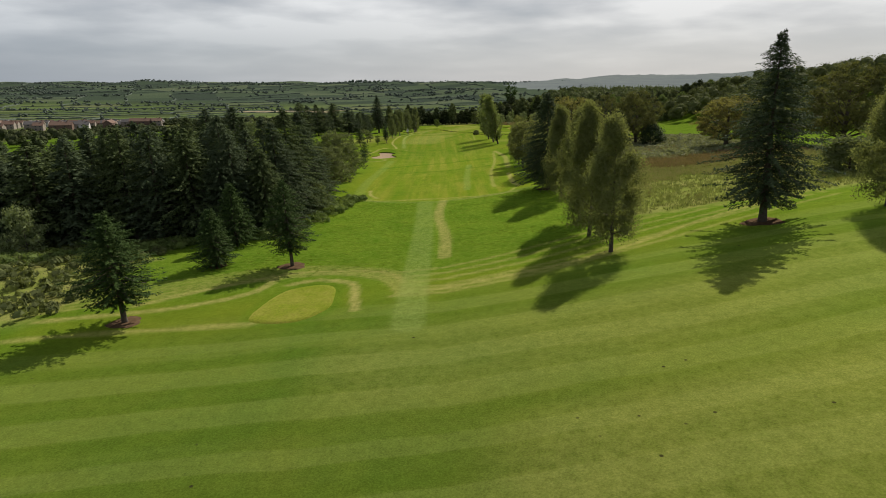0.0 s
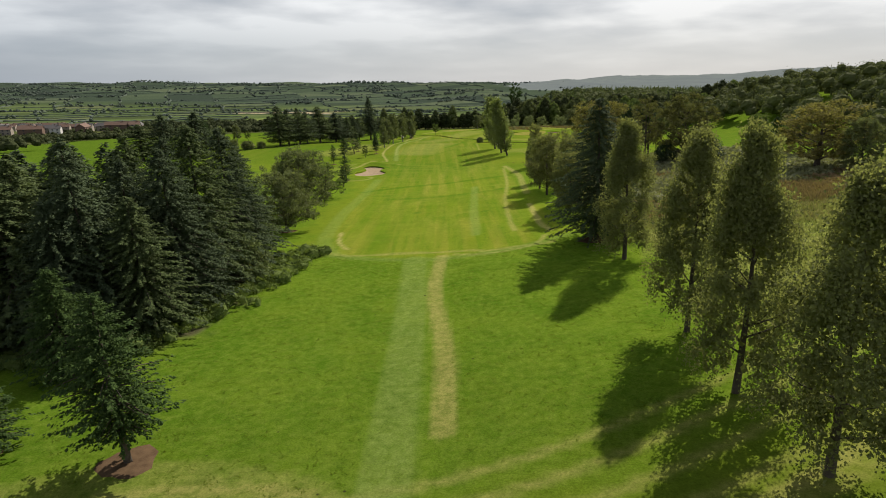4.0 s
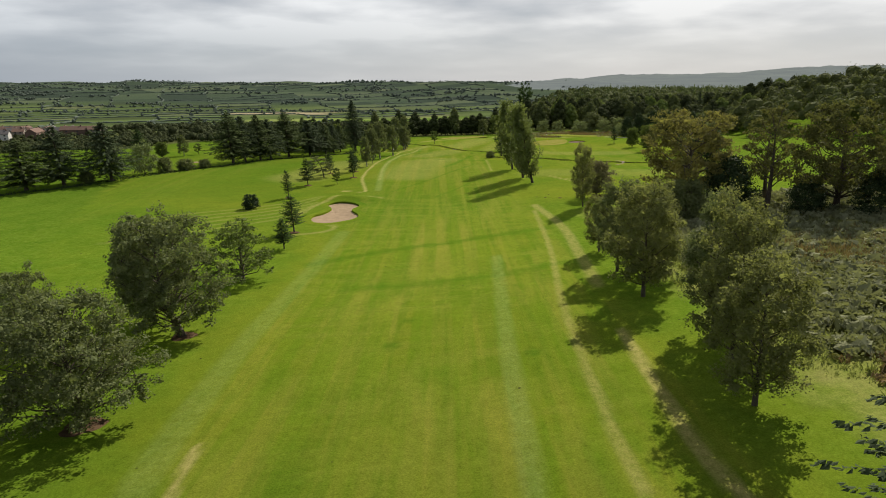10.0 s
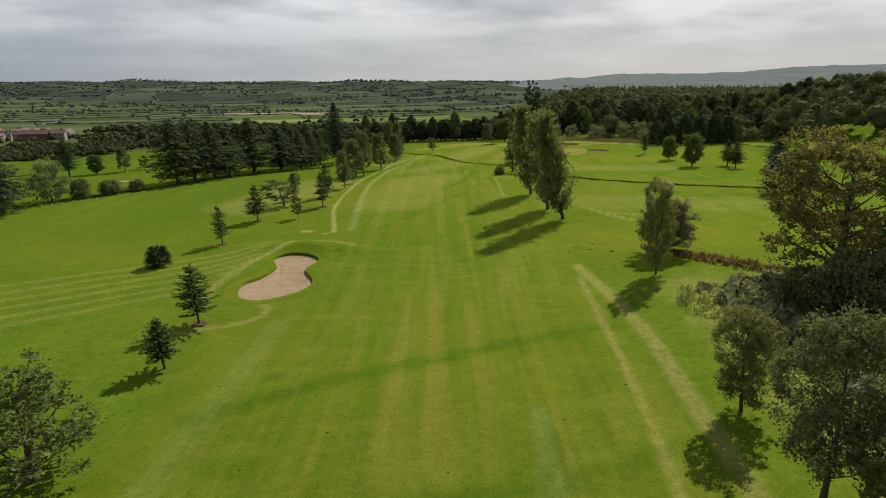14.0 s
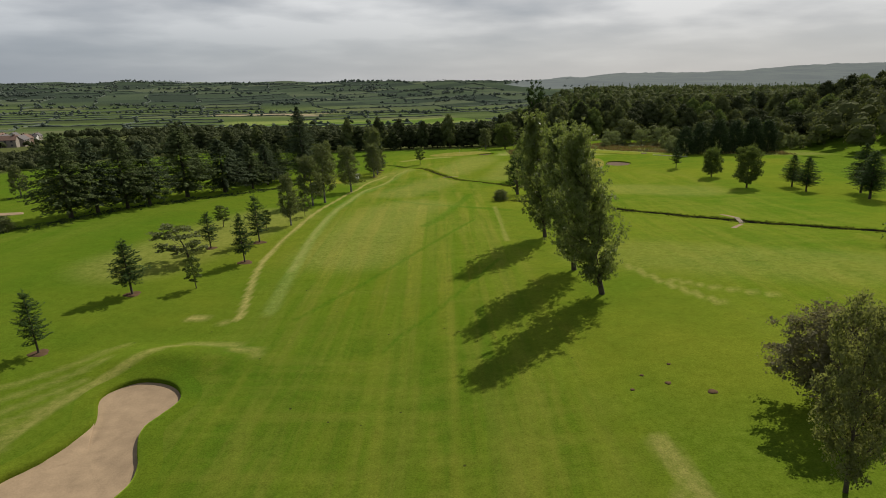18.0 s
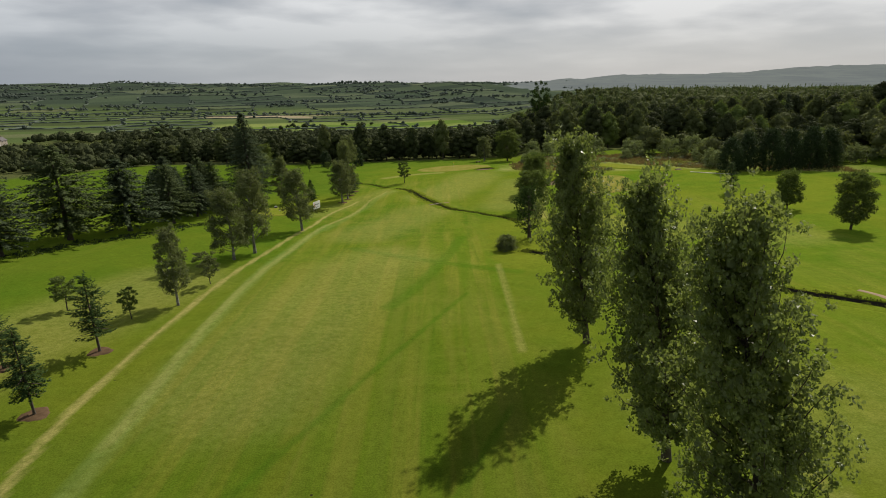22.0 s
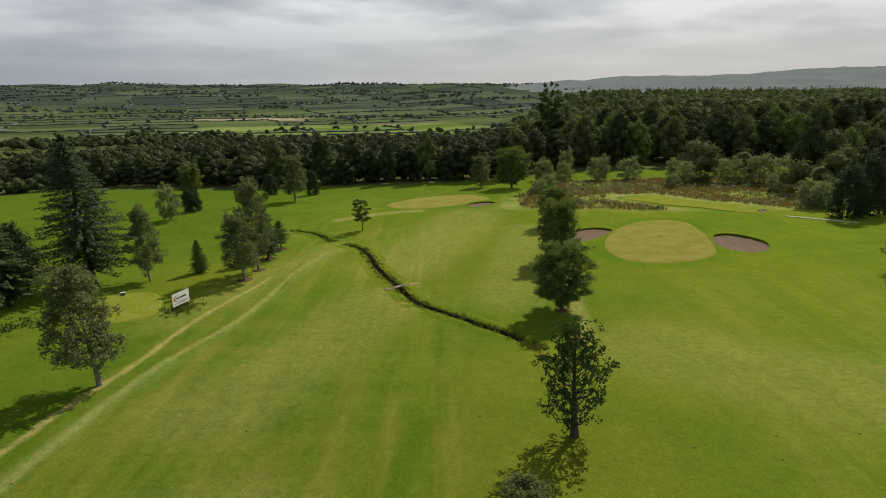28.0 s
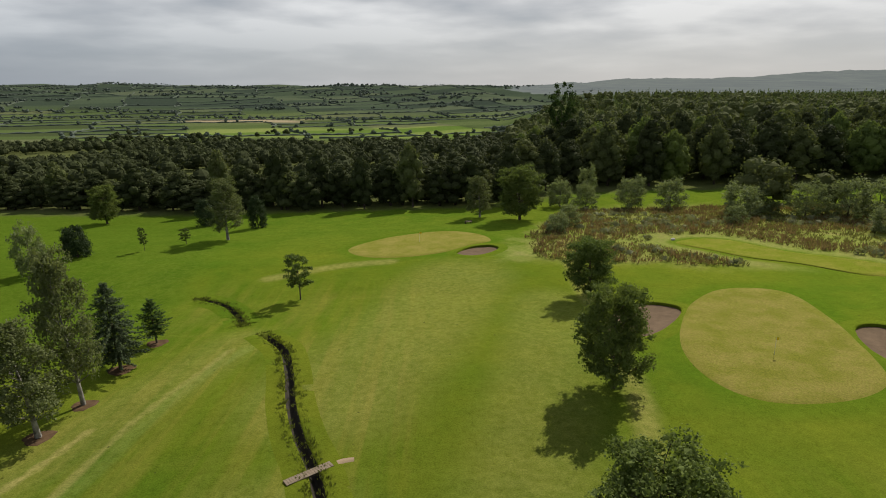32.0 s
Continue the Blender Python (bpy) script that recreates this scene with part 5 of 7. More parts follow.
kind("cedar", [lambda: conifer(10, 17, 6.2, 36, 11, 48, 0.58, 0.22, SPRUCE, bare=0.12, power=0.66, ragg=0.36, width=0.30, trunk_r=0.32, name="pine_tree"),
               lambda: conifer(12, 17, 6.0, 34, 11, 48, 0.58, 0.16, SPRUCE_GREEN, bare=0.11, power=0.64, ragg=0.38, width=0.30, trunk_r=0.32, name="pine_tree")])
kind("birch", [lambda: broadleaf(21, 17, 7, 1.8, (0.75, 1.0, 0.95, 0.78, 0.5, 0.12), 210, 120, 0.18, BIRCH, BARK, 1.0, 0.060, trunk_r=0.2, twist=0.2, slim=1.0, fill=0.35, core=16),
               lambda: broadleaf(22, 17, 7, 2.2, (0.65, 1.0, 0.97, 0.80, 0.52, 0.14), 210, 120, 0.18, BIRCH, BARK, 1.0, 0.060, trunk_r=0.2, twist=0.22, slim=1.0, fill=0.35, core=16)])
kind("lumpy_birch", [lambda: limbed(51, 14, 8, 2.0, (0.65, 1.0, 0.98, 0.82, 0.5), BIRCH, 34, 6, 74, 0.19, 0.098, 0.18, flat=1.0, name="birch_tree"),
                     lambda: limbed(52, 14, 8, 1.6, (0.80, 1.0, 0.86, 0.75, 0.4), BIRCH, 32, 6, 74, 0.19, 0.098, 0.18, lean=-0.05, flat=1.05, name="birch_tree"),
                     lambda: limbed(53, 14, 8, 2.4, (0.55, 0.9, 1.0, 0.85, 0.45), WILLOW, 32, 6, 74, 0.19, 0.098, 0.18, flat=1.0, name="birch_tree")])
kind("silver_birch", [lambda: limbed(23, 14, 7, 2.5, (0.6, 1.0, 0.90, 0.60, 0.25), WILLOW, 32, 6, 62, 0.20, 0.10, 0.2, BIRCH_BARK, -0.05, 1.0, name="birch_tree"),
                      lambda: limbed(24, 14, 7, 2.1, (0.75, 1.0, 0.84, 0.55, 0.22), WILLOW, 32, 6, 62, 0.20, 0.10, 0.18, BIRCH_BARK, -0.03, 1.0, name="birch_tree")])
kind("willow", [lambda: limbed(25, 13, 12, 1.8, (0.85, 1.0, 0.97, 0.82, 0.45), WILLOW, 44, 7, 78, 0.19, 0.072, 0.28, flat=0.85, name="willow_tree"),
                lambda: limbed(26, 14, 11, 2.2, (0.70, 0.98, 1.0, 0.84, 0.45), WILLOW, 42, 7, 78, 0.19, 0.074, 0.28, lean=-0.06, flat=0.85, name="willow_tree"),
                lambda: limbed(46, 10, 10, 1.3, (0.85, 1.0, 0.85, 0.60, 0.3), OAK, 28, 5, 40, 0.20, 0.075, 0.22, name="small_tree")])
kind("brown_willow", [lambda: limbed(48, 9, 9.4, 1.4, (0.80, 1.0, 0.95, 0.75, 0.4), BROWNISH, 42, 7, 66, 0.16, 0.080, 0.24, flat=0.8, name="willow_tree")])
kind("poplar", [lambda: poplar(27, 22, 10, POPLAR), lambda: poplar(28, 22, 10, POPLAR), lambda: poplar(29, 22, 10, POPLAR)])
kind("tall_wood", [lambda: wood_tree(71, 20, 15, 1.5, 30, 66, 0.66, MIXED), lambda: wood_tree(72, 20, 15, 1.2, 34, 66, 0.64, WOODS, 0.62), lambda: wood_tree(73, 20, 14, 1.5, 30, 66, 0.64, WOODS, 0.45),
                   lambda: wood_tree(74, 20, 15, 1.0, 32, 66, 0.68, MIXED, 0.6), lambda: wood_tree(75, 20, 13, 1.0, 28, 66, 0.61, WOODS, 0.4), lambda: wood_tree(76, 20, 16, 1.0, 34, 66, 0.66, OAK, 0.55)])
kind("oak", [lambda: limbed(29, 11, 8, 1.5, (0.72, 1.0, 1.0, 0.92, 0.60), OAK, 40, 7, 76, 0.18, 0.115, 0.2, name="oak_tree"),
             lambda: limbed(30, 11, 8, 1.3, (0.80, 1.0, 0.97, 0.85, 0.52), OAK, 40, 7, 76, 0.18, 0.115, 0.2, name="oak_tree")])
kind("sycamore", [lambda: limbed(31, 19, 18, 3.6, (0.75, 1.0, 1.0, 0.84, 0.50), AUTUMN, 36, 6, 62, 0.34, 0.078, 0.5, name="sycamore_tree"),
                  lambda: limbed(32, 19, 18, 3.2, (0.70, 0.98, 1.0, 0.86, 0.55), DULL, 36, 6, 62, 0.34, 0.078, 0.5, name="sycamore_tree")])
kind("thin", [lambda: limbed(33, 18, 10, 5.0, (0.5, 0.9, 1.0, 0.8, 0.4), DULL, 22, 4, 30, 0.28, 0.085, 0.34, name="ash_tree")])
kind("holly", [lambda: broadleaf(34, 10, 10, 0.2, (0.9, 1.0, 0.95, 0.75, 0.35), 180, 34, 0.30, HOLLY, BARK, 0.1, 0.075, trunk_r=0.2, limbs=8, twist=0.14, core=8, name="holly_tree")])
kind("bush", [lambda: broadleaf(35, 3.4, 4.4, 0.1, (0.88, 1.0, 0.92, 0.6), 130, 34, 0.17, HOLLY, BARK, 0.1, 0.085, trunk_r=0.08, limbs=6, twist=0.08, name="bush"),
              lambda: broadleaf(36, 3.4, 4.4, 0.1, (0.88, 1.0, 0.9, 0.6), 120, 34, 0.17, WILLOW, BARK, 0.1, 0.1, trunk_r=0.08, limbs=6, name="bush")])
kind("sapling", [lambda: limbed(37, 5, 3, 1.3, (0.6, 1.0, 0.9, 0.5), OAK, 18, 4, 30, 0.16, 0.105, 0.06, name="young_tree"),
                 lambda: limbed(38, 5, 3, 1.2, (0.7, 1.0, 0.8, 0.4), WILLOW, 16, 4, 28, 0.16, 0.105, 0.06, lean=-0.15, name="young_tree")])
kind("wood", [lambda: wood_tree(39, 18, 12, 0.6, 22, 62, 0.61, WOODS), lambda: wood_tree(40, 18, 12, 0.6, 24, 62, 0.59, WOODS, 0.62), lambda: wood_tree(41, 18, 12, 0.6, 22, 62, 0.61, MIXED, 0.42),
              lambda: wood_tree(44, 18, 12, 0.6, 26, 62, 0.57, WOODS, 0.5)])
kind("pale", [lambda: limbed(42, 8, 8, 0.3, (0.85, 1.0, 0.92, 0.6), PALE, 22, 5, 40, 0.25, 0.115, 0.12, flat=0.9, name="willow_bush"),
              lambda: limbed(47, 8, 8, 0.3, (0.9, 1.0, 0.8, 0.45), PALE, 20, 5, 40, 0.25, 0.115, 0.12, flat=0.9, name="willow_bush")])
kind("bottle", [lambda: poplar(43, 11, 6.8, PINE, 64, 7, 12, 0.24, 0.62, 9, name="pine_tree")])
kind("tall_pine", [lambda: broadleaf(61, 22, 13, 8.0, (0.25, 0.5, 0.95, 1.0, 0.55), 80, 40, 0.55, PINE, BARK, 0.0, 0.045, trunk_r=0.4, limbs=24, fill=0.3, core=6, name="pine_tree")])

# ---- the trees of the course ----
LINE_R = "birches along the fairway"
plant("open_spruce", 42.3, 76.0, 23.5, 13.0, "tall dark spruce with a bare lower trunk on the slope", "spruce tree", "single spruces")
for x, y, h, w in ((57.8, 75.2, 17.9, 8.5), (21.4, 72.2, 17.6, 7.6), (21.0, 82.0, 18.9, 7.4), (22.4, 94.0, 18.6, 7.2), (24.2, 119.0, 18.2, 7.8)):
    plant("birch", x, y, h, w, "tall drooping birch with thin olive-brown foliage", "birch tree", LINE_R)
plant("spruce", 23.6, 131.0, 20.6, 13.0, "dense dark spruce standing among birches", "spruce tree", "single spruces", 0)
for x, y, h, w in ((24.0, 152.5, 12.6, 7.2), (25.6, 159.8, 16.2, 7.0), (27.4, 167.2, 14.8, 7.6), (24.4, 179.4, 14.8, 8.6), (27.6, 186.4, 12.0, 8.0), (24.6, 191.0, 13.6, 7.4), (25.0, 202.2, 9.6, 5.4)):
    plant("lumpy_birch", x, y, h, w, "drooping birch with thin olive foliage beside the fairway", "birch tree", LINE_R)
plant("lumpy_birch", 30.7, 238.4, 14.2, 5.2, "slender leaning birch beside a round tree", "birch tree", LINE_R, 0)
plant("brown_willow", 36.4, 249.0, 9.0, 9.4, "round brownish tree leaning over a small stream", "willow tree", "", 0)
plant("sycamore", 49.2, 227.9, 19.4, 19.0, "large sycamore with golden-brown autumn foliage", "sycamore tree", "large autumn trees", 0)
plant("sycamore", 69.0, 213.6, 19.6, 18.0, "large spreading sycamore with dull green-brown foliage", "sycamore tree", "large autumn trees", 1)
plant("sycamore", 83.5, 175.5, 15.2, 19.0, "broad tree with golden-yellow autumn foliage", "sycamore tree", "large autumn trees", 0)
plant("sycamore", 106.0, 158.0, 22.5, 23.0, "broad dark tree turning brown at the top", "sycamore tree", "large autumn trees", 1)
plant("willow", 87.2, 167.0, 12.2, 10.0, "grey-green rounded tree beside a golden one", "willow tree", "", 0)
plant("thin", 59.4, 218.0, 19.4, 10.5, "thinly leaved ash with bare crooked limbs", "ash tree")
plant("thin", 63.5, 226.5, 17.5, 9.5, "thinly leaved ash with bare crooked limbs", "ash tree")
for x, y, h, w in ((54.2, 221.8, 10.4, 10.5), (79.3, 293.0, 9.6, 13.0), (64.0, 214.0, 6.0, 8.0), (73.0, 208.0, 7.6, 10.0)):
    plant("holly", x, y, h, w, "dense dark evergreen bush among taller trees", "evergreen bush", "dark evergreen bushes")
for x, y, h, w in ((44.6, 217.6, 7.0, 8.6), (41.6, 221.6, 4.6, 6.4), (76.0, 110.0, 6.0, 12.0), (90.0, 118.0, 7.5, 12.0)):
    plant("bush", x, y, h, w, "loose shaggy bush on the edge of the heath", "bush", "heath bushes", 1)
for x, y, h, w, tip in ((25.9, 280.0, 23.0, 8.2, -0.25), (24.7, 291.6, 22.6, 8.2, -0.19), (24.0, 313.4, 23.6, 8.8, -0.15)):
    plant("poplar", x, y, h, w, "tall columnar poplar with glossy green leaves", "poplar tree", "poplars beside the fairway", lean=(tip, -0.07))
plant("bush", 19.8, 355.4, 2.7, 4.0, "small round shrub beside the ditch", "shrub", "", 1)
plant("bottle", 25.4, 365.7, 10.8, 6.8, "open pine with bare lower limbs and tufted top", "pine tree", "", 0)
for x, y, h, w in ((30.9, 398.6, 10.7, 8.6), (35.5, 424.3, 12.0, 7.8), (40.5, 454.2, 9.8, 8.0)):
    plant("oak", x, y, h, w, "dense rounded dark green tree in a row on the fairway", "oak tree", "rounded trees in a row")
plant("sapling", 30.3, 387.1, 3.5, 1.3, "thin young tree in the mown grass", "young tree", "young trees", 0)
for x, y, h, w, k in ((85.8, 409.6, 8.0, 4.0, "pine"), (87.3, 385.4, 9.4, 6.0, "oak"), (87.0, 363.4, 11.8, 7.4, "oak"), (99.3, 363.5, 8.5, 6.2, "stemmed"), (97.9, 354.8, 8.6, 6.4, "stemmed"),
                      (104.5, 341.1, 11.0, 8.4, "stemmed"), (110.0, 352.0, 12.0, 8.0, "stemmed"), (116.7, 264.1, 11.9, 8.2, "oak"), (107.4, 236.1, 10.0, 6.6, "cone")):
    plant(k, x, y, h, w, "compact dark green tree standing on the neighbouring fairway", "tree", "trees on the neighbouring fairway")
plant("stemmed", -34.2, 58.8, 11.8, 8.8, "conical dark pine with a bent bare trunk", "pine tree", "pines near the first tee")
plant("cone", -32.2, 80.2, 8.4, 6.0, "small dense conical evergreen", "pine tree", "pines near the first tee")
plant("stemmed", -21.2, 79.1, 12.0, 7.4, "dark pine with a bare trunk in a mulched ring", "pine tree", "pines near the first tee")
plant("cone", -33.6, 93.0, 10.4, 6.8, "conical evergreen at the edge of the spruce wood", "pine tree", "pines near the first tee")
for x, y, h, w, v in ((-30.2, 156.2, 13.2, 13.2, 0), (-30.2, 176.0, 15.7, 12.6, 1), (-36.0, 181.0, 13.0, 9.0, 0), (-46.5, 172.7, 10.6, 9.2, 0), (-42.5, 154.1, 9.4, 7.0, 1)):
    plant("willow", x, y, h, w, "broad willow-like tree with fine grey-green foliage", "willow tree", "broad trees left of the fairway", v)
plant("willow", -30.6, 198.0, 9.6, 12.6, "low spreading tree with thin greenish foliage", "small tree", "", 2)
SAP = "young pines beside the fairway"
for x, y, h, w in ((-30.0, 228.4, 7.6, 5.3), (-29.0, 216.6, 5.7, 4.0), (-40.7, 266.4, 7.3, 3.6), (-39.7, 285.2, 8.0, 5.0), (-37.5, 309.2, 6.6, 4.0), (-28.5, 300.4, 8.4, 3.8), (-29.9, 313.4, 8.9, 4.6)):
    plant("pine", x, y, h, w, "young dark pine on a thin bare stem", "pine tree", SAP)
plant("bush", -46.4, 252.9, 3.4, 4.4, "single rounded dark bush on mown grass", "bush", "", 0)
for x, y, h, w, v in ((-38.0, 301.0, 7.2, 8.4, 1), (-31.5, 287.6, 4.9, 2.8, 0), (-41.2, 326.0, 4.8, 3.4, 0), (-31.2, 323.0, 4.4, 2.4, 0), (-26.6, 337.0, 5.0, 2.8, 1), (-29.3, 342.9, 3.8, 3.4, 1)):
    plant("sapling", x, y, h, w, "young thin-leaved tree beside the fairway", "young tree", "young trees", v)
for x, y, h, w, v in ((-27.6, 328.2, 11.2, 4.8, 0), (-27.8, 351.0, 13.0, 7.8, 1), (-25.7, 356.0, 15.6, 7.6, 0), (-22.0, 377.1, 14.0, 7.8, 0), (-36.3, 418.0, 13.8, 6.0, 1), (-19.8, 417.4, 12.4, 7.2, 0), (-19.2, 423.5, 17.6, 6.2, 0)):
    plant("silver_birch", x, y, h, w, "birch with fine grey-green foliage in the row beside the track", "birch tree", "birches beside the track", v)
plant("open_spruce", -44.3, 415.1, 25.2, 14.5, "very tall dark spruce towering over the tree row", "spruce tree", "single spruces")
plant("cedar", -20.0, 432.3, 10.8, 6.6, "open dark pine with layered limbs in a mulched ring", "pine tree", "", 0)
plant("pine", -19.5, 440.2, 6.2, 4.0, "small leaning dark pine", "pine tree", "", 0)
plant("cone", -29.5, 422.8, 6.2, 3.2, "small dense conical bush beside birches", "evergreen bush", "", 0)
plant("sapling", -4.6, 456.9, 7.8, 4.6, "lone slender young tree beside the ditch", "young tree", "young trees", 0)
FAR_L = "trees on the far lawn"
for k, x, y, h, w, v in (("pale", -56.6, 471.7, 10.4, 6.0, 0), ("bush", -55.4, 483.1, 6.2, 6.0, 0), ("silver_birch", -30.1, 497.1, 14.2, 8.8, 0), ("holly", -28.0, 512.9, 8.2, 5.0, 0), ("bush", -90.2, 495.3, 4.8, 4.0, 0),
                         ("oak", -72.9, 525.3, 11.1, 8.5, 0), ("sapling", -44.1, 487.5, 5.2, 1.8, 0), ("sapling", -37.9, 493.5, 3.6, 2.6, 0), ("holly", -43.5, 518.9, 7.0, 6.0, 0), ("oak", 37.6, 514.6, 14.2, 12.0, 0), ("silver_birch", 27.9, 520.9, 11.3, 8.0, 1)):
    plant(k, x, y, h, w, "free-standing tree on the mown slope before the woods", "tree", FAR_L, v)
BELT = "dark pines along the boundary"
for x, y, h, w in ((-79.4, 336.5, 17.7, 11.0), (-76.5, 342.1, 16.4, 9.0), (-72.4, 347.8, 16.7, 9.2), (-70.0, 354.0, 15.3, 9.4), (-66.2, 367.8, 17.6, 12.0), (-59.3, 377.6, 14.6, 11.0), (-53.9, 386.7, 12.6, 7.6),
                   (-51.7, 395.1, 12.4, 7.0), (-49.9, 403.2, 12.0, 7.0), (-101.6, 292.4, 16.7, 11.3), (-117.7, 277.4, 13.0, 12.4), (-112.0, 285.3, 16.1, 10.7), (-54.7, 407.2, 13.0, 8.0), (-59.7, 398.8, 13.5, 8.4)):
    plant("cedar", x, y, h * 1.05, w * 1.42, "dark spreading pine in the boundary belt", "pine tree", BELT)
for x, y, h, w in ((-64.9, 403.9, 10.4, 7.2), (-63.8, 411.6, 11.0, 7.4), (-58.0, 417.2, 11.0, 7.0), (-88.7, 430.8, 8.3, 5.6), (-69.8, 421.3, 9.0, 7.0)):
    plant("holly", x, y, h, w, "dark dense tree behind the boundary pines", "tree", BELT)
plant("pale", -98.2, 306.5, 11.7, 9.0, "light green leaning tree by the boundary hedge", "tree", "", 0)
for x, y, h, w in ((-94.1, 312.2, 4.8, 5.6), (-89.2, 317.3, 3.6, 6.2), (-84.5, 322.0, 3.0, 4.6), (-107.0, 288.6, 3.4, 5.0)):
    plant("bush", x, y, h, w, "low rough bush in the boundary strip", "bush", "boundary bushes", 1)

for k, x, y, h, w in (("stemmed", -121.9, 352.3, 12.0, 8.0), ("oak", -116.1, 358.1, 7.0, 5.4), ("silver_birch", -109.9, 364.3, 9.0, 5.4), ("sapling", -106.0, 370.3, 5.0, 3.6)):
    plant(k, x, y, h, w, "tree on the mown lawn beyond the boundary belt", "tree", "trees beyond the boundary")

# ---- the spruce wood beside the start ----
rng = np.random.default_rng(5)
for x, y, h, w in ((-31.5, 104.0, 15.0, 11.0), (-31.0, 111.5, 19.0, 12.5), (-30.4, 118.5, 21.5, 13.5), (-29.6, 126.5, 20.5, 13.0), (-30.0, 133.0, 17.5, 11.5), (-38.0, 101.0, 15.0, 10.5)):
    plant("spruce", x, y, h, w, "broad dark spruce on the edge of the plantation", "spruce tree", "spruces of the plantation")
for k in range(154):
    gx, gy = k % 14, k // 14
    x = -30.0 - 6.6 * gx - (3.3 if gy % 2 else 0) + rng.uniform(-1.6, 1.6)
    y = 105 + 5.4 * gy + rng.uniform(-1.6, 1.6) - 0.13 * (-30 - x)
    if y > (129 if x > -44 else 141) or x > -35 or x < -122:
        continue
    near = gx < 2 or (gy < 2 and gx < 5)
    h = rng.uniform(15.5, 19.5) + (2.5 if near else 0) - (3.0 if gx > 6 else 0)
    plant("mid_spruce" if near else "far_spruce", x, y, h, rng.uniform(10.5, 13.5), "dark spruce in a dense plantation with drooping branches", "spruce tree", "spruces of the plantation")
for x, y, h, w in ((-25.6, 121.5, 7.0, 4.6), (-66.0, 90.0, 9.0, 7.0)):
    plant("pale", x, y, h, w, "shrub with silvery pale leaves at the wood's edge", "shrub", "pale shrubs at the wood's edge")


# ---- woods ----
def canopy_mesh(name, spots, mat, seed, leaves=40, leaf=0.11):
    """Far woods as one mesh: three rounded masses a tree. spots are x, y, height, width."""
    r = np.random.default_rng(seed)
    spots = np.asarray(spots, float)
    z0 = terrain(spots[:, 0], spots[:, 1])
    cs, rs, tone = [], [], r.uniform(0, 0.55, len(spots)) ** 1.4
    for k, (up, out, size) in enumerate(((0.62, 0.05, 0.36), (0.42, 0.24, 0.33), (0.38, 0.26, 0.33))):
        az = r.uniform(0, 6.28, len(spots))
        w, h = spots[:, 3], spots[:, 2]
        rad = np.minimum(size * w, 0.5 * h) * r.uniform(0.85, 1.2, len(spots))
        cs.append(np.stack([spots[:, 0] + out * w * np.cos(az), spots[:, 1] + out * w * np.sin(az), z0 + np.maximum(up * h, 0.5 * rad)], 1))
        rs.append(rad)
    cs, rs = np.vstack(cs), np.concatenate(rs)
    v, q, who = lumps(cs, rs, leaves, leaf * float(spots[:, 3].mean()), seed)
    me = quads_mesh(name, v, q, mat)
    at = me.attributes.new("crown", "FLOAT", "POINT")
    at.data.foreach_set("value", np.tile(tone, 3)[who].astype(np.float32))
    return me


def clump_mesh(name, spots, mat, seed, leaves=150, leaf=1.5, pointed=False, heart=0):
    """Many small crowns as one mesh of loose leaf sprays: spots are x, y, height, width."""
    r = np.random.default_rng(seed)
    spots = np.asarray(spots, float)
    n = len(spots)
    z0 = terrain(spots[:, 0], spots[:, 1])
    tone = r.uniform(0, 1, n) ** 1.6
    layers, tones = [], []
    for count, inner, outer, big in ((leaves, 0.72, 1.0, leaf), (heart, 0.50, 0.70, 0.0)):
        k = n * count
        if not k:
            continue
        idx = np.repeat(np.arange(n), count)
        d = unit(r.normal(0, 1, (k, 3)))
        d[:, 2] = np.abs(d[:, 2]) * 1.1 - 0.25
        az = np.arctan2(d[:, 1], d[:, 0])
        lob = 1 + 0.18 * np.sin(4 * az + idx) * np.cos(5 * d[:, 2] + 2 * idx) + (0.09 * r.normal(0, 1, k) if big else 0)
        rad = r.uniform(inner, outer, k) * lob
        h, w = spots[idx, 2], spots[idx, 3]
        p = np.stack([spots[idx, 0] + d[:, 0] * rad * w * 0.5, spots[idx, 1] + d[:, 1] * rad * w * 0.5, z0[idx] + h * 0.36 + d[:, 2] * rad * h * 0.58], 1)
        if pointed:
            f = r.uniform(0, 1, k) ** 1.5
            q = (1 - f) * w * 0.5 * r.uniform(0.7, 1.05, k)
            p = np.stack([spots[idx, 0] + q * np.cos(az), spots[idx, 1] + q * np.sin(az), z0[idx] + h * (0.05 + 0.95 * f)], 1)
        nrm = unit(d + r.normal(0, 0.28 if big else 0.1, (k, 3)))
        al = unit(np.cross(nrm, r.normal(0, 1, (k, 3))))
        size = big * r.uniform(0.6, 1.4, k) * np.clip(w / 10, 0.25, 1.6) if big else 0.42 * w * r.uniform(0.8, 1.2, k)
        layers.append(leaf_quads(p, al, np.cross(al, nrm), size, size * 0.45))
        tones.append(np.repeat(tone[idx], 4))
    v, q = joined(layers)
    me = quads_mesh(name, v, q, mat)
    at = me.attributes.new("crown", "FLOAT", "POINT")
    at.data.foreach_set("value", np.concatenate(tones).astype(np.float32))
    return me


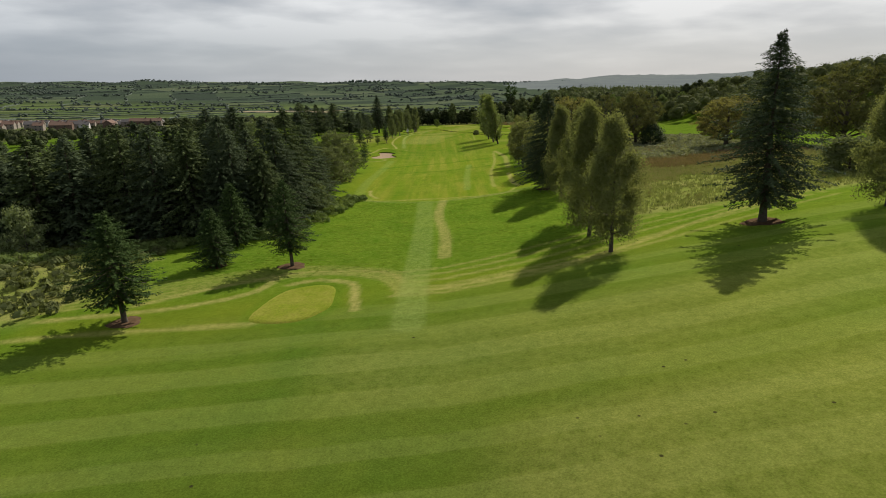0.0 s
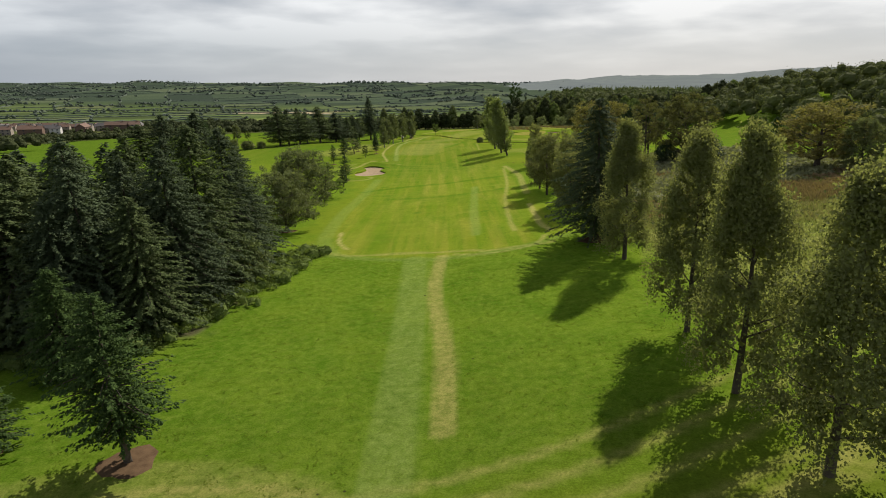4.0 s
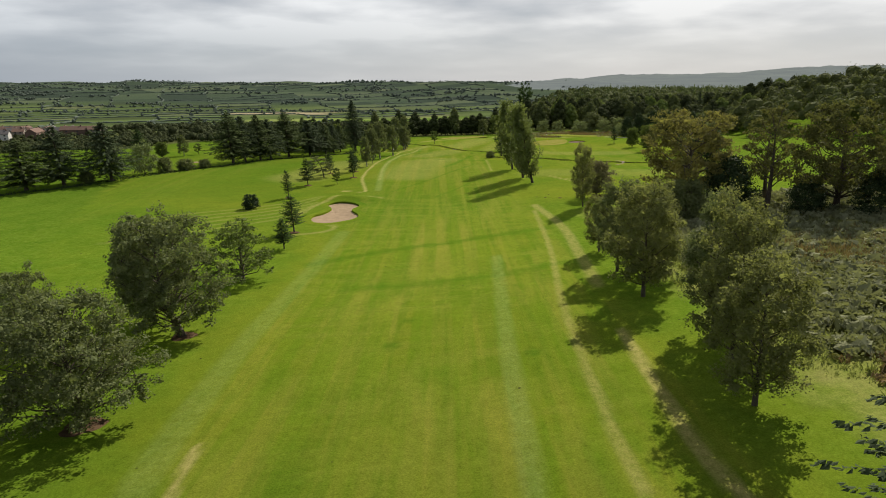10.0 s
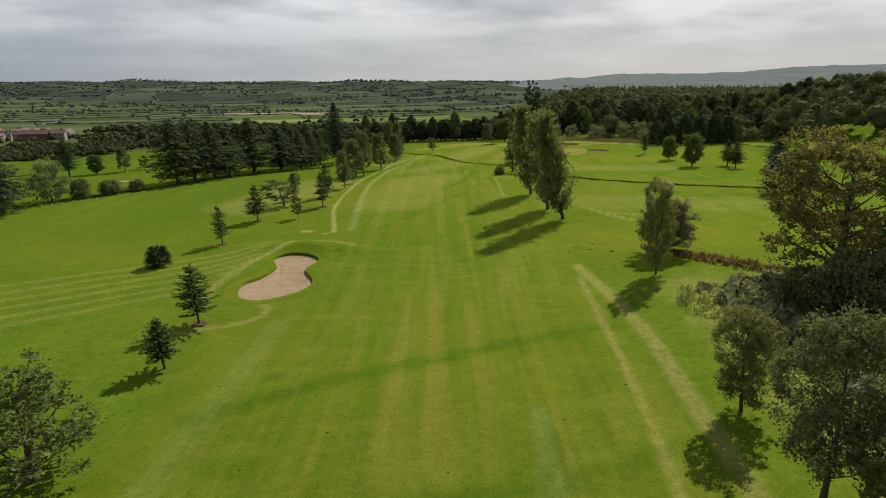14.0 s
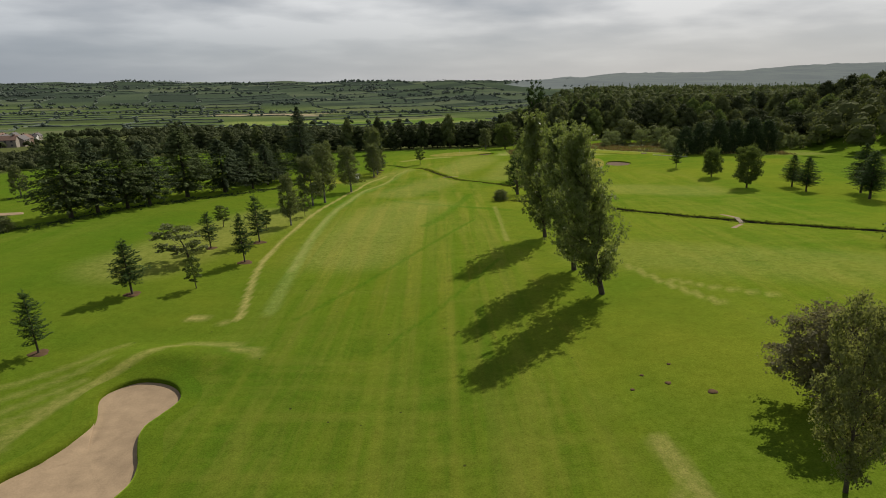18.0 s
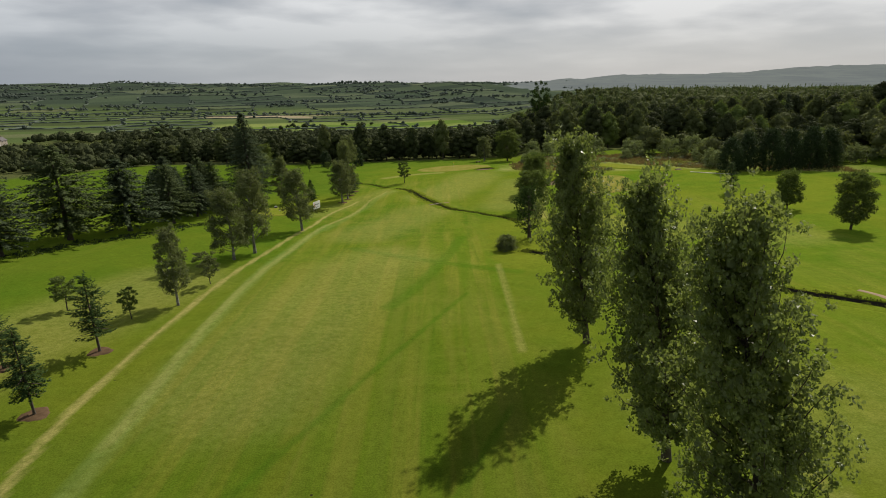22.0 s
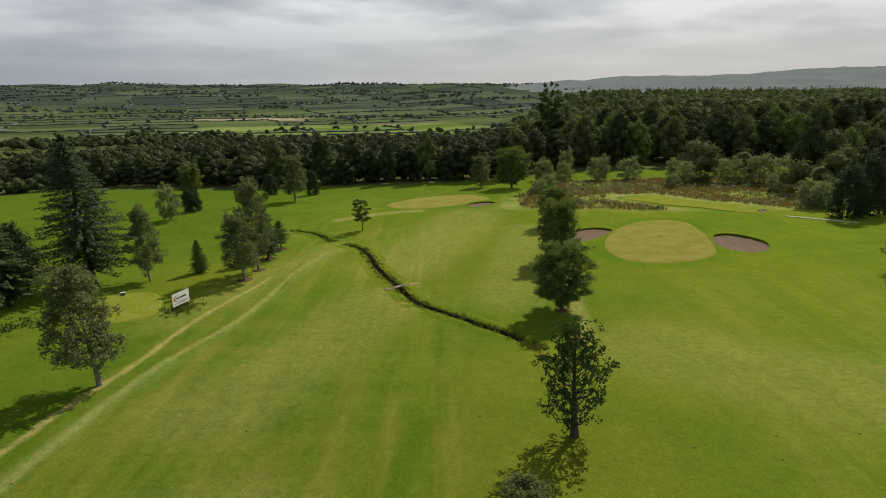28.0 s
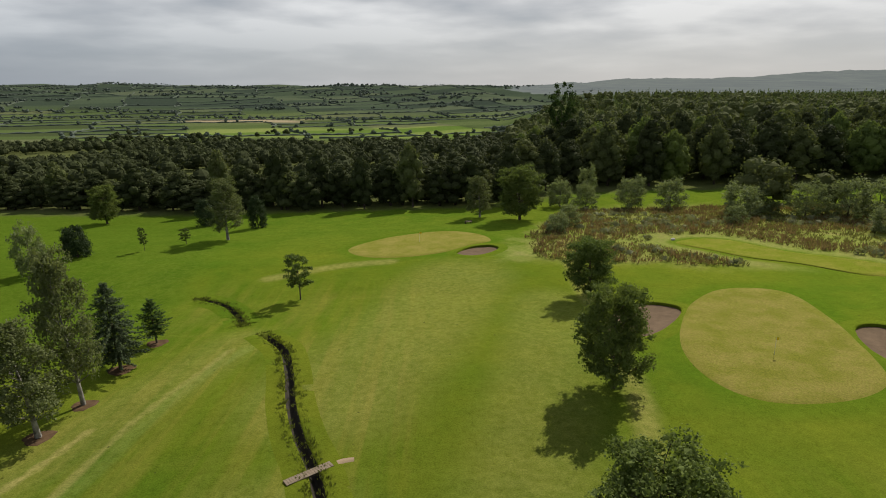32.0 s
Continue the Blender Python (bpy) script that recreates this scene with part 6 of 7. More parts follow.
rng = np.random.default_rng(8)
EDGE = "trees of the woodland edge"
for k in range(84):
    row, lot = k // 42, k % 42
    x = -152 + 4.8 * lot + 2.4 * (row % 2) + rng.uniform(-2, 2)
    y = 545 + 11 * row + rng.uniform(-4, 4) + (6 if x < -60 else 0)
    h = (rng.uniform(7, 10) if x < -50 else rng.uniform(9, 13)) * (1.12 if row == 0 else 1.0)
    if row == 0 and lot % 3 == 1:
        h *= 1.35
    plant("wood", x, y, h, rng.uniform(8, 12.5), "broad-leaved tree in the dark woodland edge", "woodland tree", EDGE)
for k in range(182):
    row, lot = k // 26, k % 26
    x = 44 + 11.2 * lot + 5.6 * (row % 2) + rng.uniform(-3.5, 3.5) + 2.2 * row
    y = 572 + 15 * row + 0.04 * x + rng.uniform(-5, 5)
    if (k * 7) % 23 == 4:
        plant("far_spruce", x, y, rng.uniform(21, 27), rng.uniform(9, 11), "dark conifer among the broad-leaved woodland", "conifer", EDGE)
    else:
        plant("tall_wood", x, y, rng.uniform(16, 25) * (0.86 if x < 62 else 1.0), rng.uniform(12, 18), "tall rounded tree in the dark woodland", "woodland tree", EDGE)
for k in range(40):
    x = 128 + 7.0 * (k % 20) + rng.uniform(-3, 3)
    y = 488 + 0.34 * (x - 128) + 16 * (k // 20) + rng.uniform(-5, 5)
    plant("tall_wood", x, y, rng.uniform(12, 16) + 4 * (k // 20), rng.uniform(10, 15), "tall rounded tree of the mixed wood beside the marsh", "woodland tree", "trees of the mixed wood")
for k in range(26):
    x = 106 + 6.0 * k + rng.uniform(-2, 2)
    plant("pale", x, 463 + 0.28 * (x - 106) + rng.uniform(-4, 4), rng.uniform(6, 10), rng.uniform(7, 11), "silvery willow bush before the mixed wood", "willow bush", "willow scrub")
for x, y, h, w in ((52, 536, 9, 8), (58, 530, 8, 8), (70.0, 527.9, 10, 9), (79.9, 525.8, 9, 10), (91.9, 511.9, 9, 11), (99, 516, 8, 9), (107, 510, 10, 10), (116, 508, 11, 12), (126, 512, 10, 12), (85.7, 501.4, 5, 6), (112, 490, 6, 8), (121, 480, 7, 9), (62, 545, 12, 7), (47.5, 502.5, 6, 7), (43.5, 495.7, 5, 6)):
    plant("pale", x, y, h, w, "pale grey-green willow scrub on the marshy ground", "willow bush", "willow scrub")
for x, y, h, w in ((104.5, 449, 11.6, 8.6), (112, 453, 13.0, 8.6), (119.5, 452.6, 14.3, 9.6), (128, 456, 14.0, 9.0), (136.8, 458.6, 14.8, 10.0), (145, 462, 14, 10)):
    plant("holly", x, y, h, w, "dense dark evergreen beside the marsh", "evergreen tree", "evergreens beside the marsh")
plant("tall_pine", 72, 631, 30 - ground_z(72, 631) + 3.0, 14, "tall dark pine with a flat top rising above the woodland", "pine tree", "", 0)

spots, spots_right = [], []
for k in range(3000):
    y = rng.uniform(566, 960) if k < 2000 else rng.uniform(940, 1600)
    x = rng.uniform(-420 - 0.25 * max(0.0, y - 800), 60 + 0.62 * y)
    open_field = x < 40 + 0.08 * y and y > 1260 + 70 * math.sin(x * 0.011)
    if (open_field and rng.uniform() > 0.06) or (x < -245 and y < 880):
        continue
    if x > 45 + 0.10 * (y - 560):
        if y > 676 or x > 335:
            spots_right.append((x, y, rng.uniform(13, 23), rng.uniform(13, 20)))
    elif y > 566:
        spots.append((x, y, rng.uniform(6.0, 11.5), rng.uniform(9, 14) * (1.4 if y > 800 else 1.0)))
tagged(new("woods", canopy_mesh("woods", spots, WOODS, 3, 18, 0.085)), "dark low scrub woodland filling the slope beyond the course", "woodland", kind="stuff")
tagged(new("woods", canopy_mesh("woods", spots_right, MIXED, 31, 22, 0.08)), "tall mixed woodland with rounded crowns on the rise", "woodland", kind="stuff")
spots = []
for k in range(380):
    x, y = rng.uniform(95, 340), rng.uniform(60, 540)
    if x < 118 + 30 * math.sin(y * 0.02) + (62 if 205 < y < 440 else 0):
        continue
    spots.append((x, y, rng.uniform(11, 18), rng.uniform(8, 13)))
for k in range(330):
    x, y = rng.uniform(172, 330), rng.uniform(290, 575)
    if x > 180 + 14 * math.sin(y * 0.05):
        spots.append((x, y, rng.uniform(13, 22), rng.uniform(10, 16)))
tagged(new("woods", canopy_mesh("woods", spots, MIXED, 4, 74, 0.066)), "mixed broad-leaved trees on the rising ground", "woodland", kind="stuff")
spots = []
for k in range(2300):
    x, y = rng.uniform(-430, -116), rng.uniform(330, 760)
    if float(scrub_edge(x, y)) < 2 or (x < -262 and y > 575 and rng.uniform() > 0.22):
        continue
    spots.append((x, y, rng.uniform(3.0, 4.6) if x < -165 or y > 560 else rng.uniform(4.0, 6.5), rng.uniform(7, 12)))
for k in range(160):
    x, y = rng.uniform(-420, -122), rng.uniform(140, 330)
    if (x > -185 and y > 180) or math.sin(x * 0.021 + y * 0.017) < 0.2:
        continue
    spots.append((x, y, rng.uniform(6, 10), rng.uniform(7, 11)))
tagged(new("woods", canopy_mesh("woods", spots, WOODS, 5, 10, 0.09)), "low dark scrub and tree belts between the course and the town", "woodland", kind="stuff")

spots = []
for k in range(900):
    y = rng.uniform(760, 1500)
    x = rng.uniform(70 + 0.12 * (y - 560), 60 + 0.75 * y)
    spots.append((x, y, rng.uniform(16, 22), rng.uniform(7, 9)))
tagged(new("conifer_plantation", clump_mesh("conifer_plantation", spots, SPRUCE_GREEN, 12, 70, 1.6, True)), "conifer plantation with pointed tops along the ridge", "conifer plantation", kind="stuff")


# ---- farmland: hedges and copses ----
def farm_hedges():
    """Hedges as long uneven ridges of foliage; trees stand in them and in copses. Returns the ridges and the trees."""
    r = np.random.default_rng(9)
    c, sn = math.cos(radians(24)), math.sin(radians(24))
    strips, trees = [], []

    def ridge(px, py, tall, wide):
        n = len(px)
        pz = terrain(px, py)
        dx, dy = np.gradient(px), np.gradient(py)
        k = np.maximum(np.hypot(dx, dy), 1e-6)
        ox, oy = -dy / k * wide * 0.5, dx / k * wide * 0.5
        up = tall * r.uniform(0.55, 1.35, n)
        v = np.stack([np.stack([px - ox, py - oy, pz - 1], 1), np.stack([px - ox * 0.7, py - oy * 0.7, pz + up * 0.75], 1), np.stack([px + ox * 0.7, py + oy * 0.7, pz + up], 1), np.stack([px + ox, py + oy, pz - 1], 1)], 1)
        i = np.arange(n * 4).reshape(n, 4)
        strips.append((v.reshape(-1, 3), np.stack([i[:-1, :-1], i[1:, :-1], i[1:, 1:], i[:-1, 1:]], -1).reshape(-1, 4)))

    for iu in range(-26, 27):
        for iv in range(2, 40):
            for along in (0, 1):
                if r.uniform() < 0.42:
                    continue
                t = np.linspace(0, 1, 22)
                u = iu * 190 + (t * 190 if along else 12 * np.sin(iv * 2.3 + t * 3))
                v = iv * 130 + (10 * np.sin(iu * 1.9 + t * 4) if along else t * 130)
                x, y = u * c - v * sn, u * sn + v * c
                xm, ym = float(x.mean()), float(y.mean())
                if not (1290 < ym < 4250 and abs(xm) < 0.9 * ym) or (xm > 60 + 0.2 * ym and ym < 1700) or (xm > 250 and ym > 2950):
                    continue
                ridge(x, y, r.uniform(2.0, 3.6), r.uniform(2.5, 5))
                for q in range(r.poisson(1.6)):
                    j = int(r.integers(0, 22))
                    trees.append((x[j], y[j], r.uniform(6, 11), r.uniform(9, 15)))
    for k in range(70):
        x0, y0 = r.uniform(-3000, 900), r.uniform(2250, 3900)
        long, turn = r.uniform(30, 120), r.uniform(-0.35, 0.35)
        for q in range(14):
            e = r.normal(0, 1) * long
            trees.append((x0 + e, y0 + e * turn + r.normal(0, 14), r.uniform(8, 13), r.uniform(16, 26)))
    for k in range(150):
        x0 = -1500 + k * 14 + r.normal(0, 4)
        trees.append((x0, 2080 + 40 * math.sin(x0 * 0.006) + r.normal(0, 16), r.uniform(6, 11), r.uniform(14, 22)))
    for k in range(150):
        x0 = -3600 + k * 27
        tall = 8 + 10 * max(0.0, math.sin(k * 0.13) + 0.5 * math.sin(k * 0.053 + 1))
        trees.append((x0 + r.normal(0, 5), 3960 + 60 * math.sin(k * 0.37), tall * r.uniform(0.85, 1.15), r.uniform(30, 46)))
    return strips, trees


HEDGE_STRIPS, FARM_TREES = farm_hedges()
tagged(new("hedgerows", quads_mesh("hedgerows", *joined(HEDGE_STRIPS), HAZED_HEDGE)), "hedgerows between distant fields, haze painted into their grey-green", "hedge", kind="stuff")
tagged(new("farm_trees", canopy_mesh("farm_trees", FARM_TREES, HAZED_HEDGE, 6, 6, 0.14)), "trees and copses among distant fields, haze painted into their grey-green", "trees", kind="stuff")


# ---- the farthest hills ----
def far_hills():
    m, t, b = material("haze_glow_hillside")
    co = place_co(t)
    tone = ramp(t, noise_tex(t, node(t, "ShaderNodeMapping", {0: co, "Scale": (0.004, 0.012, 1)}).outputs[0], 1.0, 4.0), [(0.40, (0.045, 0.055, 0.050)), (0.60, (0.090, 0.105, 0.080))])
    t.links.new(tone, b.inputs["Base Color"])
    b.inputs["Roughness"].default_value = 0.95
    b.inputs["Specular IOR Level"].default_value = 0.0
    # a blue-grey glow on the slope stands in for the haze before it
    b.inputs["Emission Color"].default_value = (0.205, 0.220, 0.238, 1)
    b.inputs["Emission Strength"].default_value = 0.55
    xs, ys = np.linspace(-200, 4600, 121), np.linspace(3050, 4700, 34)
    X, Y = np.meshgrid(xs, ys)
    bumps = 7 * np.maximum(0, wavy(X, Y, 310, 2.5)) + 4 * np.maximum(0, wavy(X, Y, 120, 1.1))
    Z = terrain(X, Y) + 7 * (1 + wavy(X, Y, 1100, 0.4)) * smooth(600, 1500, X) + 18 * smooth(150, 800, X - 0.2 * (Y - 3600)) * smooth(3050, 3500, Y) - 6 + bumps * smooth(3300, 3900, Y)
    i = np.arange(X.size).reshape(X.shape)
    q = np.stack([i[:-1, :-1], i[:-1, 1:], i[1:, 1:], i[1:, :-1]], -1).reshape(-1, 4)
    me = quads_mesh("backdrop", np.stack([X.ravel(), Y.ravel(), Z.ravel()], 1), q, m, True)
    tagged(new("backdrop", me), "horizon hills with haze painted in blue-grey and glowing", "hills", kind="structure")


far_hills()


# ---- town ----
def box_mesh(name, x0, x1, y0, y1, z0, z1, mat, edge=0.0):
    bm = bmesh.new()
    bmesh.ops.create_cube(bm, size=1.0)
    for v in bm.verts:
        v.co = Vector(((x0 + x1) / 2 + v.co.x * (x1 - x0), (y0 + y1) / 2 + v.co.y * (y1 - y0), (z0 + z1) / 2 + v.co.z * (z1 - z0)))
    if edge:
        bmesh.ops.bevel(bm, geom=bm.edges[:], offset=edge, segments=1, affect="EDGES")
    me = bpy.data.meshes.new(name)
    bm.to_mesh(me)
    bm.free()
    me.materials.append(mat)
    return me


def house(w, d, h, rise, wall, roof):
    ob = new("house", None)
    a, b = w / 2, d / 2
    v = [(-a, -b, -2), (a, -b, -2), (a, b, -2), (-a, b, -2), (-a, -b, h), (a, -b, h), (a, b, h), (-a, b, h), (-a, 0, h + rise), (a, 0, h + rise)]
    f = [(0, 1, 5, 4), (2, 3, 7, 6), (1, 2, 6, 9, 5), (3, 0, 4, 8, 7)]
    part("wall", mesh_from("wall", v, f, wall, False), ob)
    e = 0.4
    k = rise / b
    v, f = [], []
    for sgn in (-1, 1):
        i = len(v)
        v += [(-a - e, sgn * (b + e), h - e * k), (a + e, sgn * (b + e), h - e * k), (a + e, 0, h + rise), (-a - e, 0, h + rise)]
        v += [(x, y, z + 0.22) for x, y, z in v[i:i + 4]]
        f += [(i, i + 1, i + 2, i + 3), (i + 4, i + 5, i + 6, i + 7), (i, i + 1, i + 5, i + 4), (i + 1, i + 2, i + 6, i + 5), (i + 3, i, i + 4, i + 7)]
    roof_ob = part("roof", mesh_from("roof", v, f, roof, False), ob)
    part("chimney", box_mesh("chimney", a * 0.5, a * 0.5 + 0.9, -0.4, 0.4, h + rise * 0.5, h + rise + 1.0, BRICK), roof_ob)
    for sgn in (-1, 1):
        for lvl in (1.0, 3.6):
            for px in (-a * 0.55, a * 0.3):
                part("window", box_mesh("window", px, px + 1.3, sgn * b - 0.05, sgn * b + 0.05, lvl, lvl + 1.2, INK), ob)
    return ob


rng = np.random.default_rng(14)
protos = [house(9, 7.5, 5.2, 2.6, RENDER, TILE), house(15, 7.5, 5.2, 2.8, RENDER, SLATE), house(20, 8, 5.4, 2.8, BRICK, TILE), house(9, 7, 5.4, 2.6, RENDER_WHITE, SLATE)]
texts = ["small rendered house with a brown tiled roof", "pair of rendered houses with a grey roof", "brick terrace of houses with a brown roof", "white rendered house with a grey roof"]
used = [False] * 4
for k in range(132):
    street, lot = k // 12, k % 12
    x = -545 + 23 * lot + rng.uniform(-4, 4) - 14 * street
    y = 596 + 26 * street + 0.2 * (x + 400) + rng.uniform(-6, 6)
    i = int(rng.integers(0, 4)) if rng.uniform() < 0.8 else 0
    m = pose(x, y, ground_z(x, y), 0, 0, 14 + rng.choice([0, 0, 90]) + rng.uniform(-6, 6))
    if used[i]:
        ob = copy_thing(protos[i], m)
    else:
        ob, used[i] = protos[i], True
        ob.matrix_basis = m
    tagged(ob, texts[i], "house", "houses of the town")


# ---- heath plants ----
def tufts(name, spots, mat, seed, blades=9, tall=0.6, spread=0.35, wide=0.09):
    r = np.random.default_rng(seed)
    spots = np.asarray(spots, float)
    k = len(spots) * blades
    idx = np.repeat(np.arange(len(spots)), blades)
    z0 = terrain(spots[:, 0], spots[:, 1])[idx]
    s = spots[idx, 2]
    az = r.uniform(0, 6.283, k)
    out = np.stack([np.cos(az), np.sin(az), 0 * az], 1)
    d = unit(out * r.uniform(0.1, 0.9, k)[:, None] + np.array([0, 0, 1.0]))
    L = tall * s * r.uniform(0.6, 1.3, k)
    base = np.stack([spots[idx, 0], spots[idx, 1], z0 - 0.03], 1) + out * (spread * s * r.uniform(0, 1, k))[:, None]
    cr = unit(np.cross(d, np.stack([r.normal(0, 1, k), r.normal(0, 1, k), 0 * k * az], 1)))
    v, q = leaf_quads(base + d * (L * 0.5)[:, None], d, cr, L, wide * s * r.uniform(0.7, 1.4, k))
    return quads_mesh(name, v, q, mat)


rng = np.random.default_rng(21)


def scatter(n, x0, x1, y0, y1, test, lo, hi):
    out = []
    for _ in range(n):
        x, y = rng.uniform(x0, x1), rng.uniform(y0, y1)
        if test(x, y):
            out.append((x, y, rng.uniform(lo, hi)))
    return out


def in_heath(x, y):
    return x > 31 + 2 * math.sin(y * 0.3) and 90 + 0.08 * x < y < 232 and x < 98


tagged(new("rushes", clump_mesh("rushes", [(x, y, 0.7 * s, 1.3 * s) for x, y, s in scatter(330, 28, 100, 86, 160, lambda x, y: in_heath(x, y) and math.sin(x * 0.23) + math.sin(y * 0.19 + 1) > 0.1, 0.5, 1.7)], RUSHES, 1, 110, 0.36, heart=2)), "dark tussocks of rushes on the heath", "rushes", kind="stuff")
tagged(new("heath_grass", tufts("heath_grass", scatter(15000, 28, 100, 86, 236, in_heath, 0.5, 1.4), HEATH_GRASS, 31, 8, 0.55, 0.5, 0.06)), "coarse yellow heath grass and rushes", "rough grass", kind="stuff")


def heath_at(lo, hi):
    """Inside the heath, between two lines across it."""
    return lambda x, y: in_heath(x, y) and lo < y - 0.12 * (x - 40) + 4 * math.sin(x * 0.21) + 2.5 * math.sin(x * 0.57 + y * 0.3) < hi


tagged(new("pale_grass", tufts("pale_grass", scatter(9000, 29, 98, 108, 156, heath_at(120, 146), 0.6, 1.3), STRAW, 34, 9, 0.55, 0.6, 0.05)), "long pale grass lying on the heath", "rough grass", kind="stuff")
tagged(new("bracken", clump_mesh("bracken", [(x, y, 0.6 * s, 2.0 * s) for x, y, s in scatter(2600, 34, 98, 134, 176, heath_at(143, 163), 0.5, 1.4)], BRACKEN, 2, 60, 0.40, heart=5)), "brown bracken covering the heath", "bracken", kind="stuff")
tagged(new("bramble", clump_mesh("bramble", [(x, y, 1.1 * s, 2.8 * s) for x, y, s in scatter(3600, 34, 98, 150, 236, heath_at(160, 236), 0.6, 1.5)], BRAMBLE, 22, 48, 0.70, heart=5)), "grey-green brambles and bracken in a tangled thicket", "bramble", kind="stuff")
tagged(new("bracken_stems", tufts("bracken_stems", scatter(7000, 48, 98, 140, 200, lambda x, y: in_heath(x, y) and math.sin(x * 0.13) + math.sin(y * 0.17 + 1) > 0.5, 0.8, 1.5), BRACKEN, 33, 9, 0.9, 0.5, 0.05)), "pinkish dead stems standing among bracken", "bracken", kind="stuff")


def in_marsh(x, y):
    return x > 40 + 0.45 * (y - 500) and 466 - 0.22 * (x - 70) < y < 527 and x < 150 and not (inside(np.array([x]), np.array([y]), TEE_HEATH)[0] > -4.0)


tagged(new("reeds", tufts("reeds", scatter(5200, 36, 150, 446, 552, lambda x, y: in_marsh(x, y) and math.sin(x * 0.17) + math.sin(y * 0.23) > -0.9, 0.7, 1.6), BRACKEN, 3, 10, 0.8, 0.6, 0.07)), "reddish-brown marsh plants and dead stems", "reeds", kind="stuff")
tagged(new("bramble", clump_mesh("bramble", [(x, y, 1.1 * s, 2.6 * s) for x, y, s in scatter(1500, 36, 150, 446, 552, lambda x, y: in_marsh(x, y) and math.sin(x * 0.11 + 1) + math.sin(y * 0.19) > 0.0, 0.5, 1.4)], BRAMBLE, 24, 60, 0.6, heart=4)), "grey-green brambles on the marshy ground", "bramble", kind="stuff")
tagged(new("rough_grass", tufts("rough_grass", scatter(6500, 36, 150, 446, 556, in_marsh, 0.5, 1.3), RUSHES, 4, 8, 0.7, 0.5)), "coarse rough grass on the marshy ground", "rough grass", kind="stuff")
edge_spots = [(x + rng.normal(0, 1.3), y + rng.normal(0, 1.3), rng.uniform(0.8, 2.0)) for line in ([(-20.6, 136.6), (-22.4, 133), (-22.6, 126), (-25.0, 118), (-28.0, 107), (-31, 101), (-40, 97.5), (-50, 91), (-70, 84)],)
              for x, y in open_line(line, 0.11)]
tagged(new("bramble", clump_mesh("bramble", [(x, y, 0.95 * s, 1.8 * s) for x, y, s in edge_spots[::2]], OAK, 5, 150, 0.5, heart=8)), "rough bramble and tall weeds along the wood's edge", "bramble", kind="stuff")
left_heath = scatter(1800, -110, -44, 58, 100, lambda x, y: y < 98 and y > 60 + 0.1 * (-x - 40), 0.8, 1.8)
tagged(new("bracken", clump_mesh("bracken", [(x, y, 0.9 * s, 1.7 * s) for x, y, s in left_heath[::2]], MIXED, 6, 70, 0.55, heart=6)), "grey-brown bracken and brambles before the spruce wood", "bracken", kind="stuff")
def in_rough(x, y):
    """The uncut ground between the first tee and the fairway, but for the mown track."""
    return 76 + 0.2 * x < y < 130 + 0.016 * x * x and not -5.6 < x < 1.2 and x > -24 - 0.16 * max(0.0, 118 - y) and math.sin(x * 0.7) + math.sin(y * 0.53 + x * 0.2) > -1.1


tagged(new("rough_turf", tufts("rough_turf", scatter(11000, -32, 34, 74, 142, in_rough, 0.5, 1.2), ROUGH_BLADES, 51, 7, 0.10, 0.30, 0.035)), "tufty uncut grass before the fairway", "rough grass", kind="stuff")
bank = []
for line, half in DITCHES:
    nrm = normals_2d(line, False)
    for p, n in zip(line, nrm):
        for _ in range(8):
            side = rng.choice([-1, 1])
            o = (half + rng.uniform(0.0, 0.5)) * side
            bank.append((p[0] + n[0] * o + rng.normal(0, 0.25), p[1] + n[1] * o + rng.normal(0, 0.25), rng.uniform(0.5, 1.1)))
for ex, ey in ((25.1, 386.1), (24.4, 386.9), (25.5, 385.5), (-10.2, 446.4), (-20.9, 457.9), (23.0, 354.6)):
    for _ in range(26):
        bank.append((ex + rng.normal(0, 0.5), ey + rng.normal(0, 0.5), rng.uniform(0.6, 1.2)))
tagged(new("bank_grass", tufts("bank_grass", bank, BANK, 7, 10, 0.34, 0.3, 0.05)), "tufted uncut grass along the ditch banks", "bank grass", kind="stuff")
stream = [(x + rng.normal(0, 0.7), y + rng.normal(0, 0.7), rng.uniform(0.6, 1.4)) for x, y in open_line([(36, 249), (40.1, 242.9), (43.4, 236.8), (48, 232)], 0.1)]
tagged(new("stream_grass", tufts("stream_grass", stream, BRACKEN, 8, 10, 0.6, 0.4, 0.1)), "dark rough growth along a small stream", "rough grass", kind="stuff")
# dark blades added in place of the pines' shade on bare ground
hedge = [(x + rng.normal(0, 1.4), y + rng.normal(0, 1.4), rng.uniform(0.6, 1.5)) for x, y in open_line([(-128, 262), (-106, 285), (-92, 312), (-80, 330), (-66, 358), (-50, 380), (-42, 398)], 0.12)]
tagged(new("hedge_grass", tufts("hedge_grass", hedge, HOLLY, 9, 8, 0.3, 0.5, 0.06)), "low dark blades standing in for shade and bare ground under the boundary pines", "rough grass", kind="stuff")


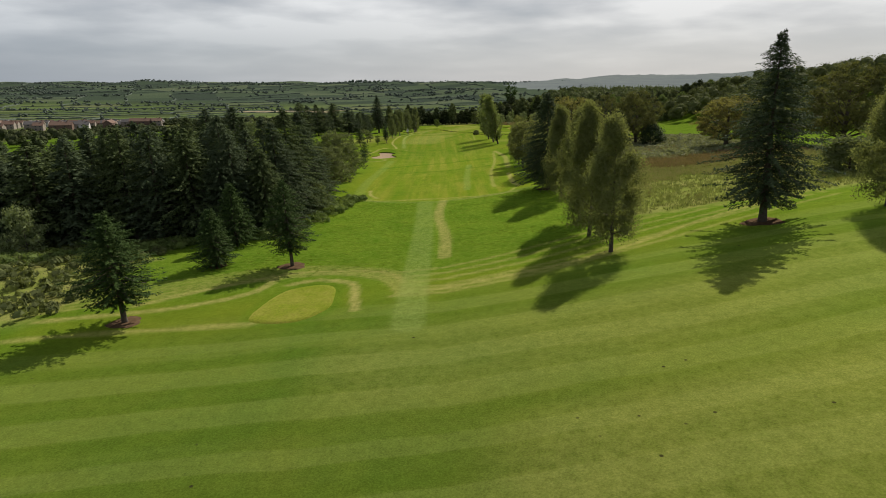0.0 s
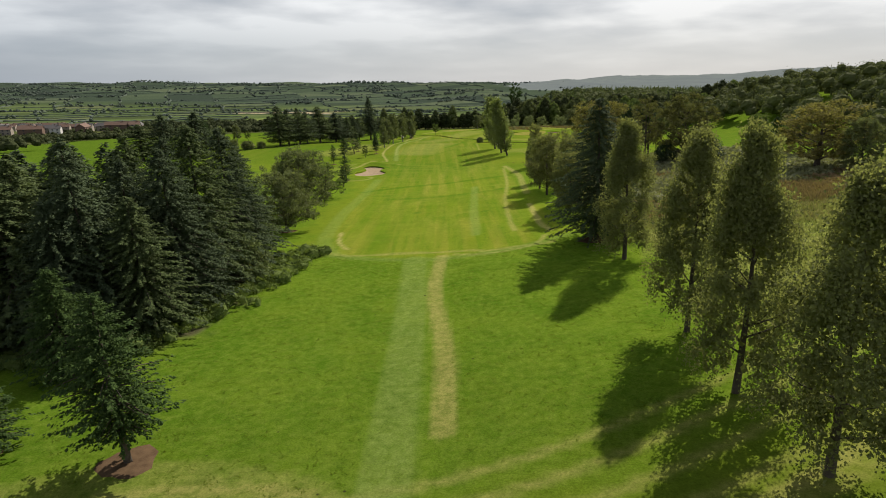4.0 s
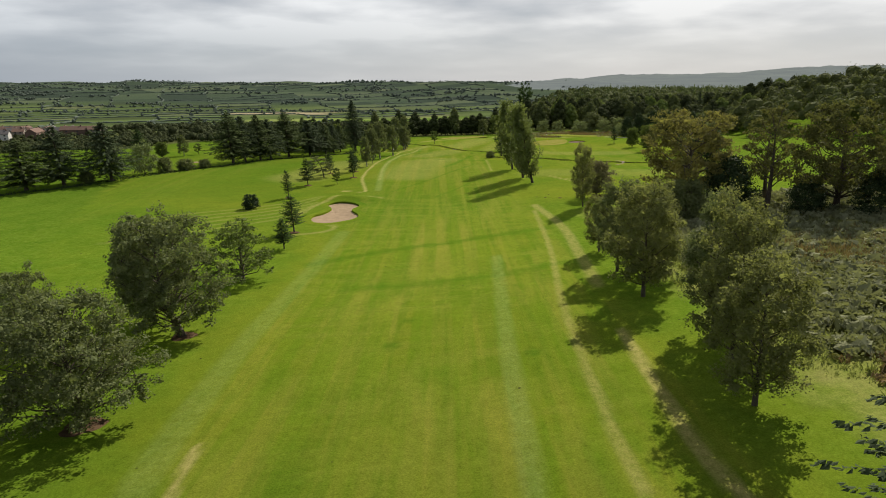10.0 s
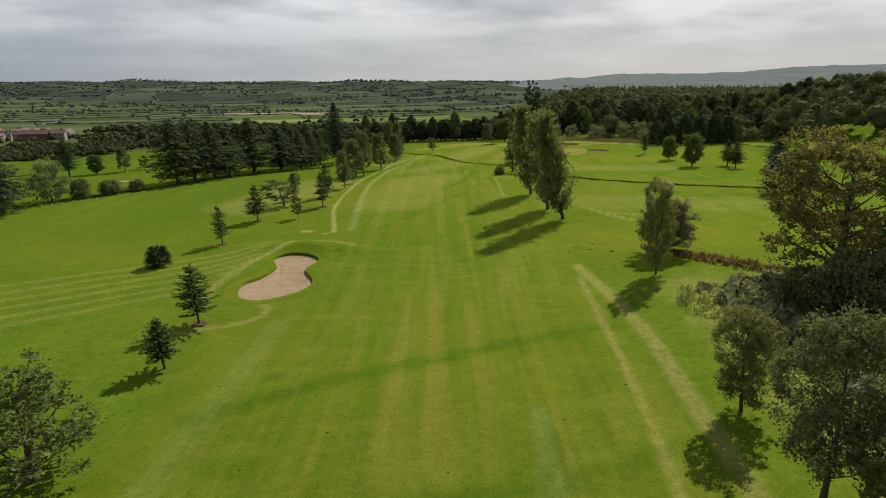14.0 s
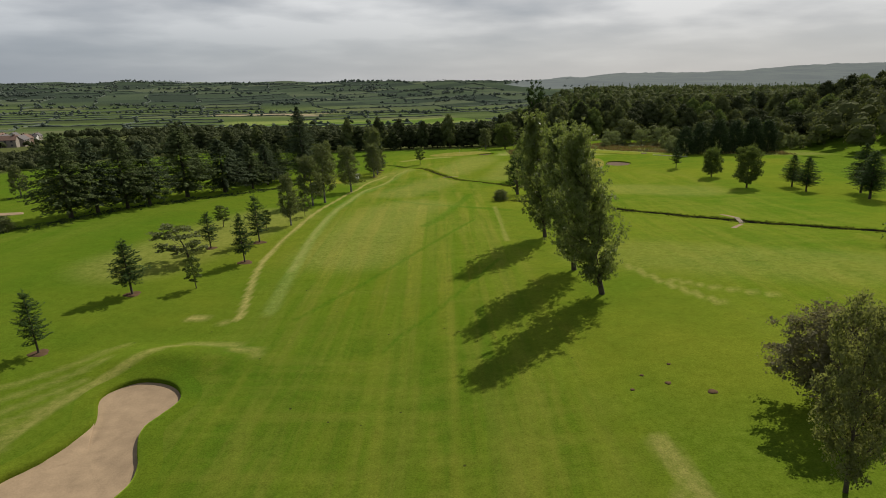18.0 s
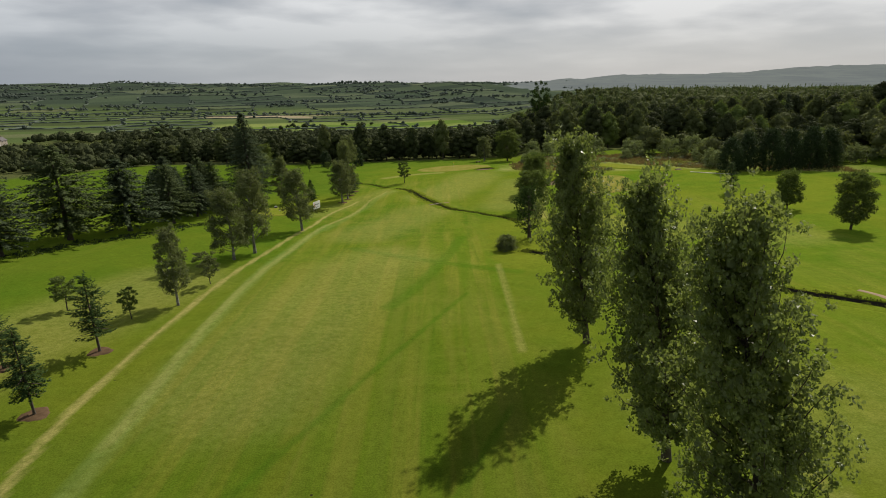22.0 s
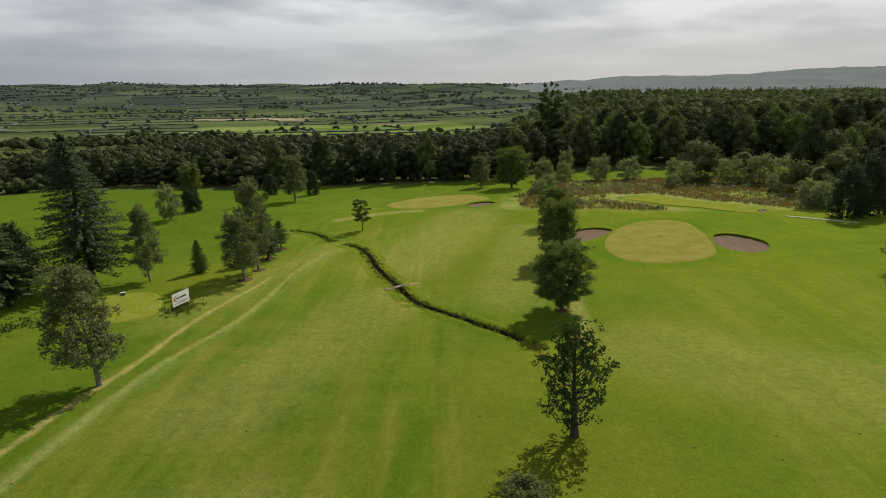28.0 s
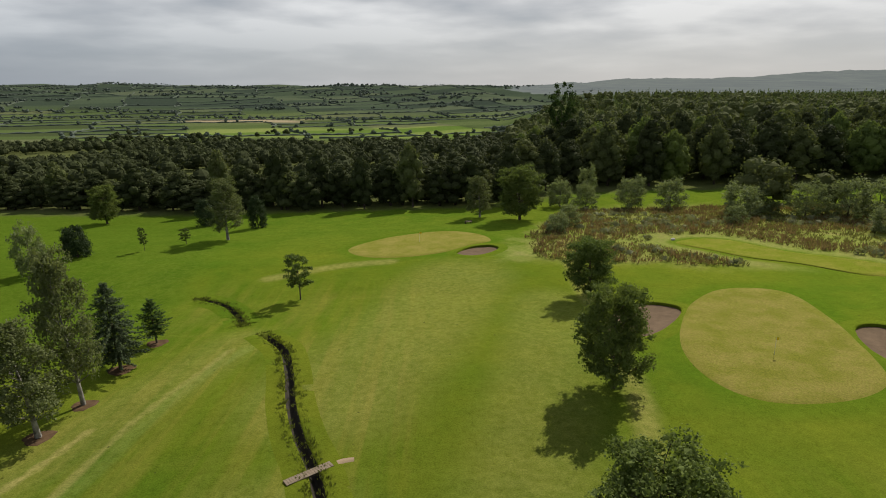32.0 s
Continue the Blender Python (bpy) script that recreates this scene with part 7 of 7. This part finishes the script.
# ---- small things ----
def mulch(x, y, r, name="mulch_ring", label="ring of bare brown soil round a tree trunk", category="mulch ring"):
    n = 18
    ang = np.linspace(0, 2 * math.pi, n, endpoint=False)
    v = [(x, y, ground_z(x, y) + 0.09)]
    for s, lift in ((0.6, 0.08), (0.9, 0.05), (1.0, -0.05)):
        for a in ang:
            q = r * s * (1 + 0.12 * math.sin(3 * a + x) + 0.06 * math.sin(7 * a + y))
            px, py = x + q * math.cos(a), y + q * math.sin(a)
            v.append((px, py, ground_z(px, py) + lift))
    f = [(0, 1 + i, 1 + (i + 1) % n) for i in range(n)]
    for k in range(2):
        f += [(1 + k * n + i, 1 + (k + 1) * n + i, 1 + (k + 1) * n + (i + 1) % n, 1 + k * n + (i + 1) % n) for i in range(n)]
    tagged(new(name, mesh_from(name, v, f, SOIL)), label, category, category + "s")


for x, y, r in ((-34.2, 58.8, 1.8), (-21.2, 79.1, 2.0), (-32.2, 80.2, 1.3), (42.3, 76.0, 2.6), (-30.2, 156.2, 1.8), (-30.2, 176.0, 1.5), (-30.0, 228.4, 1.1), (-40.7, 266.4, 1.1), (-39.7, 285.2, 1.2), (-37.5, 309.2, 1.1), (-28.5, 300.4, 1.3), (-29.9, 313.4, 1.3),
                (-19.8, 417.4, 1.4), (-19.2, 423.5, 1.3), (-20.0, 432.3, 1.6), (-19.5, 440.2, 1.4), (30.9, 398.6, 1.0), (30.3, 387.1, 0.7), (23.6, 131.0, 2.6)):
    mulch(x, y, r)


for x, y, r in ((25.4, 254.9, 0.3), (21.9, 254.2, 0.22), (28.5, 252.7, 0.45), (23.6, 256.8, 0.2), (26.8, 258.6, 0.2)):
    mulch(x, y, r, "bare_patch", "small bare patch worn into the rough turf", "bare patch")


def footbridge(a, b, width, planks, label):
    ob = new("footbridge", None)
    mid = ((a[0] + b[0]) / 2, (a[1] + b[1]) / 2)
    z = max(ground_z(*a), ground_z(*b)) + 0.08
    ob.matrix_basis = pose(mid[0], mid[1], z, 0, 0, math.degrees(math.atan2(b[1] - a[1], b[0] - a[0])))
    tagged(ob, label, "footbridge", "footbridges")
    L = math.dist(a, b)
    for s in (-1, 1):
        part("beam", box_mesh("beam", -L / 2, L / 2, s * width * 0.35 - 0.07, s * width * 0.35 + 0.07, -0.16, 0.0, WOOD_DARK, 0.01), ob)
    me = box_mesh("plank", -0.5 * L / planks + 0.01, 0.5 * L / planks - 0.01, -width / 2, width / 2, 0.0, 0.05, WOOD, 0.008)
    for k in range(planks):
        part("plank", me, ob, m=pose(-L / 2 + (k + 0.5) * L / planks, 0, 0.004 * (k % 3), 0, 0, 0.6 * ((k * 7) % 5 - 2)))


footbridge((5.1, 409.7), (8.4, 412.3), 0.8, 18, "narrow timber footbridge laid across the ditch")
footbridge((63.0, 317.4), (64.3, 322.4), 0.95, 22, "pale timber footbridge across the ditch")


def worn_path(points, width, label):
    line = open_line(points, 0.5)
    nrm = normals_2d(line, False)
    v, f = [], []
    for i, (p, n) in enumerate(zip(line, nrm)):
        w = width * (0.5 + 0.08 * math.sin(i * 0.9))
        for o, lift in ((-w - 0.15, -0.05), (-w, 0.035), (w, 0.035), (w + 0.15, -0.05)):
            x, y = p[0] + n[0] * o, p[1] + n[1] * o
            v.append((x, y, ground_z(x, y) + lift))
        if i:
            for j in range(3):
                k = 4 * (i - 1) + j
                f.append((k, k + 1, k + 5, k + 4))
    tagged(new("worn_path", mesh_from("worn_path", v, f, SAND)), label, "path", kind="structure")


worn_path([(59.4, 313.4), (60.6, 314.8), (62.0, 316.2), (62.9, 317.2)], 0.7, "short worn sandy path leading to the footbridge")
worn_path([(64.4, 322.6), (64.3, 324.2), (63.8, 325.6), (63.2, 326.8)], 0.7, "short worn sandy path leading to the footbridge")
worn_path([(8.6, 412.4), (9.3, 412.8), (10.2, 413.0)], 0.5, "short worn sandy path leading off the footbridge")


def billboard():
    ob = new("sign_board", None)
    x, y = -23.8, 401.6
    ob.matrix_basis = pose(x, y, ground_z(x, y), 0, 0, 71)
    tagged(ob, "white advertising board on timber posts with a red mark", "sign")
    for px in (-1.3, -0.45, 0.45, 1.3):
        part("post", box_mesh("post", px - 0.06, px + 0.06, 0.03, 0.15, -0.4, 2.3, WOOD_DARK, 0.01), ob)
        part("brace", box_mesh("brace", px - 0.04, px + 0.04, -0.05, 0.05, 0, 1.7, WOOD_DARK, 0.01), ob, m=pose(0, 0.95, -0.2, 32, 0, 0))
    panel = part("panel", box_mesh("panel", -1.65, 1.65, -0.012, 0.012, 0.75, 2.65, BOARD, 0.004), ob, "white printed panel")
    for z0 in (0.78, 2.56):
        part("rail", box_mesh("rail", -1.62, 1.62, 0.013, 0.03, z0, z0 + 0.06, WOOD_DARK, 0.004), ob)
    # the mark: an open crescent
    bm = bmesh.new()
    inner, outer = [], []
    for k in range(25):
        a = radians(70 + 220 * k / 24)
        th = 0.20 * math.sin(math.pi * k / 24) + 0.01
        outer.append(bm.verts.new((-0.6 + 0.80 * math.cos(a), -0.016, 1.85 + 0.46 * math.sin(a))))
        inner.append(bm.verts.new((-0.6 + (0.80 - th * 1.4) * math.cos(a), -0.016, 1.85 + (0.46 - th * 0.7) * math.sin(a))))
    for k in range(24):
        bm.faces.new((outer[k], outer[k + 1], inner[k + 1], inner[k]))
    me = bpy.data.meshes.new("mark")
    bm.to_mesh(me)
    bm.free()
    me.materials.append(RED)
    part("mark", me, panel, "red crescent mark")
    for x0, x1, z0, h in ((-0.85, -0.30, 1.74, 0.22), (-0.15, 1.05, 1.74, 0.22), (-1.3, 1.3, 1.05, 0.06), (-0.6, 1.3, 1.22, 0.05)):
        part("lettering_bar", box_mesh("lettering_bar", x0, x1, -0.022, -0.013, z0, z0 + h, INK), panel)


billboard()


def flag(x, y, label):
    ob = new("flagstick", None)
    ob.matrix_basis = pose(x, y, ground_z(x, y) + 0.07, 0, 0, 20)
    tagged(ob, label, "flag", "golf flags")
    v, q = tube([(0, 0, -0.1), (0, 0, 1.1), (0, 0, 2.13)], [0.02, 0.018, 0.015], 6)
    part("pole", quads_mesh("pole", v, q, WHITE, True), ob)
    verts = [(0.01 + 0.48 * i / 6, 0.05 * math.sin(i * 1.3), z - 0.03 * i / 6) for z in (1.76, 2.1) for i in range(7)]
    faces = [(i, i + 1, i + 8, i + 7) for i in range(6)]
    me = mesh_from("cloth", verts, faces, YELLOW)
    part("cloth", me, ob, "yellow flag cloth")
    v, q = tube([(0, 0, -0.02), (0, 0, 0.012)], [0.075, 0.075], 12)
    part("cup", quads_mesh("cup", v, q, INK, True), ob)


flag(56.1, 431.2, "yellow flag on a thin stick in the putting green")
flag(13.1, 490.0, "yellow flag on a thin stick on the far green")


def bench(x, y, rz):
    ob = new("bench", None)
    ob.matrix_basis = pose(x, y, ground_z(x, y), 0, 0, rz)
    tagged(ob, "timber slatted bench on rough grass", "bench", "benches")
    for s in (-0.75, 0.75):
        part("leg", box_mesh("leg", s - 0.05, s + 0.05, -0.22, 0.25, -0.1, 0.43, WOOD_DARK, 0.01), ob)
        part("upright", box_mesh("upright", s - 0.04, s + 0.04, 0.2, 0.28, 0.4, 0.85, WOOD_DARK, 0.01), ob)
    for k in range(4):
        part("slat", box_mesh("slat", -0.95, 0.95, -0.24 + k * 0.12, -0.14 + k * 0.12, 0.43, 0.47, WOOD, 0.008), ob)
    for k in range(2):
        part("slat", box_mesh("slat", -0.95, 0.95, 0.17, 0.2, 0.55 + k * 0.16, 0.66 + k * 0.16, WOOD, 0.008), ob)


bench(24.4, 511.3, 200)


def stone(x, y, s):
    bm = bmesh.new()
    bmesh.ops.create_icosphere(bm, subdivisions=2, radius=s)
    for v in bm.verts:
        v.co *= 1 + 0.18 * noise.noise(v.co * 2.5 / s + Vector((x, y, 0)))
        v.co.z *= 0.7
    me = bpy.data.meshes.new("boulder")
    bm.to_mesh(me)
    bm.free()
    me.materials.append(STONE)
    ob = new("boulder", me)
    ob.location = (x, y, ground_z(x, y) + 0.25 * s)
    tagged(ob, "pale boulder at the tip of the tee", "boulder", "boulders")


stone(65.0, 485.1, 0.45)


def sleepers(x, y, rz):
    ob = new("timber_stack", None)
    ob.matrix_basis = pose(x, y, ground_z(x, y), 0, 0, rz)
    tagged(ob, "three weathered timber sleepers laid beside the tee", "timber stack")
    for k in range(3):
        part("sleeper", box_mesh("sleeper", -1.3, 1.3, -0.14, 0.14, 0, 0.2, WOOD, 0.02), ob, m=pose(0.15 * k, 0.5 * k - 0.5, 0.16 * k * 0.6, 0, 0, 3 * k - 3))


sleepers(90.8, 458.3, 20)


def edging(a, b, n):
    ob = new("path_edging", None)
    ob.location = (a[0], a[1], ground_z(*a))
    tagged(ob, "row of pale concrete edging slabs beside the path", "edging")
    me = box_mesh("slab", -0.5 * math.dist(a, b) / n + 0.02, 0.5 * math.dist(a, b) / n - 0.02, -0.25, 0.25, -0.1, 0.16, STONE, 0.015)
    for k in range(n):
        f = (k + 0.5) / n
        x, y = a[0] + (b[0] - a[0]) * f, a[1] + (b[1] - a[1]) * f
        part("slab", me, ob, m=pose(x - a[0], y - a[1], ground_z(x, y) - ground_z(*a), 0, 0, math.degrees(math.atan2(b[1] - a[1], b[0] - a[0])) + (k % 3 - 1)))


edging((92.2, 451.2), (103.0, 443.0), 11)


sheet("bunker", closed([(-100.0, 339.6), (-97.0, 339.0), (-93.8, 340.6), (-94.6, 342.6), (-98.0, 342.2), (-100.6, 341.4)]), SAND, 0.09, "shallow bunker of pale sand on the neighbouring lawn", "bunker")
sheet("tee", closed([(-41.5, 403.8), (-37.5, 409.7), (-32.1, 410.5), (-27.6, 403.8), (-26.7, 398.1), (-31.4, 395.0), (-37.8, 397.2)]), TEE, 0.08, "mown tee beside the sign board", "tee")


def tee_marker(x, y):
    bm = bmesh.new()
    bmesh.ops.create_uvsphere(bm, u_segments=14, v_segments=9, radius=0.13)
    for v in bm.verts:
        v.co.z = max(v.co.z, -0.06)
    me = bpy.data.meshes.new("tee_marker")
    bm.to_mesh(me)
    bm.free()
    me.materials.append(WHITE)
    ob = new("tee_marker", me)
    ob.location = (x, y, ground_z(x, y) + 0.14)
    tagged(ob, "small white plastic ball marking the tee", "tee marker", "tee markers")


tee_marker(-33.6, 402.4)
tee_marker(-28.3, 401.3)


def tee_block(x, y, rz):
    """A low block with a sloping plate that names the hole."""
    ob = new("tee_block", None)
    ob.matrix_basis = pose(x, y, ground_z(x, y) + 0.06, 0, 0, rz)
    tagged(ob, "low grey stone block with a sloping plate beside the tee", "tee block")
    part("block", box_mesh("block", -0.4, 0.4, -0.22, 0.22, -0.15, 0.5, STONE, 0.03), ob)
    part("plate", box_mesh("plate", -0.32, 0.32, -0.012, 0.012, 0.0, 0.36, INK, 0.005), ob, "dark plate", pose(0, -0.235, 0.08, 0, 0, 0))


tee_block(-36.4, 409.1, 30)
wild = [(-23.8 + rng.normal(0, 1.0), 401.8 + rng.normal(0, 1.5), rng.uniform(0.6, 1.3)) for _ in range(170)]
tagged(new("sign_grass", tufts("sign_grass", wild, BANK, 41, 10, 0.34, 0.3, 0.05)), "uncut grass round the feet of the sign board", "rough grass", kind="stuff")
